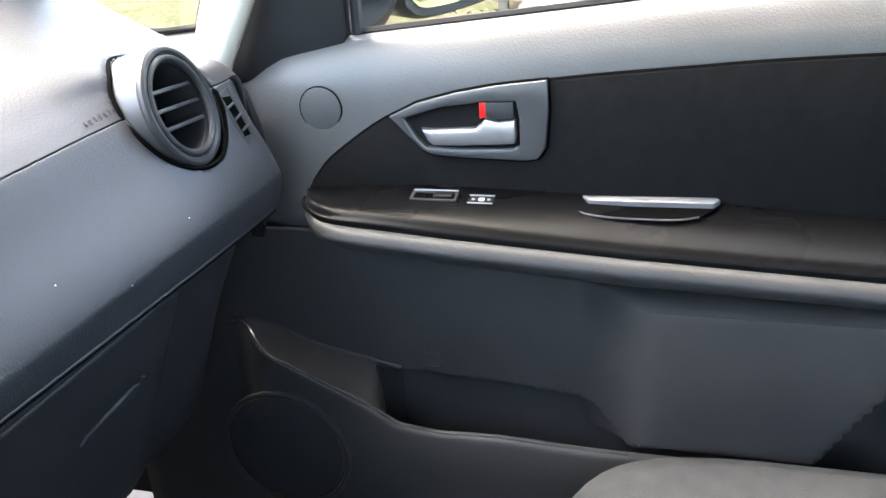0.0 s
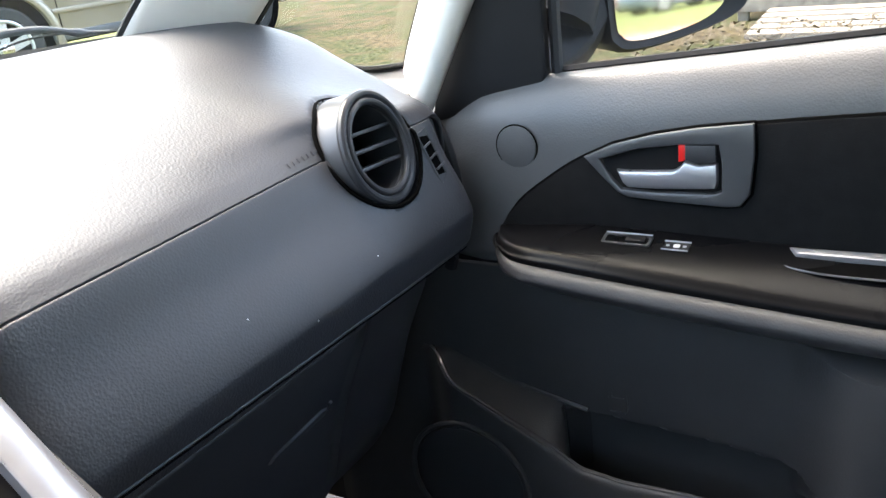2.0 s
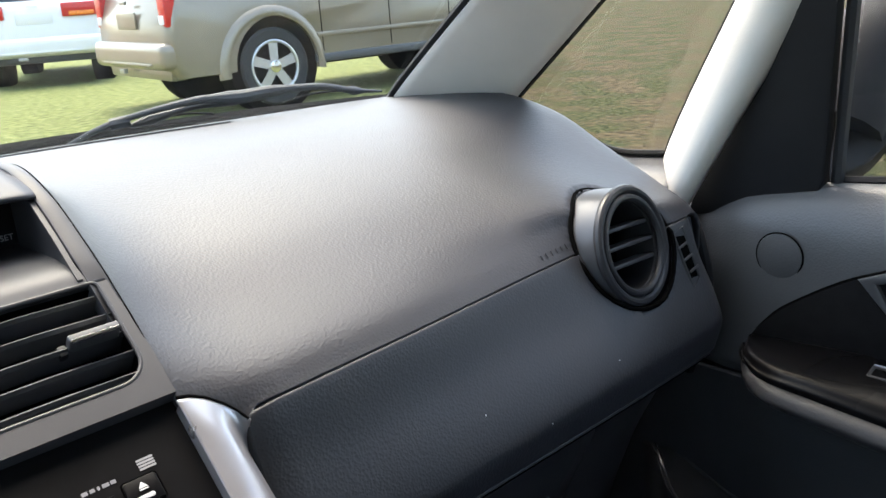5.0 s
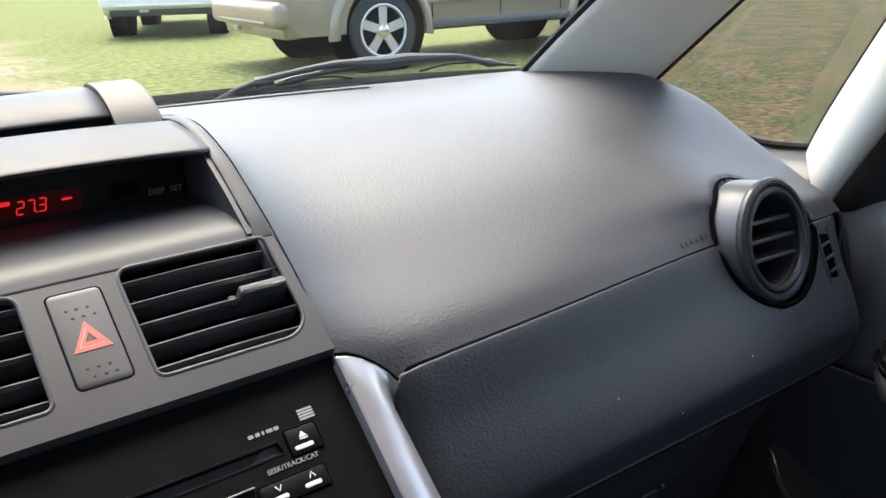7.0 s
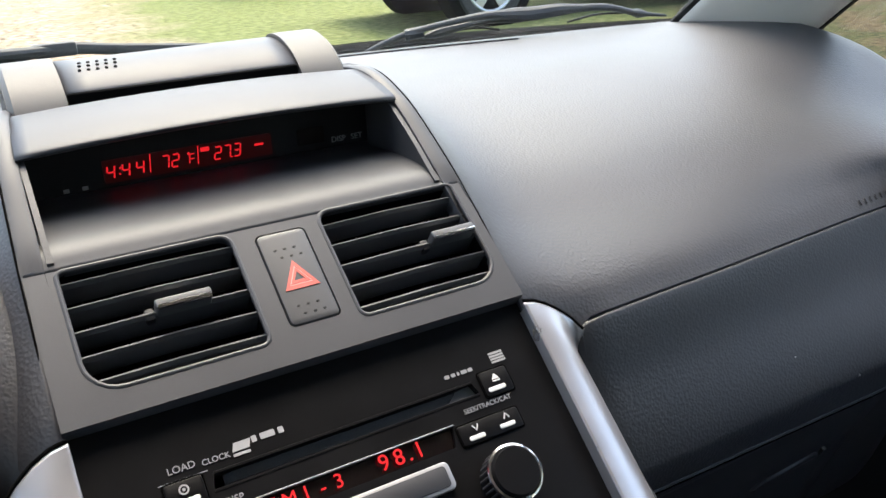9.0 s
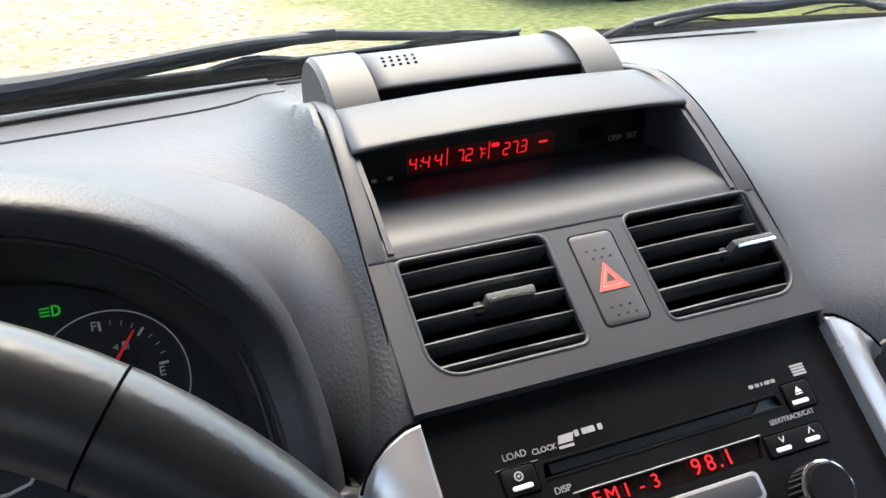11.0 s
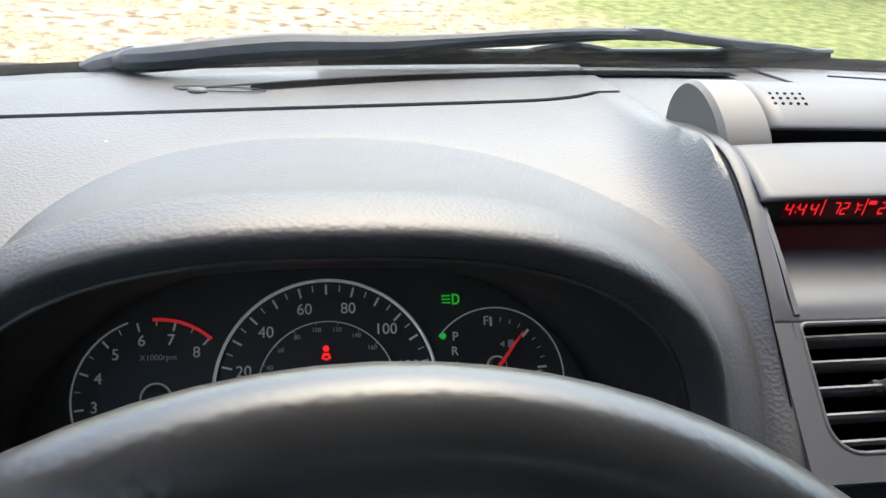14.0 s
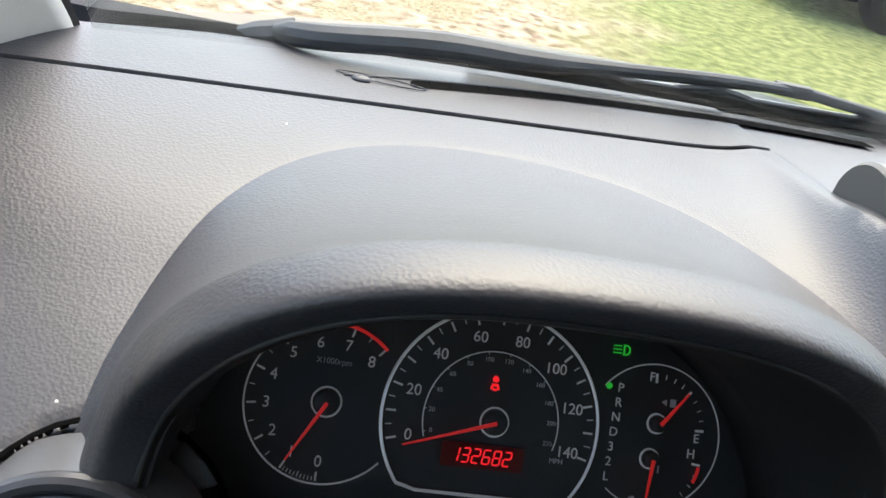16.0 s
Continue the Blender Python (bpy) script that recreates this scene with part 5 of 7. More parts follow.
# wide silver-framed key under the display
put_plate(rounded(0.088, 0.014, 0.003, 4, -0.004, -0.0690), 0.003, RAD, M_SATIN, radio, "preset_frame", bevel=0.001, label="silver-framed preset key row")
put_plate(rounded(0.083, 0.0105, 0.002, 4, -0.004, -0.0690), 0.0032, RAD, M_SMOOTH, radio, "preset_key", lift=0.0004, bevel=0.0006)
for k in range(6):
    key_cap(-0.042 + k * 0.0155, -0.088, 0.0135, 0.010)

# silver cheeks beside the radio and the console below
def cheek_point(v, w):
    """Silver cheek: v from its arched top down the radio's flank, w from the radio's edge out to the facing panel."""
    top = table(w, ((0, 0.0012), (0.2, 0.0005), (0.45, -0.0030), (0.7, -0.0090), (0.88, -0.0155), (1.0, -0.0220)))
    y = lerp(top, -0.21, v)
    d = min(1.0, v * 0.21 / 0.02)
    x = lerp(0.1176, 0.1505, w ** 0.95) - 0.003 * v * (1 - w)
    n = lerp(lerp(0.0085, -0.001, w), 0.0078 * (1 - w ** 2.4) - 0.028 * w ** 4, d)
    p = RAD @ Vector((x, y, n))
    return p


for sgn in (-1, 1):
    def cheek(v, w, sgn=sgn):
        p = cheek_point(v, w)
        return Vector((sgn * p.x, p.y, p.z))
    part("silver_cheek", grid(cheek, [0, 0.008, 0.02, 0.04, 0.06, 0.09, 0.12, 0.18, 0.25, 0.4, 0.6, 0.8, 1.0], span(0, 1, 20)), M_SILVER, fascia, "silver painted trim beside the radio", thick=0.002)
    part("cheek_joint", tube([cheek(0.0, w) + Vector((0, 0.0010, 0.0006)) for w in span(0, 1, 16)], 0.0009, 6), M_VOID, fascia)

    def cheek_in(v, w, sgn=sgn):
        p = cheek(v, 0.0)
        return Vector((p.x - sgn * 0.0004 * w, p.y + 0.007 * w, p.z - 0.009 * w))
    part("cheek_side", grid(cheek_in, [0.01, 0.08, 0.25, 1.0], [0, 1]), M_SILVER, fascia)


def console(x, v):
    c = spline([(-0.235, 0.86, 0), (-0.25, 0.80, 0), (-0.24, 0.70, 0), (-0.30, 0.62, 0), (-0.6, 0.60, 0), (-1.0, 0.62, 0)], 24)
    p = c[int(round(v * 24))]
    return Vector((x, p.x, p.y))


tunnel = thing("center_console", "black centre console between the front seats", "console")
part("console_top", grid(console, span(-0.118, 0.118, 8), [i / 24 for i in range(25)]), M_DARK, tunnel, thick=0.004)
for sgn in (-1, 1):
    pts = [(p.y, p.z) for p in (console(0, i / 24) for i in range(25))] + [(-1.0, 0.34), (0.1, 0.34), (0.1, 0.86)]
    bm = prism(pts, 0.006)
    bm.transform(Matrix(((0, 0, sgn, sgn * 0.114), (1, 0, 0, 0), (0, 1, 0, 0), (0, 0, 0, 1))))
    part("console_side", bm, M_DARK, tunnel)
    # closing wall between radio cheek and dashboard
    bm = prism([(-0.085, 0.955), (-0.110, 0.940), (-0.135, 0.915), (-0.24, 0.85), (-0.05, 0.70), (0.1, 0.70), (0.1, 0.98)], 0.004)
    bm.transform(Matrix(((0, 0, sgn, sgn * 0.146), (1, 0, 0, 0), (0, 1, 0, 0), (0, 0, 0, 1))))
    part("stack_cover", bm, M_DARK, tunnel)


# ---- dials ----
def dial_ring(cx, cy, r, a0, a1, w, name="dial_ring", mat=None, lift=0.0):
    return put_plate(arc(r, a0, a1, w, 60, cx, cy), 0.0004, FACE_M, mat or M_DIAL, cluster, name, lift=lift)


def ticks(cx, cy, r, angles, length, width, mat=None, name="tick"):
    for a in angles:
        c, s = math.cos(radians(a)), math.sin(radians(a))
        put_plate(stroke([(cx + (r - length) * c, cy + (r - length) * s), (cx + r * c, cy + r * s)], width), 0.0003, FACE_M, mat or M_DIAL, cluster, name)


def needle(cx, cy, a, r, tail=0.0, hub=0.0075):
    c, s = math.cos(radians(a)), math.sin(radians(a))
    bm = prism([(cx - 0.0010 * s - tail * c, cy + 0.0010 * c - tail * s), (cx + 0.0010 * s - tail * c, cy - 0.0010 * c - tail * s), (cx + r * c + 0.0004 * s, cy + r * s - 0.0004 * c), (cx + r * c - 0.0004 * s, cy + r * s + 0.0004 * c)], 0.0010)
    bm.transform(FACE_M @ Matrix.Translation((0, 0, 0.006)))
    part("needle", bm, M_NEEDLE, cluster, "red pointer needle")
    put_plate(disc(hub * 0.86, 28, cx, cy), 0.0050, FACE_M, M_CLUSTER, cluster, "hub", bevel=0.001)
    put_plate(arc(hub, 0, 359.9, 0.0009, 36, cx, cy), 0.0008, FACE_M, M_DIAL, cluster, "hub_ring", lift=0.0002)


# speedometer
SX = -0.0015
speed = lambda v: 195.0 - 1.5 * v
ringpts = []
for a in span(218, -38, 80):
    ringpts.append((SX + 0.0583 * math.cos(radians(a)), 0.0583 * math.sin(radians(a))))
ringpts += [(SX + 0.0405, -0.0372), (SX + 0.036, -0.0385), (SX - 0.036, -0.0385), (SX - 0.0405, -0.0372)]
bm = tube([FACE_M @ Vector((x, y, 0.001)) for x, y in ringpts], 0.0009, 8, closed=True)
part("speedometer_ring", bm, M_RING, cluster, "white rim of the speedometer")
for v in range(0, 141, 20):
    a = radians(speed(v))
    put_text(str(v), 0.0082, FACE_M, SX + 0.0445 * math.cos(a), 0.0445 * math.sin(a), M_DIAL, cluster, "numeral")
ticks(SX, 0, 0.0560, [speed(v) for v in range(0, 141, 10)], 0.0052, 0.0011)
ticks(SX, 0, 0.0560, [speed(v) for v in range(5, 140, 10)], 0.0034, 0.0006)
put_text("MPH", 0.0038, FACE_M, SX + 0.0375, -0.0165, M_FAINT, cluster)
dial_ring(SX, 0, 0.0365, 198, -18, 0.0006, "inner_ring")
for i, v in enumerate(range(0, 221, 20)):
    a = radians(194 - 208 * v / 220)
    put_text(str(v), 0.0034, FACE_M, SX + 0.0325 * math.cos(a), 0.0325 * math.sin(a), M_FAINT, cluster, "numeral")
    ticks(SX, 0, 0.0365, [194 - 208 * v / 220], 0.0014, 0.0004, M_FAINT)
needle(SX + 0.0015, 0, 198.5, 0.050)
# odometer
put_plate(rounded(0.044, 0.0125, 0.0008, 2, -0.004, -0.0185), 0.0004, FACE_M, M_REDDIM, cluster, "odometer_window", lift=0.0002)
digits("132682", -0.0205, -0.0183, 0.0072, FACE_M, M_REDLED, cluster, pitch=0.0056, lift=0.0008)
# red warning lamp, kept as plain shapes
put_plate(disc(0.0017, 14, -0.002, 0.0222), 0.0004, FACE_M, M_REDLED, cluster, "warning_lamp", lift=0.0004)
put_plate([(-0.0046, 0.0168), (-0.0037, 0.0198), (-0.0003, 0.0198), (0.0006, 0.0168), (-0.0007, 0.0168), (-0.0011, 0.0184), (-0.0029, 0.0184), (-0.0033, 0.0168)], 0.0004, FACE_M, M_REDLED, cluster, "warning_lamp", lift=0.0004, label="glowing red warning lamp")
put_plate(rounded(0.0022, 0.0012, 0.0003, 2, -0.002, 0.0167), 0.0004, FACE_M, M_REDLED, cluster, "warning_lamp", lift=0.0004)

# rev counter
TX = -0.0880
rev = lambda k: 270.0 - 27.7 * k
dial_ring(TX, 0, 0.0410, 318, 110, 0.0009, "rev_ring")
dial_ring(TX, 0, 0.0400, rev(6.4), rev(8.05), 0.0018, "red_zone", M_NEEDLE)
for k in range(9):
    a = radians(rev(k))
    put_text(str(k), 0.0080, FACE_M, TX + 0.0300 * math.cos(a), 0.0300 * math.sin(a), M_DIAL, cluster, "numeral")
ticks(TX, 0, 0.0395, [rev(k) for k in range(9)], 0.0045, 0.0010)
ticks(TX, 0, 0.0395, [rev(k + 0.5) for k in range(8)], 0.0028, 0.0005)
ticks(TX, 0, 0.0395, [rev(k * 0.1) for k in range(1, 10)], 0.0020, 0.0004)
put_text("X1000rpm", 0.0042, FACE_M, TX + 0.001, 0.0205, M_FAINT, cluster)
needle(TX, 0, rev(1.05), 0.034)

# fuel and temperature
FX = 0.0890
dial_ring(FX, 0.0030, 0.0385, 142, -128, 0.0007, "fuel_ring")
for k in range(9):
    t = k / 8
    ticks(FX, 0.0075, 0.0290, [lerp(93, 2, t)], 0.0050 if k in (0, 4, 8) else 0.0026, 0.0013 if k in (0, 4, 8) else 0.0004)
    ticks(FX, -0.0070, 0.0290, [lerp(-100, 2, t) - 8], 0.0048 if k in (0, 8) else 0.0024, 0.0012 if k in (0, 8) else 0.0004)
put_text("F", 0.0070, FACE_M, FX - 0.0042, 0.0342, M_DIAL, cluster, "numeral")
put_text("E", 0.0070, FACE_M, FX + 0.0250, 0.0040, M_DIAL, cluster, "numeral")
put_text("H", 0.0070, FACE_M, FX + 0.0228, -0.0045, M_DIAL, cluster, "numeral")
put_text("C", 0.0070, FACE_M, FX - 0.0090, -0.0330, M_DIAL, cluster, "numeral")
dial_ring(FX, -0.0070, 0.0285, -8, -26, 0.0018, "red_zone", M_NEEDLE)
put_plate(rounded(0.0034, 0.0044, 0.0004, 2, FX + 0.0095, 0.0215), 0.0003, FACE_M, M_FAINT, cluster, "pump_mark")
put_plate([(FX + 0.0030, 0.0215), (FX + 0.0058, 0.0232), (FX + 0.0058, 0.0198)], 0.0003, FACE_M, M_FAINT, cluster, "pump_mark")
put_plate(stroke([(FX + 0.005, -0.0165), (FX + 0.005, -0.0125)], 0.0010), 0.0003, FACE_M, M_FAINT, cluster, "coolant_mark")
needle(FX + 0.0010, 0.0097, 52, 0.0230, hub=0.0052)
needle(FX - 0.0010, -0.0093, 264, 0.0200, hub=0.0052)
for k, ch in enumerate("PRND32L"):
    put_text(ch, 0.0068, FACE_M, 0.0675 - k * 0.0005, 0.0262 - k * 0.0079, M_DIAL, cluster, "gear_letter")
put_plate(disc(0.0018, 16, 0.0608, 0.0268), 0.0005, FACE_M, M_GREENLED, cluster, "gear_lamp", label="glowing green gear lamp")
# green headlamp tell-tale
put_plate([(0.0665, 0.0437), (0.0665, 0.0497), (0.0690, 0.0495), (0.0706, 0.0482), (0.0706, 0.0452), (0.0690, 0.0439)], 0.0004, FACE_M, M_GREENLED, cluster, "headlamp_lamp", holes=([(0.0674, 0.0446), (0.0674, 0.0488), (0.0688, 0.0486), (0.0697, 0.0477), (0.0697, 0.0457), (0.0688, 0.0448)],), label="glowing green headlamp symbol")
for k in range(3):
    put_plate(stroke([(0.0608, 0.0448 + k * 0.0019), (0.0655, 0.0448 + k * 0.0019)], 0.0007), 0.0004, FACE_M, M_GREENLED, cluster, "headlamp_lamp")

# thin rim inside the hood
part("opening_rim", tube([brow(p, -0.0045) + Vector((0, 0.006, 0)) for p in PHI], 0.0013, 6), M_DARK, cluster)

# ---- steering wheel ----
wheel = thing("steering_wheel", "black leather steering wheel with stitched seams", "steering wheel")
WC = Vector((-0.338, -0.304, 0.981))
W_UP = Vector((0, math.sin(0.5053), math.cos(0.5053)))
W_N = Vector((1, 0, 0)).cross(W_UP)


def rim_point(a, off=0.0, out=0.0):
    d = Vector((1, 0, 0)) * math.sin(a) + W_UP * math.cos(a)
    return WC + d * (0.178 + out) + W_N * off


def rim(a, b):
    # slightly oval grip, thicker over the lower thumb rests
    r = 0.0140 + 0.0012 * math.cos(2 * a)
    d = Vector((1, 0, 0)) * math.sin(a) + W_UP * math.cos(a)
    return WC + d * (0.178 + r * math.cos(b)) + W_N * (r * 1.12 * math.sin(b))


A96 = span(0, 2 * math.pi, 96)
part("rim", grid(rim, A96, span(0, 2 * math.pi, 20)[:-1], wrap=True), M_LEATHER, wheel, "smooth black leather rim")
for a0 in (0.632, -0.632, 2.4, -2.4):
    ring = []
    for b in span(0, 2 * math.pi, 24)[:-1]:
        d = Vector((1, 0, 0)) * math.sin(a0) + W_UP * math.cos(a0)
        ring.append(WC + d * (0.178 + 0.0144 * math.cos(b)) + W_N * (0.0160 * math.sin(b)))
    part("seam", tube(ring, 0.00042, 6, closed=True), M_VOID, wheel)
    # puckered leather edges
    for off in (-0.011, 0.011):
        lip = []
        for b in span(0, 2 * math.pi, 60)[:-1]:
            a1 = a0 + off + 0.0045 * noise.noise((b * 3.1, off * 300, a0))
            d = Vector((1, 0, 0)) * math.sin(a1) + W_UP * math.cos(a1)
            lip.append(WC + d * (0.178 + 0.0136 * math.cos(b)) + W_N * (0.0152 * math.sin(b)))
        part("seam_fold", tube(lip, 0.0005, 8, closed=True), M_LEATHER, wheel)
# inner stitching
pts = []
for k in range(150):
    a = k / 150 * 2 * math.pi
    d = Vector((1, 0, 0)) * math.sin(a) + W_UP * math.cos(a)
    c = WC + d * (0.178 - 0.0132) + W_N * -0.004
    t = (Vector((1, 0, 0)) * math.cos(a) - W_UP * math.sin(a)) * 0.0022
    pts.append((c - t, c + t))
bm = bmesh.new()
for p, q in pts:
    tube([p, q], 0.0007, 4, bm=bm)
tagged(part("stitching", bm, M_BLACK, wheel), kind="stuff")
# spokes, hub, column
for a in (1.75, -1.75, math.pi):
    ends = [WC + W_N * -0.045, WC + (rim_point(a) - WC) * 0.5 + W_N * -0.02, rim_point(a)]
    part("spoke", tube(spline(ends, 8), lambda t: lerp(0.032, 0.015, t), 10, flat=0.45), M_DARK, wheel)
bm = bmesh.new()
bmesh.ops.create_uvsphere(bm, u_segments=28, v_segments=14, radius=0.078)
bmesh.ops.scale(bm, vec=(1.05, 0.92, 0.36), verts=bm.verts)
bm.transform(face_frame(WC + W_N * -0.035, (1, 0, 0), W_UP))
part("horn_pad", bm, M_DARK, wheel)
part("column_shroud", tube([WC + W_N * -0.05, WC + W_N * -0.10, Vector((CX, -0.10, 0.90)), Vector((CX, 0.02, 0.86))], 0.052, 16), M_DARK, wheel)


# ---- door furniture ----
# outer shell of the door behind the trim
bm = box(0.05, 1.13, 0.64, 0.01, (0.775, -0.52, 0.64))
part("door_shell", bm, M_PAINT, door)
part("door_core", box(0.07, 0.16, 0.50, 0.005, (0.712, -0.02, 0.64)), M_BLACK, door)
tw = Matrix(((0, 0, -1, 0.6755), (1, 0, 0, -0.161), (0, 1, 0, 0.9228), (0, 0, 0, 1)))
put_plate(disc(0.0212, 36), 0.0035, tw, M_DOOR, door, "tweeter_cover", bevel=0.0012, label="round grey tweeter cover")
part("tweeter_gap", tube([tw @ Vector((0.0219 * math.cos(a), 0.0219 * math.sin(a), 0.002)) for a in span(0, 2 * math.pi, 40)[:-1]], 0.0008, 6, closed=True), M_VOID, door)

# handle bezel, cup, lever and lock flag
BEZ = [(-0.234, 0.918), (-0.262, 0.931), (-0.30, 0.941), (-0.34, 0.948), (-0.386, 0.953), (-0.387, 0.925), (-0.384, 0.890), (-0.376, 0.879), (-0.365, 0.877), (-0.31, 0.879), (-0.276, 0.881), (-0.266, 0.885), (-0.25, 0.901)]
CUP = [(-0.250, 0.9165), (-0.285, 0.9275), (-0.325, 0.9325), (-0.357, 0.9335), (-0.360, 0.917), (-0.360, 0.892), (-0.352, 0.8885), (-0.30, 0.8875), (-0.270, 0.8890), (-0.262, 0.897)]
put_plate(BEZ, 0.013, DOOR_M, M_SATIN2, door, "handle_bezel", bevel=0.0025, label="dark silver door handle bezel", holes=(CUP,))
put_plate([(y * 1.0, z) for y, z in BEZ], 0.001, DOOR_M @ Matrix.Translation((0, 0, -0.001)), M_VOID, door, "cup_floor", lift=0.0)
bez_gap = [DOOR_M @ Vector((y, z, 0.0080)) for y, z in BEZ]
part("bezel_joint", tube(bez_gap, 0.0022, 6, closed=True), M_VOID, door)
LEV = [(-0.2655, 0.9070), (-0.274, 0.9065), (-0.300, 0.9075), (-0.318, 0.9085), (-0.324, 0.9125), (-0.328, 0.9175), (-0.340, 0.9140), (-0.356, 0.9165), (-0.357, 0.900), (-0.355, 0.8935), (-0.345, 0.8925), (-0.300, 0.8905), (-0.276, 0.8905), (-0.271, 0.8950)]
put_plate(LEV, 0.012, DOOR_M, M_SILVER, door, "door_handle", lift=0.002, bevel=0.0035, label="silver pull lever")
put_plate([(-0.3285, 0.9185), (-0.3285, 0.9325), (-0.355, 0.9330), (-0.3555, 0.918), (-0.342, 0.9155)], 0.011, DOOR_M, M_DARK, door, "lock_lever", lift=0.002, bevel=0.002)
put_plate([(-0.3225, 0.9165), (-0.3225, 0.9325), (-0.3290, 0.9325), (-0.3290, 0.9185)], 0.0095, DOOR_M, M_RED, door, "lock_flag", lift=0.002, bevel=0.001, label="red unlocked flag")


# armrest switch plate and lock switch, pull cup
def arm_surface(y, w):
    """A frame on the armrest's top; w runs from the door (0) to its edge (1)."""
    zt, ze = table(y, ARM_TOP), table(y, ARM_EDGE)
    p = Vector((lerp(0.672, 0.612, w), y, lerp(zt, ze, w) + 0.0012))
    return p


def on_arm(y, w):
    p = arm_surface(y, w)
    up = Vector((0.06, 0, 0.013)).normalized()
    return face_frame(p, (0, -1, 0.0), up)


am = on_arm(-0.279, 0.40)
put_plate(rounded(0.046, 0.016, 0.002, 3), 0.002, am, M_DARK, door, "switch_plate", lift=-0.0004, bevel=0.0006, holes=(rounded(0.040, 0.011, 0.0015, 3),))
put_plate(rounded(0.0395, 0.0105, 0.0015, 3), 0.0008, am, M_VOID, door, "switch_well", lift=-0.0004)
bm = box(0.019, 0.010, 0.004, 0.0012, (0.009, 0, 0.0016), 2)
bm.transform(am)
part("window_switch", bm, M_BLACK, door, "black window switch")
part("plate_edge", tube([am @ Vector((-0.022, 0.0086, 0.0018)), am @ Vector((0.022, 0.0086, 0.0018))], 0.0007, 6), M_SATIN, door)
lm = on_arm(-0.325, 0.42)
put_plate(rounded(0.023, 0.014, 0.001, 2), 0.0016, lm, M_BLACK, door, "lock_switch", lift=-0.0004, bevel=0.0005)
for s in (-1, 1):
    part("plate_edge", tube([lm @ Vector((-0.012, s * 0.0066, 0.0018)), lm @ Vector((0.012, s * 0.0066, 0.0018))], 0.0007, 6), M_SATIN, door)
put_plate(rounded(0.0055, 0.0050, 0.001, 2, 0.0005, 0), 0.0006, lm, M_WHITE, door, "lock_mark", lift=0.0014)
for s in (-1, 1):
    put_plate(rounded(0.0030, 0.0030, 0.0006, 2, s * 0.0075, 0), 0.0005, lm, M_FAINT, door, "lock_mark", lift=0.0014)

pm = on_arm(-0.470, 0.34)
CUPO = [(-0.066, 0.010), (-0.060, -0.002), (-0.048, -0.0115), (-0.02, -0.0165), (0.03, -0.0165), (0.052, -0.010), (0.066, 0.004), (0.070, 0.012)]
# flat near-black patch paints the shaded hollow of the cup
put_plate(CUPO, 0.0006, pm, M_VOID, door, "pull_cup", lift=0.0006)
part("cup_edge", tube(spline([pm @ Vector((x, y, 0.0014)) for x, y in CUPO[:6]], 24), 0.0010, 6), M_SATIN2, door)
BAR = [(-0.052, 0.012), (0.066, 0.0155), (0.070, 0.012), (0.064, 0.0045), (-0.046, 0.0030)]
put_plate(BAR, 0.006, pm, M_SATIN, door, "pull_bar", lift=0.0008, bevel=0.0018, label="satin silver pull grip")

# moulded clip on the lower trim
cm = Matrix(((0, 0, -1, 0.6630), (1, 0, 0, -0.2585), (0, 1, 0, 0.668), (0, 0, 0, 1)))
put_plate(rounded(0.020, 0.044, 0.002, 3), 0.0022, cm, M_DOORLOW, door, "clip_plate", lift=-0.001, bevel=0.0008, holes=(rounded(0.012, 0.020, 0.001, 2, 0, 0.004),))
put_plate(rounded(0.0165, 0.0024, 0.0008, 2, 0, -0.0225), 0.0030, cm, M_SMOOTH, door, "clip_tongue", bevel=0.0006)
# soft crease lines: ridge along the pod's upper edge, highlights put into paler gloss
part("pod_ridge", tube(spline([(0.6625, y, table(y, RUP) + 0.0005) for y in (-0.035, -0.062, -0.10, -0.128, -0.17, -0.215, -0.225)], 24), 0.0030, 8), M_EDGE, door)
part("pod_edge", tube(spline([(lerp(0.662, 0.606, smooth(-0.025, -0.10, y)) + 0.0035, y, table(y, LIP) - 0.0008) for y in (-0.040, -0.064, -0.094, -0.124, -0.165, -0.200, -0.218, -0.235, -0.258, -0.28, -0.31, -0.34, -0.38, -0.425, -0.47)], 60), 0.0026, 8), M_EDGE, door)

# driver's door, plain, seen only in reflections
ddoor = thing("driver_door", "grey driver door trim beside the wheel", "car door")
part("door_shell", box(0.05, 1.13, 0.64, 0.01, (-0.775, -0.52, 0.64)), M_PAINT, ddoor)
part("trim", grid(lambda y, v: Vector((-door_upper(y, v).x, y, door_upper(y, v).z)), span(-0.045, -1.08, 24), [i / 12 for i in range(13)]), M_DOOR, ddoor, thick=0.004)
part("lower_trim", box(0.03, 1.05, 0.46, 0.01, (-0.69, -0.56, 0.58)), M_DOORLOW, ddoor)
bm = bmesh.new()
vs = [bm.verts.new(p) for p in ((-0.724, -0.19, 0.97), (-0.724, -1.08, 1.02), (-0.62, -1.08, 1.49), (-0.625, -0.36, 1.47), (-0.65, -0.24, 1.40))]
bm.faces.new(vs)
g = part("side_glass", bm, M_SIDEGLASS, ddoor, thick=0.003)
g.visible_shadow = False

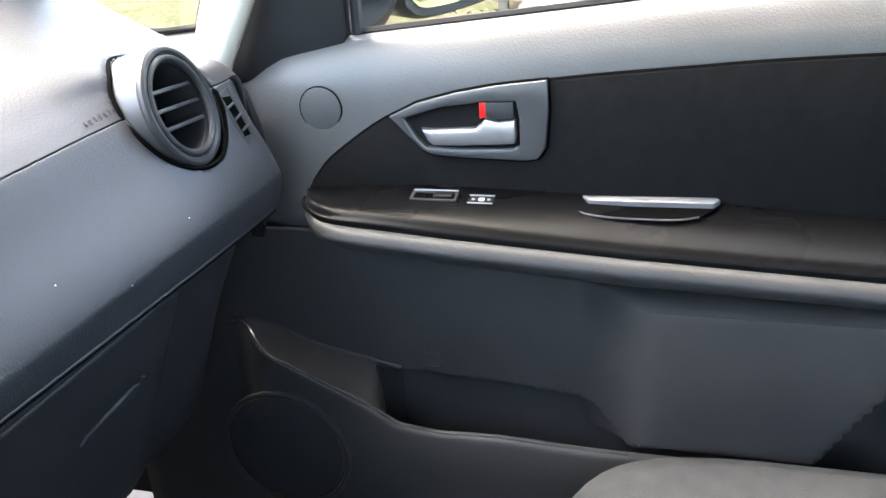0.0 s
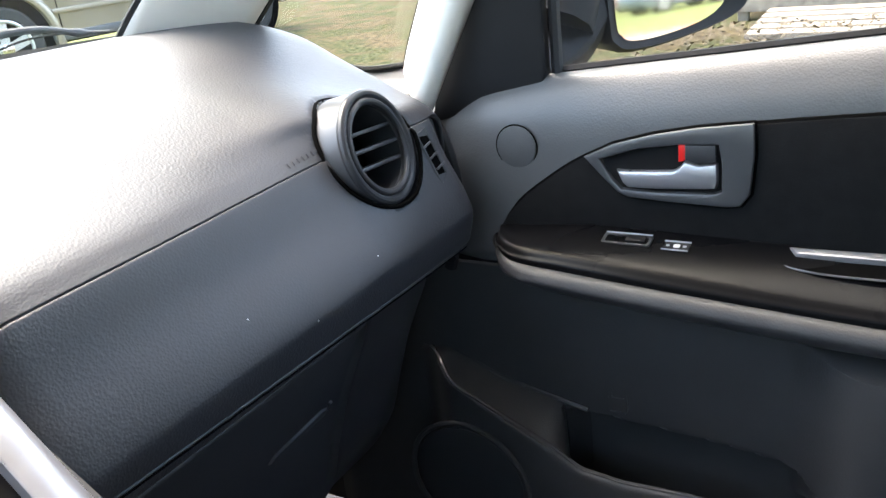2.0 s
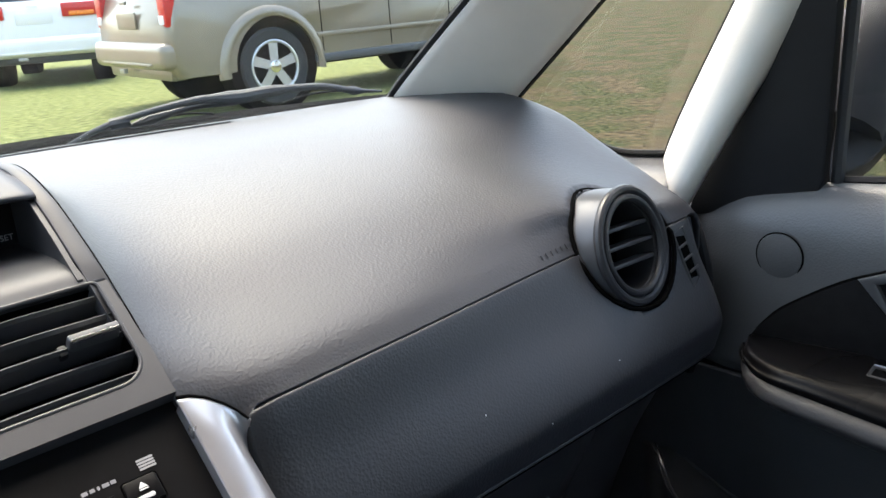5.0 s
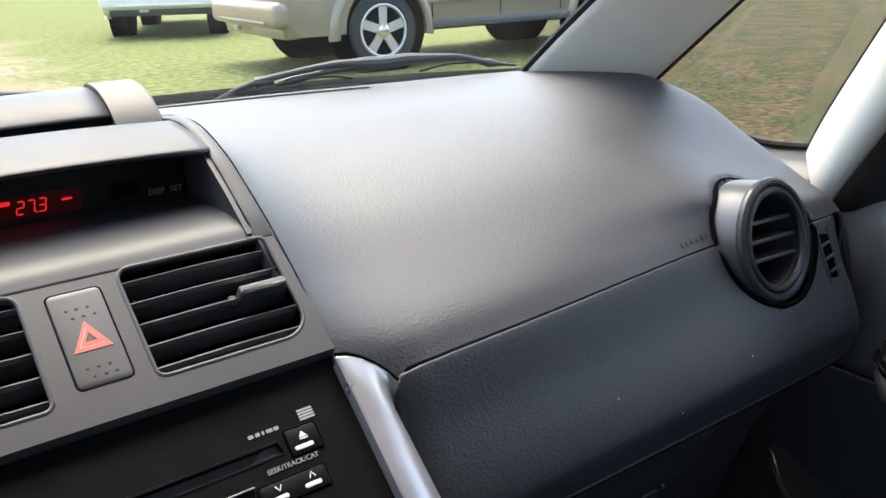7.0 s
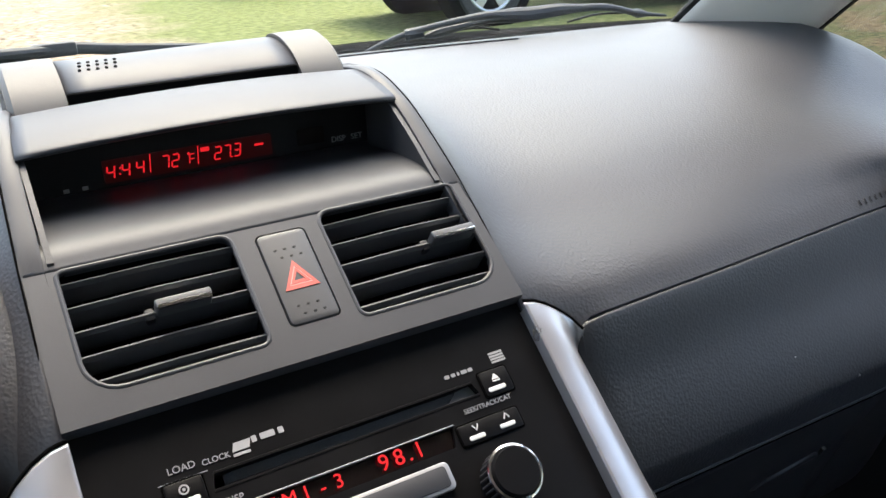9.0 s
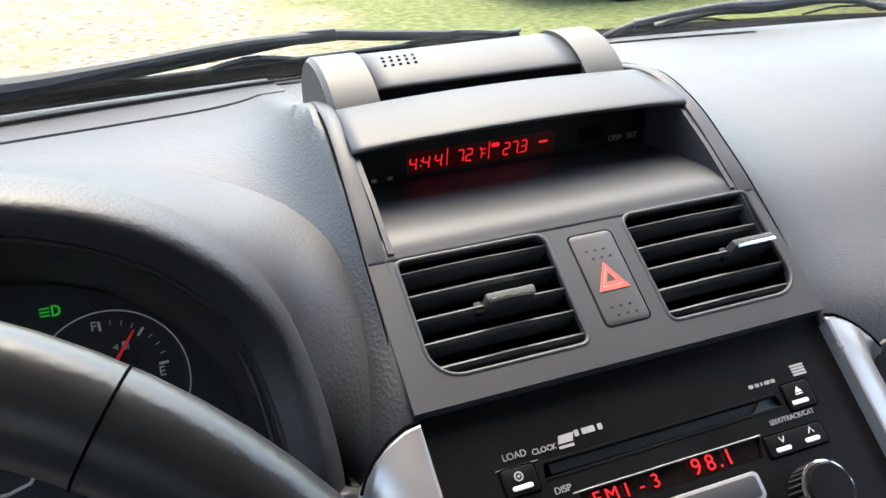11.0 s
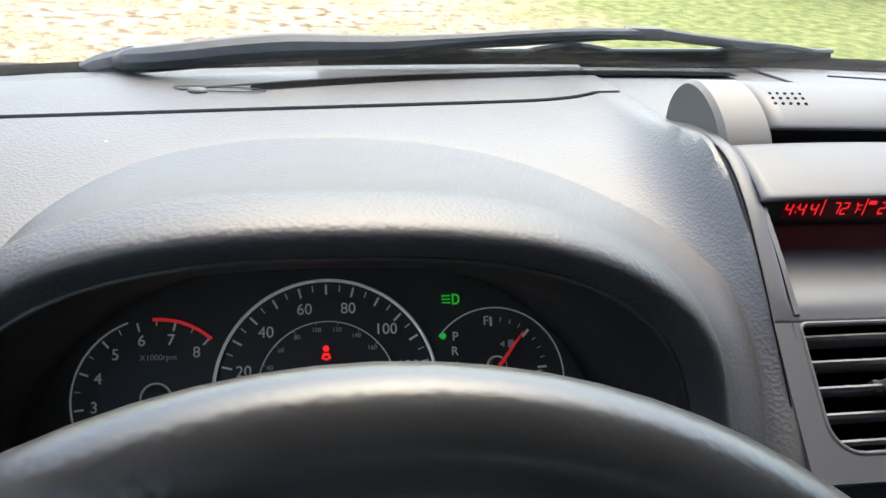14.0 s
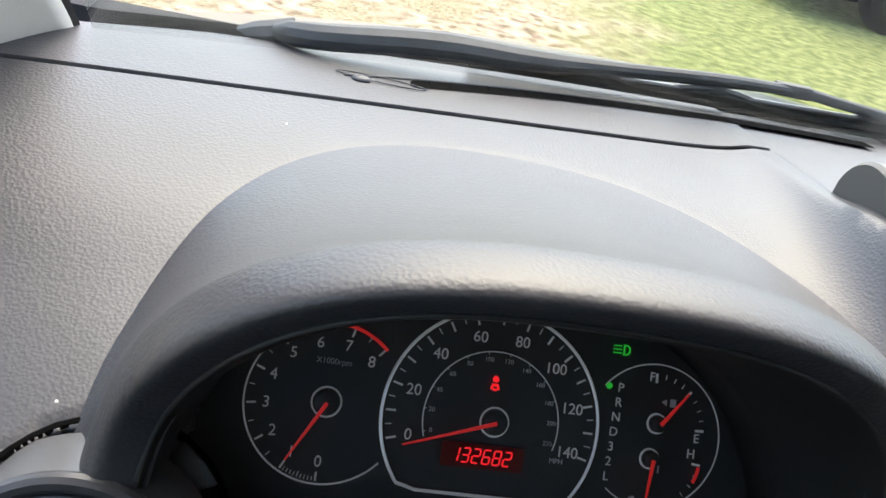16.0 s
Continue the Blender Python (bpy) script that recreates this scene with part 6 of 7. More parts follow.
# ---- outside mirror ----
mirror = thing("side_mirror", "black outside mirror reflecting the yard behind", "mirror")
MC = Vector((0.936, -0.250, 1.055))
mn = Vector((-0.56, -0.83, 0.03)).normalized()
MM = face_frame(MC, Vector((0.83, -0.56, 0)), (0.034, 0.0506, 1))
gl = [(-0.093, 0.060), (-0.092, -0.040), (-0.086, -0.058), (-0.070, -0.066), (-0.03, -0.066), (0.02, -0.060), (0.052, -0.049), (0.066, -0.032), (0.071, 0.0), (0.071, 0.050), (0.062, 0.066), (0.0, 0.072), (-0.08, 0.070)]
loop = [Vector((x, y, 0)) for x, y in gl]
smooth_gl = []
for i in range(len(loop)):
    a, b, c, d = (loop[(i + k) % len(loop)] for k in (-1, 0, 1, 2))
    for t in (0.0, 0.25, 0.5, 0.75):
        q = 0.5 * ((2 * b) + (c - a) * t + (2 * a - 5 * b + 4 * c - d) * t * t + (3 * b - a - 3 * c + d) * t ** 3)
        smooth_gl.append((q.x, q.y))
gl = smooth_gl
put_plate(gl, 0.002, MM, M_MIRROR, mirror, "mirror_glass", lift=0.000, label="silvered mirror glass")


def shell(w, i):
    x, y = gl[i]
    k = table(w, ((0, 1.0), (0.12, 1.12), (0.25, 1.17), (0.6, 1.12), (1.0, 0.75)))
    z = table(w, ((0, 0.0005), (0.12, 0.006), (0.25, -0.002), (0.6, -0.05), (1.0, -0.085)))
    wide = 0.024 * min(1.0, w / 0.12) * smooth(0.0, 0.06, x)
    return MM @ Vector((x * k + wide, y * k, z))


bm = grid(shell, [0, 0.06, 0.12, 0.18, 0.25, 0.4, 0.6, 0.8, 1.0], list(range(len(gl))), wrap=True)
bm.verts.ensure_lookup_table()
n = len(gl)
bm.faces.new([bm.verts[8 * n + i] for i in range(n)])
part("mirror_housing", bm, M_RUBBER, mirror, "black mirror housing", angle=50)
foot = [Vector((0.735, -0.125, 0.985)), Vector((0.77, -0.145, 0.985)), Vector((0.815, -0.150, 0.995)), Vector((0.86, -0.155, 1.03))]
part("mirror_foot", tube(spline(foot, 10), lambda t: lerp(0.030, 0.045, t), 12, flat=0.8), M_RUBBER, mirror)
part("mirror_arm", tube(spline([Vector((0.80, -0.150, 1.02)), Vector((0.84, -0.155, 1.08)), Vector((0.87, -0.165, 1.10))], 8), 0.046, 12), M_RUBBER, mirror)

# ---- seats ----
def seat(cx, name, label):
    s = thing("front_seat", label, "car seat", "front seats")

    def cush(v, u):
        k = table(v, ((0, 1.0), (0.35, 1.01), (0.55, 0.99), (0.7, 0.94), (0.82, 0.86), (1.0, 0.0)))
        z = table(v, ((0, 0.40), (0.35, 0.55), (0.55, 0.592), (0.7, 0.612), (0.82, 0.620), (1.0, 0.612)))
        x = 0.255 * math.copysign(abs(math.cos(u)) ** 0.5, math.cos(u)) * k
        y = 0.285 * math.copysign(abs(math.sin(u)) ** 0.5, math.sin(u)) * k
        bol = 0.022 * smooth(0.12, 0.23, abs(x))
        return Vector((cx + x, -0.675 + y, z + bol * (v > 0.5) * smooth(0.5, 0.7, v)))
    part("cushion", grid(cush, [0, 0.2, 0.35, 0.45, 0.55, 0.62, 0.7, 0.76, 0.82, 0.9, 0.999], span(0, 2 * math.pi, 56)[:-1], wrap=True), M_SEAT, s, "grey woven cloth cushion")

    def back(v, u):
        k = table(v, ((0, 0.9), (0.3, 1.0), (0.8, 0.92), (0.95, 0.7), (1.0, 0.2)))
        x = 0.235 * math.copysign(abs(math.cos(u)) ** 0.5, math.cos(u)) * k
        y = 0.065 * math.copysign(abs(math.sin(u)) ** 0.6, math.sin(u))
        z = lerp(0.60, 1.18, v)
        return Vector((cx + x, -1.00 - 0.16 * v + y, z))
    part("backrest", grid(back, [0, 0.1, 0.3, 0.5, 0.7, 0.85, 0.95, 1.0], span(0, 2 * math.pi, 40)[:-1], wrap=True), M_SEAT, s)
    bm = box(0.25, 0.09, 0.17, 0.035, (cx, -1.19, 1.30), 3)
    part("headrest", bm, M_SEAT, s)
    part("seat_base", box(0.42, 0.46, 0.12, 0.02, (cx, -0.68, 0.40)), M_BLACK, s)
    # bright metallic thread marks on the cushion's front corner
    return s


seat(0.335, "p", "grey cloth front passenger seat with side bolsters")
seat(-0.345, "d", "grey cloth driver seat with side bolsters")


# ---- outside on the car: cowl, wipers, bonnet ----
def cowl_fn(s, v):
    x = s * 0.66
    y0 = screen_y(x)
    return Vector((x, y0 + lerp(0.02, 0.17, v), table(v, ((0, 1.034), (0.2, 1.016), (0.7, 0.998), (1.0, 0.990))) - 0.03 * s * s))


cowl = thing("cowl_panel", "black ribbed cowl panel below the windscreen", "cowl")
part("panel", grid(cowl_fn, span(-1, 1, 40), [0, 0.1, 0.2, 0.45, 0.7, 0.85, 1.0]), M_RUBBER, cowl, thick=0.004)
part("cowl_seal", tube([cowl_fn(s, 0.12) + Vector((0, 0, 0.004)) for s in span(-1, 1, 40)], 0.005, 6), M_RUBBER, cowl)
part("front_seal", tube([cowl_fn(s, 1.0) + Vector((0, 0, 0.002)) for s in span(-1, 1, 40)], 0.008, 8), M_RUBBER, cowl)


def bonnet_fn(s, v):
    x = s * 0.72
    y0 = screen_y(0.66 * s) + 0.18
    return Vector((x, lerp(y0, 1.62 - 0.12 * s * s, v), 0.988 - 0.035 * s * s - 0.30 * v ** 1.6))


bonnet = tagged(part("bonnet", grid(bonnet_fn, span(-1, 1, 24), span(0, 1, 14)), M_PAINT, thick=0.01), "dark blue grey car bonnet", "bonnet")


def wiper(arm, foot, tip, flat, label, stout):
    """An arm along its points, then a jointed blade from foot to tip."""
    w = thing("windscreen_wiper", label, "wiper", "windscreen wipers")
    off = Vector((0, 0.001, -0.002))
    A = [Vector(p) + off for p in arm]
    F, T = Vector(foot) + off, Vector(tip) + off
    part("arm", tube(spline(A, 40), lambda t: table(t, stout), 10, flat=flat), M_WIPER, w)
    part("pivot_cap", tube([A[0] + Vector((-0.03, 0.004, -0.012)), A[0] + Vector((-0.01, 0.0, -0.004)), A[0] + Vector((0.02, 0, 0.002))], lambda t: lerp(0.006, 0.012, t), 8), M_WIPER, w)
    part("blade", tube(spline([F, F.lerp(T, 0.5) + Vector((0, -0.002, 0.001)), T], 20), 0.0034, 6, flat=1.6), M_RUBBER, w)
    part("blade_spine", tube(spline([F + Vector((0, -0.004, 0.007)), F.lerp(T, 0.5) + Vector((0, -0.006, 0.008)), T + Vector((0, -0.004, 0.007))], 20), 0.0022, 6), M_SATIN2, w)
    up = Vector((0, -0.55, 0.83))
    hub = A[-1]
    L, R = F.lerp(T, 0.16), F.lerp(T, 0.84)
    part("bridge", tube(spline([L + up * 0.014, L.lerp(hub, 0.6) + up * 0.006, hub, R.lerp(hub, 0.6) + up * 0.006, R + up * 0.014], 24), 0.0034, 8, flat=1.5), M_WIPER, w)
    for t, half in ((0.16, 0.13), (0.84, 0.13), (0.44, 0.10)):
        c = F.lerp(T, t)
        d = (T - F) * half
        part("claw", tube(spline([c - d + up * 0.006, c + up * 0.016, c + d + up * 0.006], 10), 0.0025, 6, flat=1.3), M_WIPER, w)
        part("claw_joint", box(0.018, 0.007, 0.009, 0.002, tuple(c + up * 0.015)), M_WIPER, w)
    part("arm_joint", box(0.036, 0.010, 0.012, 0.003, tuple(hub)), M_WIPER, w)
    return w


wiper([(-0.50, 0.345, 1.060), (-0.458, 0.318, 1.071), (-0.371, 0.324, 1.080), (-0.283, 0.334, 1.081), (-0.215, 0.336, 1.087), (-0.12, 0.342, 1.094), (-0.046, 0.360, 1.092)], (-0.335, 0.356, 1.064), (0.19, 0.430, 1.058), 1.0, "black windscreen wiper parked along the cowl", ((0, 0.004), (0.08, 0.0100), (0.35, 0.0115), (0.52, 0.0090), (0.68, 0.0056), (1, 0.0046)))


def short_wiper():
    """The passenger's wiper: a curved arm that swells over the blade's bridge, thin claws below it."""
    w = thing("windscreen_wiper", "black passenger side windscreen wiper parked low", "wiper", "windscreen wipers")
    arm = [(0.262, 0.400, 1.046), (0.287, 0.382, 1.060), (0.318, 0.365, 1.070), (0.378, 0.338, 1.080), (0.425, 0.330, 1.0775), (0.465, 0.316, 1.0800), (0.514, 0.302, 1.0785), (0.556, 0.298, 1.0685), (0.588, 0.286, 1.0640)]
    part("arm", tube(spline(arm, 48), lambda t: table(t, ((0, 0.0030), (0.3, 0.0034), (0.42, 0.0046), (0.47, 0.0078), (0.60, 0.0070), (0.68, 0.0042), (0.85, 0.0036), (0.88, 0.0058), (0.91, 0.0026), (1, 0.0014))), 10), M_WIPER, w)
    part("bridge", tube(spline([(0.318, 0.372, 1.060), (0.348, 0.366, 1.0655), (0.385, 0.350, 1.0725), (0.425, 0.336, 1.0725)], 16), lambda t: table(t, ((0, 0.0022), (0.25, 0.0058), (0.5, 0.0034), (1, 0.004))), 8), M_WIPER, w)
    part("claw", tube(spline([(0.350, 0.368, 1.0640), (0.38, 0.358, 1.0650), (0.405, 0.352, 1.0612)], 10), 0.0013, 6), M_RUBBER, w)
    part("claw", tube(spline([(0.478, 0.326, 1.0640), (0.510, 0.316, 1.0700), (0.545, 0.302, 1.0700)], 10), 0.0013, 6), M_RUBBER, w)
    part("arm_joint", tube([(0.300, 0.376, 1.064), (0.318, 0.368, 1.0665)], 0.0062, 8), M_WIPER, w)


short_wiper()


# ---- parked vehicles ----
def road_wheel(parent, c, r, w, spokes, axis_turn):
    base = Matrix.Translation(c) @ axis_turn

    def tyre(a, b):
        rr = r * (0.80 + 0.20 * abs(math.cos(b)) ** 0.45 * (1 if math.cos(b) > 0 else -0.9))
        return base @ Vector((rr * math.cos(a), w / 2 * math.sin(b), rr * math.sin(a)))
    ty = part("tyre", grid(tyre, span(0, 2 * math.pi, 36), span(0, 2 * math.pi, 14)[:-1], wrap=True), M_TYRE, parent)
    ty.name = "wheel"
    rim_r = r * 0.64
    bm = prism(disc(rim_r, 32), 0.02, 0.0)
    bm.transform(base @ Matrix(((1, 0, 0, 0), (0, 0, -1, -w * 0.18), (0, 1, 0, 0), (0, 0, 0, 1))))
    part("brake_shadow", bm, M_VOID, ty)
    part("rim_ring", tube([base @ Vector((rim_r * math.cos(a), -w * 0.42, rim_r * math.sin(a))) for a in span(0, 2 * math.pi, 40)[:-1]], 0.018, 8, closed=True), M_SILVER, ty)
    for k in range(spokes):
        a = 2 * math.pi * k / spokes + 0.3
        d, p = Vector((math.cos(a), 0, math.sin(a))), Vector((-math.sin(a), 0, math.cos(a)))
        o = [d * rim_r * 0.12 + p * 0.045, d * rim_r * 0.98 + p * 0.052, d * rim_r * 0.98 - p * 0.052, d * rim_r * 0.12 - p * 0.045]
        bm = bmesh.new()
        f = [bm.verts.new(q + Vector((0, -w * 0.42, 0))) for q in o]
        g2 = [bm.verts.new(q + Vector((0, -w * 0.25, 0))) for q in o]
        bm.faces.new(f)
        bm.faces.new(g2[::-1])
        for i in range(4):
            bm.faces.new((f[i], f[(i + 1) % 4], g2[(i + 1) % 4], g2[i]))
        bm.transform(base)
        part("rim_spoke", bm, M_SILVER, ty)
    bm = prism(disc(rim_r * 0.24, 20), 0.03, 0.006)
    bm.transform(base @ Matrix(((1, 0, 0, 0), (0, 0, -1, -w * 0.38), (0, 1, 0, 0), (0, 0, 0, 1))))
    part("hub_cap", bm, M_CHROME, ty)


def parked_car(label, length, width, rear_over, base, wheel_r, clear, belt, height, paint, m, tail_x=0.0, kind="suv", spokes=5):
    """A car that heads along +x from its tail at x = 0; its right flank faces -y."""
    car = thing("parked_car", label, "car", "parked vehicles")
    hw = width / 2
    if kind == "suv":
        lower = [(0, clear + 0.18), (0.03, clear + 0.10), (0.10, clear), (length - 0.15, clear), (length - 0.02, clear + 0.12), (length, clear + 0.32), (length - 0.05, 0.88), (length - 0.25, 1.02), (length - 1.20, belt + 0.02), (0.12, belt + 0.02), (0.02, belt - 0.25), (0.0, belt - 0.42)]
        cab = [(0.10, belt), (0.30, height - 0.10), (0.55, height), (length - 2.35, height), (length - 1.75, height - 0.05), (length - 1.15, belt)]
    else:
        lower = [(0, clear + 0.22), (0.04, clear + 0.08), (0.14, clear), (length - 0.15, clear), (length - 0.02, clear + 0.12), (length, clear + 0.28), (length - 0.06, 0.72), (length - 0.35, 0.80), (length - 1.25, belt), (0.65, belt + 0.04), (0.08, belt + 0.03), (0.0, belt - 0.10)]
        cab = [(0.55, belt), (1.15, height - 0.04), (1.6, height), (length - 2.1, height), (length - 1.25, belt)]
    arches = [(rear_over, wheel_r), (rear_over + base, wheel_r)]
    # body side outline with wheel arches cut from its lower edge
    pts = []
    for i, (x, z) in enumerate(lower):
        pts.append((x, z))
        if i == 2:
            for ax, r in arches:
                R = r * 1.27
                a0 = math.asin(max(-1, min(1, (clear - r) / R)))
                for k in range(13):
                    a = lerp(math.pi - a0, a0, k / 12)
                    pts.append((ax + R * math.cos(a), r + R * math.sin(a)))
    P = lambda x, y, z: m @ Vector((x, y, z))
    bm = bmesh.new()
    rows = []
    # cross-car sections: tumblehome at the flanks
    secs = [(side * hw * f, k) for side, order in ((-1, 1), (1, -1)) for f, k in ((1.0, 0.955), (0.988, 0.975), (0.955, 0.991), (0.88, 1.0))[::order]]
    outline = pts
    cxm, czm = length / 2, 0.7
    for y, k in secs:
        rows.append([bm.verts.new(P(cxm + (x - cxm) * k, y, czm + (z - czm) * k)) for x, z in outline])
    n = len(outline)
    for r0, r1 in zip(rows, rows[1:]):
        for i in range(n):
            bm.faces.new((r0[i], r0[(i + 1) % n], r1[(i + 1) % n], r1[i]))
    bmesh.ops.triangle_fill(bm, use_beauty=True, edges=[e for e in bm.edges if all(v in set(rows[0]) for v in e.verts)])
    bmesh.ops.triangle_fill(bm, use_beauty=True, edges=[e for e in bm.edges if all(v in set(rows[-1]) for v in e.verts)])
    part("body", bm, paint, car, angle=55)

    def cabin(side, k):
        return [P(x + 0.0, side * (hw * 0.97 - k * (z - belt) / (height - belt)), z) for x, z in cab]
    bm = bmesh.new()
    A = [bm.verts.new(p) for p in cabin(-1, 0.16)]
    B = [bm.verts.new(p) for p in cabin(1, 0.16)]
    for i in range(len(cab) - 1):
        bm.faces.new((A[i], A[i + 1], B[i + 1], B[i]))
    bm.faces.new(A)
    bm.faces.new(B[::-1])
    part("cabin", bm, paint, car, angle=28)
    # side windows, windscreen, rear window
    x0, x1 = cab[0][0] + 0.35, cab[-1][0] - 0.22
    cuts = span(x0, x1, 3)
    for side in (-1, 1):
        for a, b in zip(cuts, cuts[1:]):
            bm = bmesh.new()
            za, zb = belt + 0.05, height - 0.13
            def on(x, z):
                lim_lo = table(z, tuple((zz, xx) for xx, zz in cab[:3]))
                lim_hi = table(z, tuple((zz, xx) for xx, zz in cab[::-1][:3]))
                x = min(max(x, lim_lo + 0.10), lim_hi - 0.08)
                return P(x, side * (hw * 0.97 - 0.16 * (z - belt) / (height - belt) + 0.006), z)
            f = [bm.verts.new(on(x, z)) for x, z in ((a + 0.04, za), (b - 0.04, za), (b - 0.04, zb), (a + 0.04, zb))]
            bm.faces.new(f)
            part("side_window", bm, M_CARGLASS, car, thick=0.004)
    bm = bmesh.new()
    (xa, za), (xb, zb) = cab[0], cab[1]
    f = [bm.verts.new(P(lerp(xa, xb, t) - 0.012, y, lerp(za, zb, t))) for t, y in ((0.1, -hw * 0.8), (0.1, hw * 0.8), (0.9, hw * 0.72), (0.9, -hw * 0.72))]
    bm.faces.new(f)
    part("rear_window", bm, M_CARGLASS, car, thick=0.004)
    bm = bmesh.new()
    (xa, za), (xb, zb) = cab[-1], cab[-2]
    f = [bm.verts.new(P(lerp(xa, xb, t) + 0.012, y, lerp(za, zb, t) + 0.008)) for t, y in ((0.08, -hw * 0.85), (0.08, hw * 0.85), (0.92, hw * 0.72), (0.92, -hw * 0.72))]
    bm.faces.new(f)
    part("windscreen", bm, M_CARGLASS, car, thick=0.004)
    # lamps, bumper, plate area, door joints, rocker
    zt = belt - 0.10 if kind == "suv" else belt - 0.06
    for side in (-1, 1):
        lw = 0.17 if kind == "suv" else 0.50
        b = box(0.13, lw, 0.34 if kind == "suv" else 0.20, 0.02, (0.085 if kind == "suv" else 0.02, side * (hw - lw / 2 - 0.02), zt - 0.06))
        b.transform(m)
        tl = part("tail_lamp", b, M_TAIL, car, "red tail lamp")
        b = box(0.135, 0.12 if kind == "suv" else 0.36, 0.09 if kind == "suv" else 0.06, 0.01, (0.080 if kind == "suv" else 0.012, side * (hw - 0.12 if kind == "suv" else hw - 0.24), zt - 0.16 if kind == "suv" else zt - 0.115))
        b.transform(m)
        part("reverse_lamp", b, M_AMBER if kind != "suv" else M_WHITE, tl)
        b = box(0.10, 0.20, 0.14, 0.02, (length - 0.06, side * (hw - 0.18), 0.74 if kind == "suv" else 0.64))
        b.transform(m)
        part("head_lamp", b, M_WHITE, car)
    b = box(0.30, width * 0.985, 0.27, 0.09, (0.07, 0, clear + 0.23), 4)
    b.transform(m)
    bumper = part("bumper", b, paint, car, angle=60)
    b = box(0.10, width * 0.70, 0.03, 0.012, (-0.045, 0, clear + 0.15), 2)
    b.transform(m)
    part("bumper_crease", b, paint, bumper)
    b = box(0.20, width * 0.86, 0.14, 0.04, (0.14, 0, clear + 0.05), 2)
    b.transform(m)
    part("rear_valance", b, M_DARK if kind != "suv" else paint, bumper)
    b = box(0.05, 0.14, 0.05, 0.012, (-0.03, 0.25, clear + 0.06), 2)
    b.transform(m)
    part("tow_hitch", b, M_SATIN, bumper)
    b = box(0.03, 0.16, 0.035, 0.01, (-0.012, 0, zt + 0.02), 2)
    b.transform(m)
    part("tailgate_handle", b, paint, car)
    for side in (-1, 1):
        b = box(0.012, 0.13, 0.06, 0.004, (-0.072, side * (hw - 0.16), clear + 0.21))
        b.transform(m)
        part("reflector", b, M_TAIL, car)
    b = box(0.02, 0.52, 0.17, 0.01, (-0.003, 0, zt - 0.16))
    b.transform(m)
    part("plate_recess", b, paint, car)
    for xd in (rear_over + 0.62, rear_over + 1.55, rear_over + 2.45):
        for side in (-1, 1):
            b = box(0.012, 0.006, belt - clear - 0.14, 0.0, (xd, side * (hw + 0.0005), (belt + clear) / 2 + 0.05))
            b.transform(m)
            part("door_joint", b, M_VOID, car)
    for side in (-1, 1):
        b = box(base - 2.6 * wheel_r, 0.03, 0.05, 0.012, (rear_over + base / 2, side * (hw + 0.008), 0.70 if kind == "suv" else 0.55))
        b.transform(m)
        part("side_moulding", b, paint, car)
        b = box(base - 2.4 * wheel_r, 0.06, 0.09, 0.02, (rear_over + base / 2, side * (hw - 0.01), clear + 0.05))
        b.transform(m)
        part("rocker", b, M_SATIN2 if kind == "suv" else M_DARK, car)
    b = box(length - 0.5, width * 0.8, 0.10, 0.0, (length / 2, 0, clear + 0.02))
    b.transform(m)
    part("underbody", b, M_VOID, car)
    # wheel arch lips and wheels
    for ax in (rear_over, rear_over + base):
        for side in (-1, 1):
            def flare(a, w, ax=ax, side=side):
                r = wheel_r * table(w, ((0, 1.22), (0.15, 1.25), (0.4, 1.33), (0.7, 1.43), (1, 1.54)))
                o = table(w, ((0, -0.10), (0.15, 0.034), (0.4, 0.044), (0.7, 0.028), (1, -0.016)))
                return P(ax + r * math.cos(a), side * (hw + o), wheel_r + r * math.sin(a))
            part("arch_flare", grid(flare, span(-0.12, math.pi + 0.12, 24), [0, 0.15, 0.25, 0.4, 0.55, 0.7, 0.85, 1]), paint, car, angle=60)
            b = prism(disc(wheel_r * 1.24, 28), 0.28)
            b.transform(m @ Matrix(((1, 0, 0, ax), (0, 0, 1, side * (hw - 0.15) - 0.14), (0, 1, 0, wheel_r + 0.02), (0, 0, 0, 1))))
            part("arch_well", b, M_VOID, car)
            turn = m.to_3x3().to_4x4() @ (Matrix.Identity(4) if side < 0 else Matrix.Rotation(math.pi, 4, "Z"))
            road_wheel(car, P(ax, side * (hw - 0.10), wheel_r), wheel_r, 0.235, spokes, turn)
    b = tube([P(0.10, -hw * 0.55, clear + 0.02), P(0.4, -hw * 0.55, clear - 0.01), P(0.9, -hw * 0.5, clear)], 0.03, 8)
    part("exhaust", b, M_SATIN, car)
    return car


suv_m = Matrix.Translation((4.96, 7.43, 0)) @ Matrix.Rotation(radians(-4.0), 4, "Z") @ Matrix.Translation((-1.13, 0.90, 0))
parked_car("tan metallic estate car parked on the grass", 5.3, 2.0, 1.13, 3.2, 0.42, 0.40, 1.24, 1.92, M_TAN, suv_m)
white_m = Matrix.Translation((4.6, 13.2, 0)) @ Matrix.Rotation(radians(62), 4, "Z")
parked_car("white saloon car with red tail lamps, tail this way", 4.6, 1.85, 0.95, 2.65, 0.36, 0.38, 1.24, 1.74, M_WHITEPAINT, white_m, kind="saloon")
parked_car("grey blue car parked beyond the gravel drive", 4.5, 1.8, 0.9, 2.65, 0.34, 0.22, 1.0, 1.58, M_BLUEPAINT, Matrix.Translation((6.6, -36, 0)) @ Matrix.Rotation(radians(150), 4, "Z"), kind="suv")
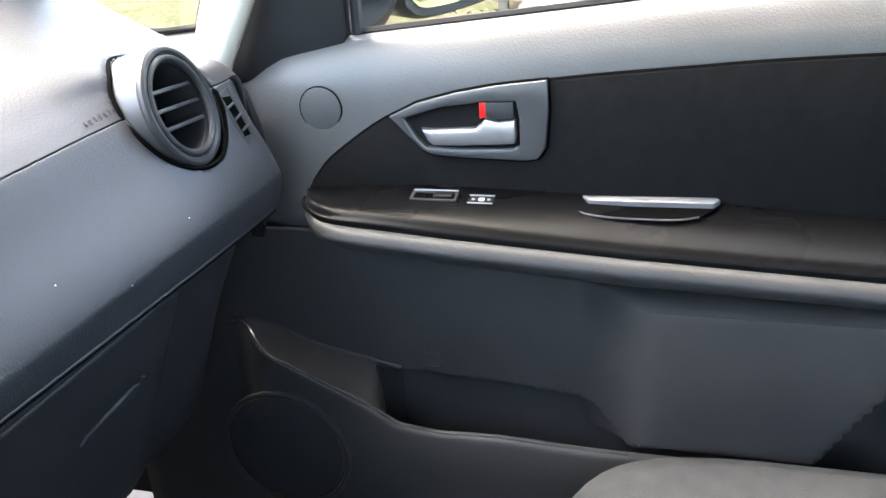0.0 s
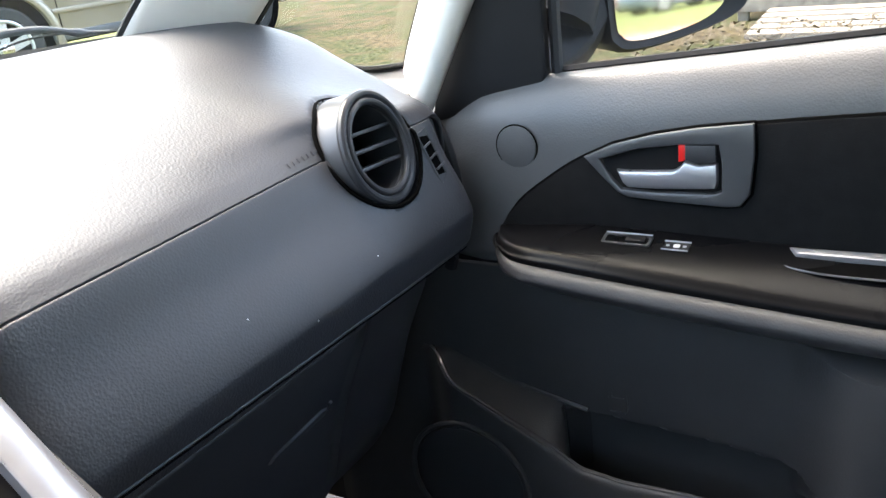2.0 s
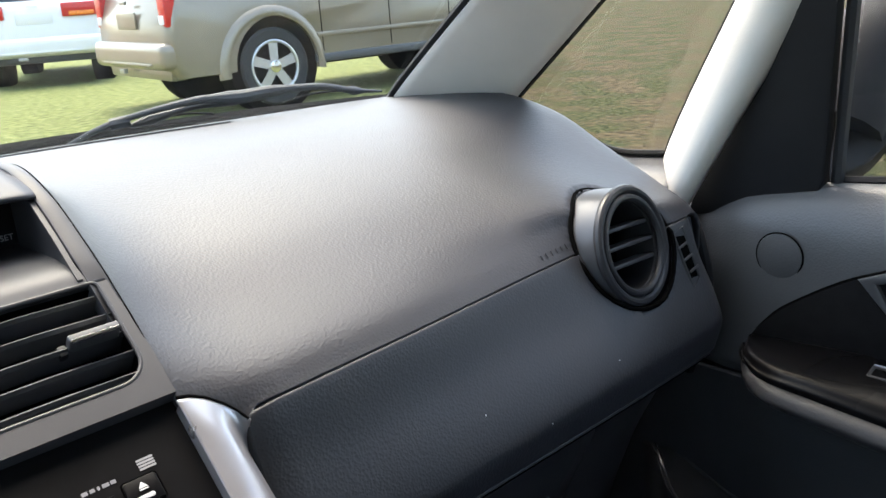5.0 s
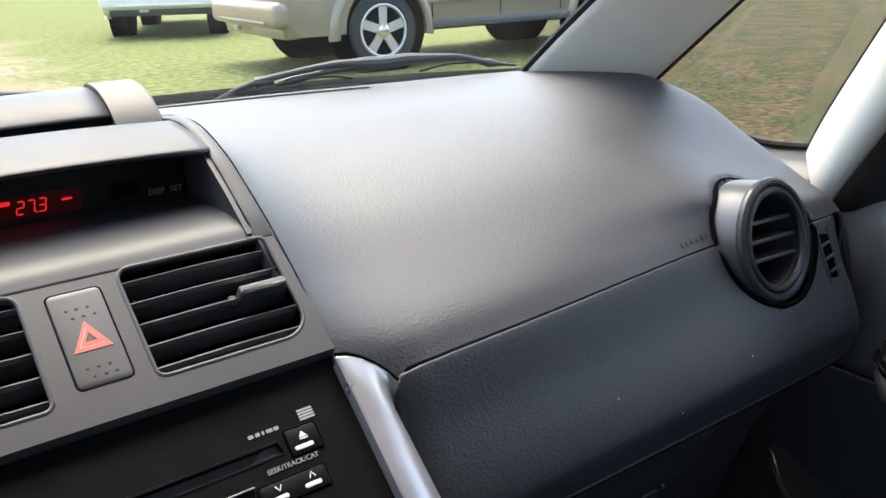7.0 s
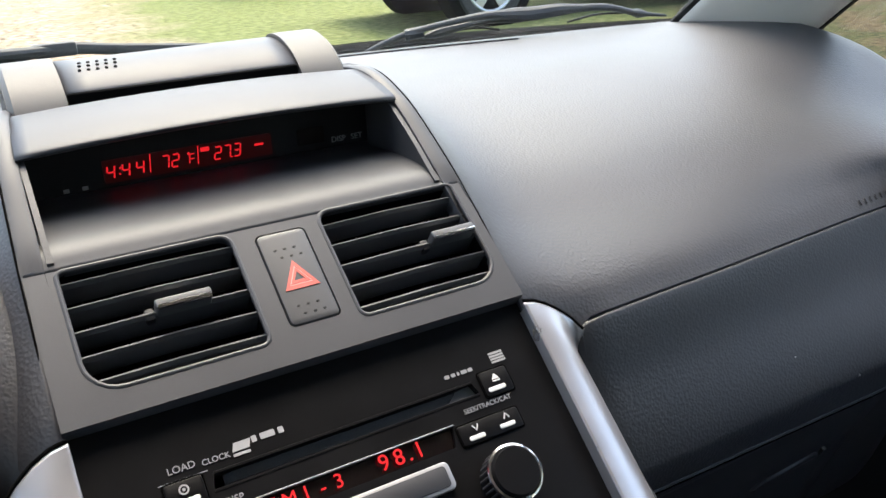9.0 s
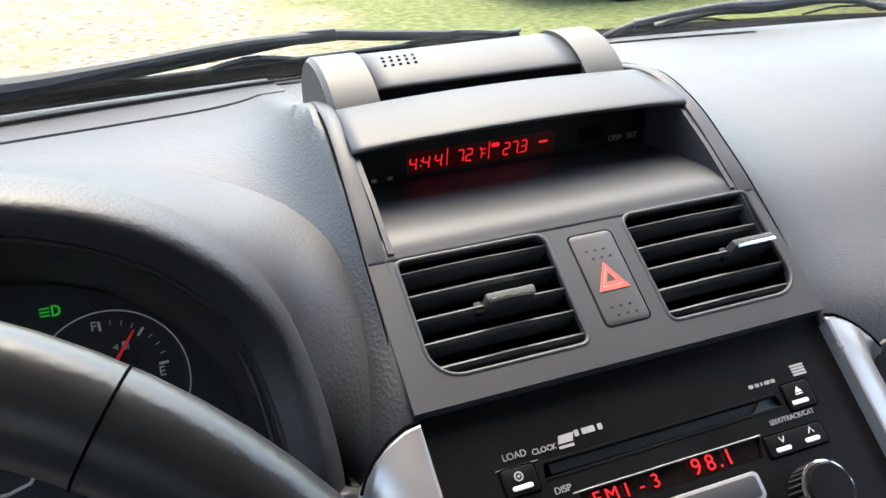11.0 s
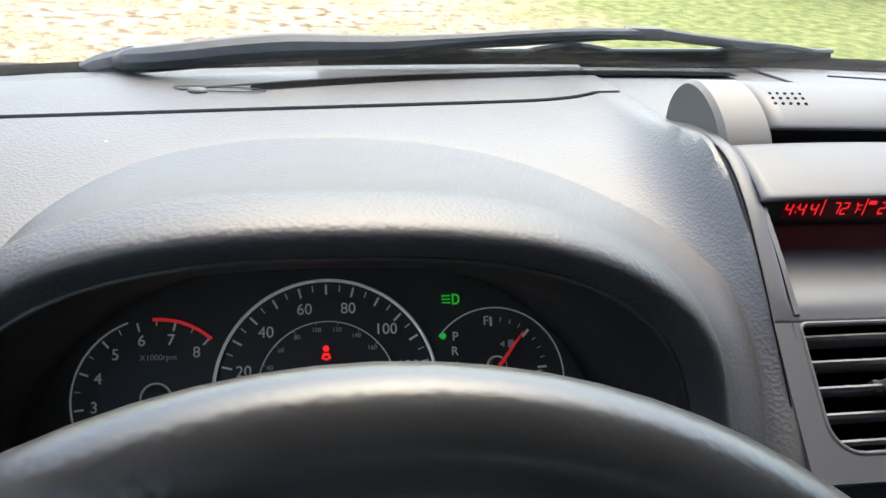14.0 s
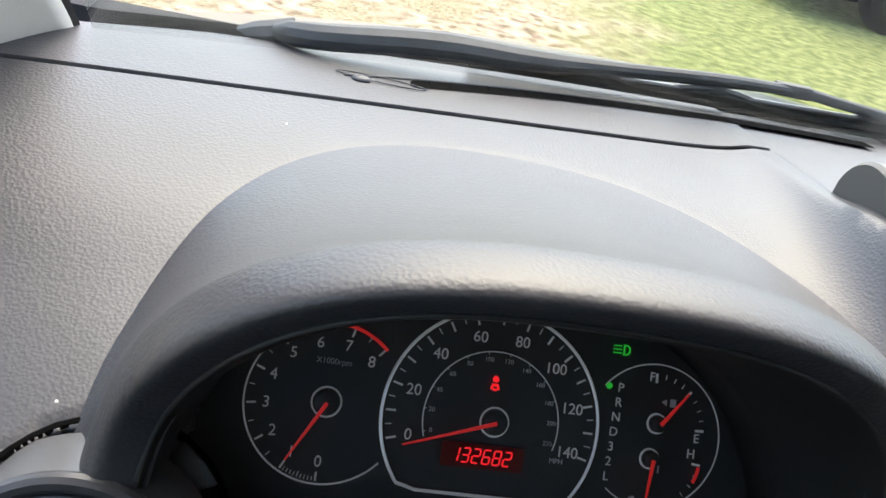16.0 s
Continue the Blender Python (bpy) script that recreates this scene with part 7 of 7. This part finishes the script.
parked_car("maroon van parked beside the white car", 4.7, 1.9, 0.9, 2.8, 0.34, 0.25, 1.1, 1.75, M_MAROON, Matrix.Translation((2.6, -43, 0)) @ Matrix.Rotation(radians(120), 4, "Z"), kind="suv")
parked_car("white car parked at the far end of the drive", 4.5, 1.8, 0.9, 2.65, 0.32, 0.22, 0.95, 1.45, M_WHITEPAINT, Matrix.Translation((0.2, -44, 0)) @ Matrix.Rotation(radians(140), 4, "Z"), kind="saloon")

# ---- house, deck and leaf litter beside the drive ----
house = thing("white_house", "white clapboard house wall beside a wooden deck", "house")
part("wall", box(0.2, 9.0, 3.0, 0.0, (9.9, -3.2, 1.5)), M_SIDING, house)
for k in range(14):
    b = box(0.03, 9.02, 0.17, 0.004, (9.79, -3.2, 0.28 + k * 0.20))
    part("board", b, M_SIDING, house)
bm = prism([(-8.0, 3.0), (1.7, 3.0), (1.9, 2.9), (-3.0, 4.8), (-8.1, 2.9)], 0.4)
bm.transform(Matrix(((0, 0, 1, 9.5), (1, 0, 0, 0), (0, 1, 0, 0), (0, 0, 0, 1))))
part("roof", bm, M_ROOF, house)
deck = thing("wooden_deck", "weathered grey brown wooden deck and ramp", "deck")
for k in range(16):
    b = box(1.9, 0.135, 0.035, 0.004, (8.75, 1.10 - k * 0.15, 0.30))
    part("plank", b, M_PLANK, deck)
part("beam", box(0.05, 2.5, 0.20, 0.004, (7.80, -0.05, 0.18)), M_PLANK, deck)
for y in (1.1, 0.0, -1.1):
    part("post", box(0.09, 0.09, 0.28, 0.004, (7.86, y, 0.14)), M_PLANK, deck)
slab = thing("loose_boards", "loose weathered boards lying on the ground", "boards")
for k in range(5):
    b = box(0.20, 2.4, 0.04, 0.005, (6.75 + k * 0.21, -0.35, 0.05 + 0.012 * k))
    part("plank", b, M_PLANK, slab)
rng = random.Random(3)
bm = bmesh.new()
for k in range(3200):
    x, y = rng.uniform(4.9, 7.4), rng.uniform(-3.0, 1.5)
    h = 0.18 * math.exp(-((x - 6.3) ** 2) / 0.9) * rng.random()
    a, s = rng.uniform(0, 6.28), rng.uniform(0.012, 0.032)
    d = Vector((math.cos(a), math.sin(a), rng.uniform(-0.6, 0.6))) * s
    e = Vector((-math.sin(a), math.cos(a), rng.uniform(-0.6, 0.6))) * s * 0.6
    c = Vector((x, y, 0.02 + h))
    bm.faces.new([bm.verts.new(c + q) for q in (d, e, -d, -e)])
tagged(part("leaf_litter", bm, M_BRUSH), "brown leaf litter along the drive", "leaves", kind="stuff")

# red edging across the yard behind
edging = part("garden_edging", tube([(1.2 + 0.15 * math.sin(k * 1.3), -7 - k * 1.3, 0.05) for k in range(10)] + [(4.5 + k * 2, -19.5 - k * 0.3, 0.05) for k in range(5)], 0.03, 6), M_HOSE)
tagged(edging, "red brick edging along the gravel", "edging")


# ---- far houses and trees ----
def far_house(x, y, w, d, h, wall, turn):
    o = thing("far_house", "small house with a dark shingle roof", "house", "houses across the yard")
    m = Matrix.Translation((x, y, 0)) @ Matrix.Rotation(radians(turn), 4, "Z")
    b = box(w, d, h, 0.0, (0, 0, h / 2))
    b.transform(m)
    part("wall", b, wall, o)
    b = prism([(-d / 2 - 0.4, h), (d / 2 + 0.4, h), (0, h + d * 0.30)], w + 0.8)
    b.transform(m @ Matrix(((0, 0, 1, -w / 2 - 0.4), (1, 0, 0, 0), (0, 1, 0, 0), (0, 0, 0, 1))))
    part("roof", b, M_ROOF, o)
    for k in range(3):
        b = box(0.9, 0.06, 1.1, 0.01, (-w / 3 + k * w / 3, -d / 2 - 0.02, h * 0.55))
        b.transform(m)
        part("window", b, M_CARGLASS, o)


far_house(14, -58, 12, 8, 3.0, M_SIDING, 178)
far_house(-9, -62, 10, 8, 3.0, M_SIDING, 170)


def tree(x, y, h, seed):
    o = thing("tree", "leafy broad-crowned yard tree", "tree", "yard trees")
    r = random.Random(seed)
    part("trunk", tube([(x, y, 0), (x + 0.1, y, h * 0.25), (x + 0.2, y + 0.1, h * 0.5)], lambda t: lerp(0.28, 0.14, t), 8), M_BARK, o)
    tops = []
    for k in range(7):
        a = k / 7 * 6.28 + r.random()
        e = Vector((x + math.cos(a) * h * 0.28, y + math.sin(a) * h * 0.28, h * r.uniform(0.55, 0.9)))
        part("limb", tube([(x + 0.15, y, h * 0.4), (Vector((x, y, h * 0.55)) + e) / 2, e], lambda t: lerp(0.11, 0.03, t), 6), M_BARK, o)
        tops.append(e)
    bm = bmesh.new()
    for k in range(1500):
        e = r.choice(tops)
        c = e + Vector((r.gauss(0, 1), r.gauss(0, 1), r.gauss(0, 0.8))) * h * 0.11
        s = r.uniform(0.10, 0.26)
        d = Vector((r.gauss(0, 1), r.gauss(0, 1), r.gauss(0, 1))).normalized() * s
        e2 = d.orthogonal().normalized() * s * 0.6
        bm.faces.new([bm.verts.new(c + q) for q in (d, e2, -d, -e2)])
    part("crown", bm, M_LEAF, o)


for i, (x, y, h) in enumerate(((-4, -70, 9), (4, -75, 11), (22, -66, 10), (30, -60, 9), (-16, -60, 10), (44, 20, 10), (-20, 40, 11))):
    tree(x, y, h, i)


# ---- ground ----
def ground_material():
    m = bpy.data.materials.new("yard_ground")
    m.use_nodes = True
    nt = m.node_tree
    L = nt.links.new
    b = nt.nodes["Principled BSDF"]
    b.inputs["Roughness"].default_value = 0.95
    b.inputs["Specular IOR Level"].default_value = 0.1
    co = nt.nodes.new("ShaderNodeTexCoord")

    def noise_node(scale, detail=5):
        n = nt.nodes.new("ShaderNodeTexNoise")
        n.inputs["Scale"].default_value, n.inputs["Detail"].default_value = scale, detail
        L(co.outputs["Object"], n.inputs["Vector"])
        return n.outputs["Fac"]

    def ramp(fac, stops):
        r = nt.nodes.new("ShaderNodeValToRGB")
        while len(r.color_ramp.elements) < len(stops):
            r.color_ramp.elements.new(0.5)
        for e, (p, c) in zip(r.color_ramp.elements, stops):
            e.position, e.color = p, (*c, 1)
        L(fac, r.inputs["Fac"])
        return r.outputs["Color"]

    def mix(fac, a, c):
        x = nt.nodes.new("ShaderNodeMix")
        x.data_type = "RGBA"
        L(fac, x.inputs["Factor"])
        L(a, x.inputs[6])
        L(c, x.inputs[7])
        return x.outputs[2]

    def math_node(op, a, c):
        x = nt.nodes.new("ShaderNodeMath")
        x.operation = op
        for i, q in enumerate((a, c)):
            if isinstance(q, (int, float)):
                x.inputs[i].default_value = q
            else:
                L(q, x.inputs[i])
        return x.outputs[0]
    sand = ramp(noise_node(10, 8), ((0.36, (0.12, 0.09, 0.058)), (0.46, (0.25, 0.19, 0.135)), (0.62, (0.40, 0.32, 0.245))))
    straw = ramp(noise_node(38, 8), ((0.35, (0.09, 0.075, 0.038)), (0.6, (0.32, 0.26, 0.165))))
    sand = mix(ramp(noise_node(1.6), ((0.46, (0, 0, 0)), (0.6, (0.8, 0.8, 0.8)))), sand, straw)
    green = ramp(noise_node(11, 9), ((0.34, (0.085, 0.10, 0.032)), (0.5, (0.13, 0.15, 0.052)), (0.66, (0.20, 0.205, 0.085))))
    olive = ramp(noise_node(22, 8), ((0.34, (0.008, 0.011, 0.0035)), (0.5, (0.034, 0.041, 0.013)), (0.68, (0.095, 0.085, 0.038))))
    blotch = ramp(noise_node(2.0, 7), ((0.44, (0, 0, 0)), (0.57, (1, 1, 1))))
    olive2 = ramp(noise_node(14, 8), ((0.34, (0.026, 0.019, 0.009)), (0.66, (0.105, 0.080, 0.042))))
    olive = mix(blotch, olive, olive2)
    sep = nt.nodes.new("ShaderNodeSeparateXYZ")
    L(co.outputs["Object"], sep.inputs[0])
    wob = math_node("MULTIPLY", math_node("SUBTRACT", noise_node(0.9), 0.5), 3.0)
    # the drive: a sandy track left of and behind the parked car
    edge = math_node("ADD", sep.outputs["X"], wob)
    far = math_node("MULTIPLY", sep.outputs["Y"], -0.10)
    edge = math_node("ADD", edge, far)
    gfac = nt.nodes.new("ShaderNodeMapRange")
    L(edge, gfac.inputs["Value"])
    gfac.inputs["From Min"].default_value, gfac.inputs["From Max"].default_value = 0.2, 1.4
    col = mix(gfac.outputs[0], sand, green)
    ofac = nt.nodes.new("ShaderNodeMapRange")
    L(math_node("SUBTRACT", sep.outputs["X"], math_node("MULTIPLY", sep.outputs["Y"], 0.75)), ofac.inputs["Value"])
    ofac.inputs["From Min"].default_value, ofac.inputs["From Max"].default_value = 0.8, 2.6
    col = mix(ofac.outputs[0], col, olive)
    # gravel turning place behind, with worn grass on it
    gravel = ramp(noise_node(26, 7), ((0.3, (0.17, 0.14, 0.11)), (0.6, (0.38, 0.33, 0.27))))
    gravel = mix(ramp(noise_node(0.5, 4), ((0.5, (0, 0, 0)), (0.62, (0.8, 0.8, 0.8)))), gravel, green)
    bfac = nt.nodes.new("ShaderNodeMapRange")
    L(math_node("ADD", sep.outputs["Y"], wob), bfac.inputs["Value"])
    bfac.inputs["From Min"].default_value, bfac.inputs["From Max"].default_value = -3.0, -4.5
    col = mix(bfac.outputs[0], col, gravel)
    lfac = nt.nodes.new("ShaderNodeMapRange")
    L(math_node("ADD", sep.outputs["Y"], wob), lfac.inputs["Value"])
    lfac.inputs["From Min"].default_value, lfac.inputs["From Max"].default_value = -19.5, -20.5
    col = mix(lfac.outputs[0], col, green)
    L(col, b.inputs["Base Color"])
    bp = nt.nodes.new("ShaderNodeBump")
    bp.inputs["Strength"].default_value, bp.inputs["Distance"].default_value = 0.8, 0.03
    L(noise_node(40, 6), bp.inputs["Height"])
    L(bp.outputs["Normal"], b.inputs["Normal"])
    return m


def ground_fn(x, y):
    r = math.hypot(x, y)
    return Vector((x, y, 0.02 * noise.noise((x * 0.6, y * 0.6, 0)) * min(1, r / 3) if r < 60 else 0.0))


GX = [-900, -300, -100, -50] + span(-30, 40, 70) + [60, 120, 300, 900]
tagged(part("ground", grid(ground_fn, GX, GX), ground_material()), "patchy yard of straw, sand and grass", "ground", kind="structure")
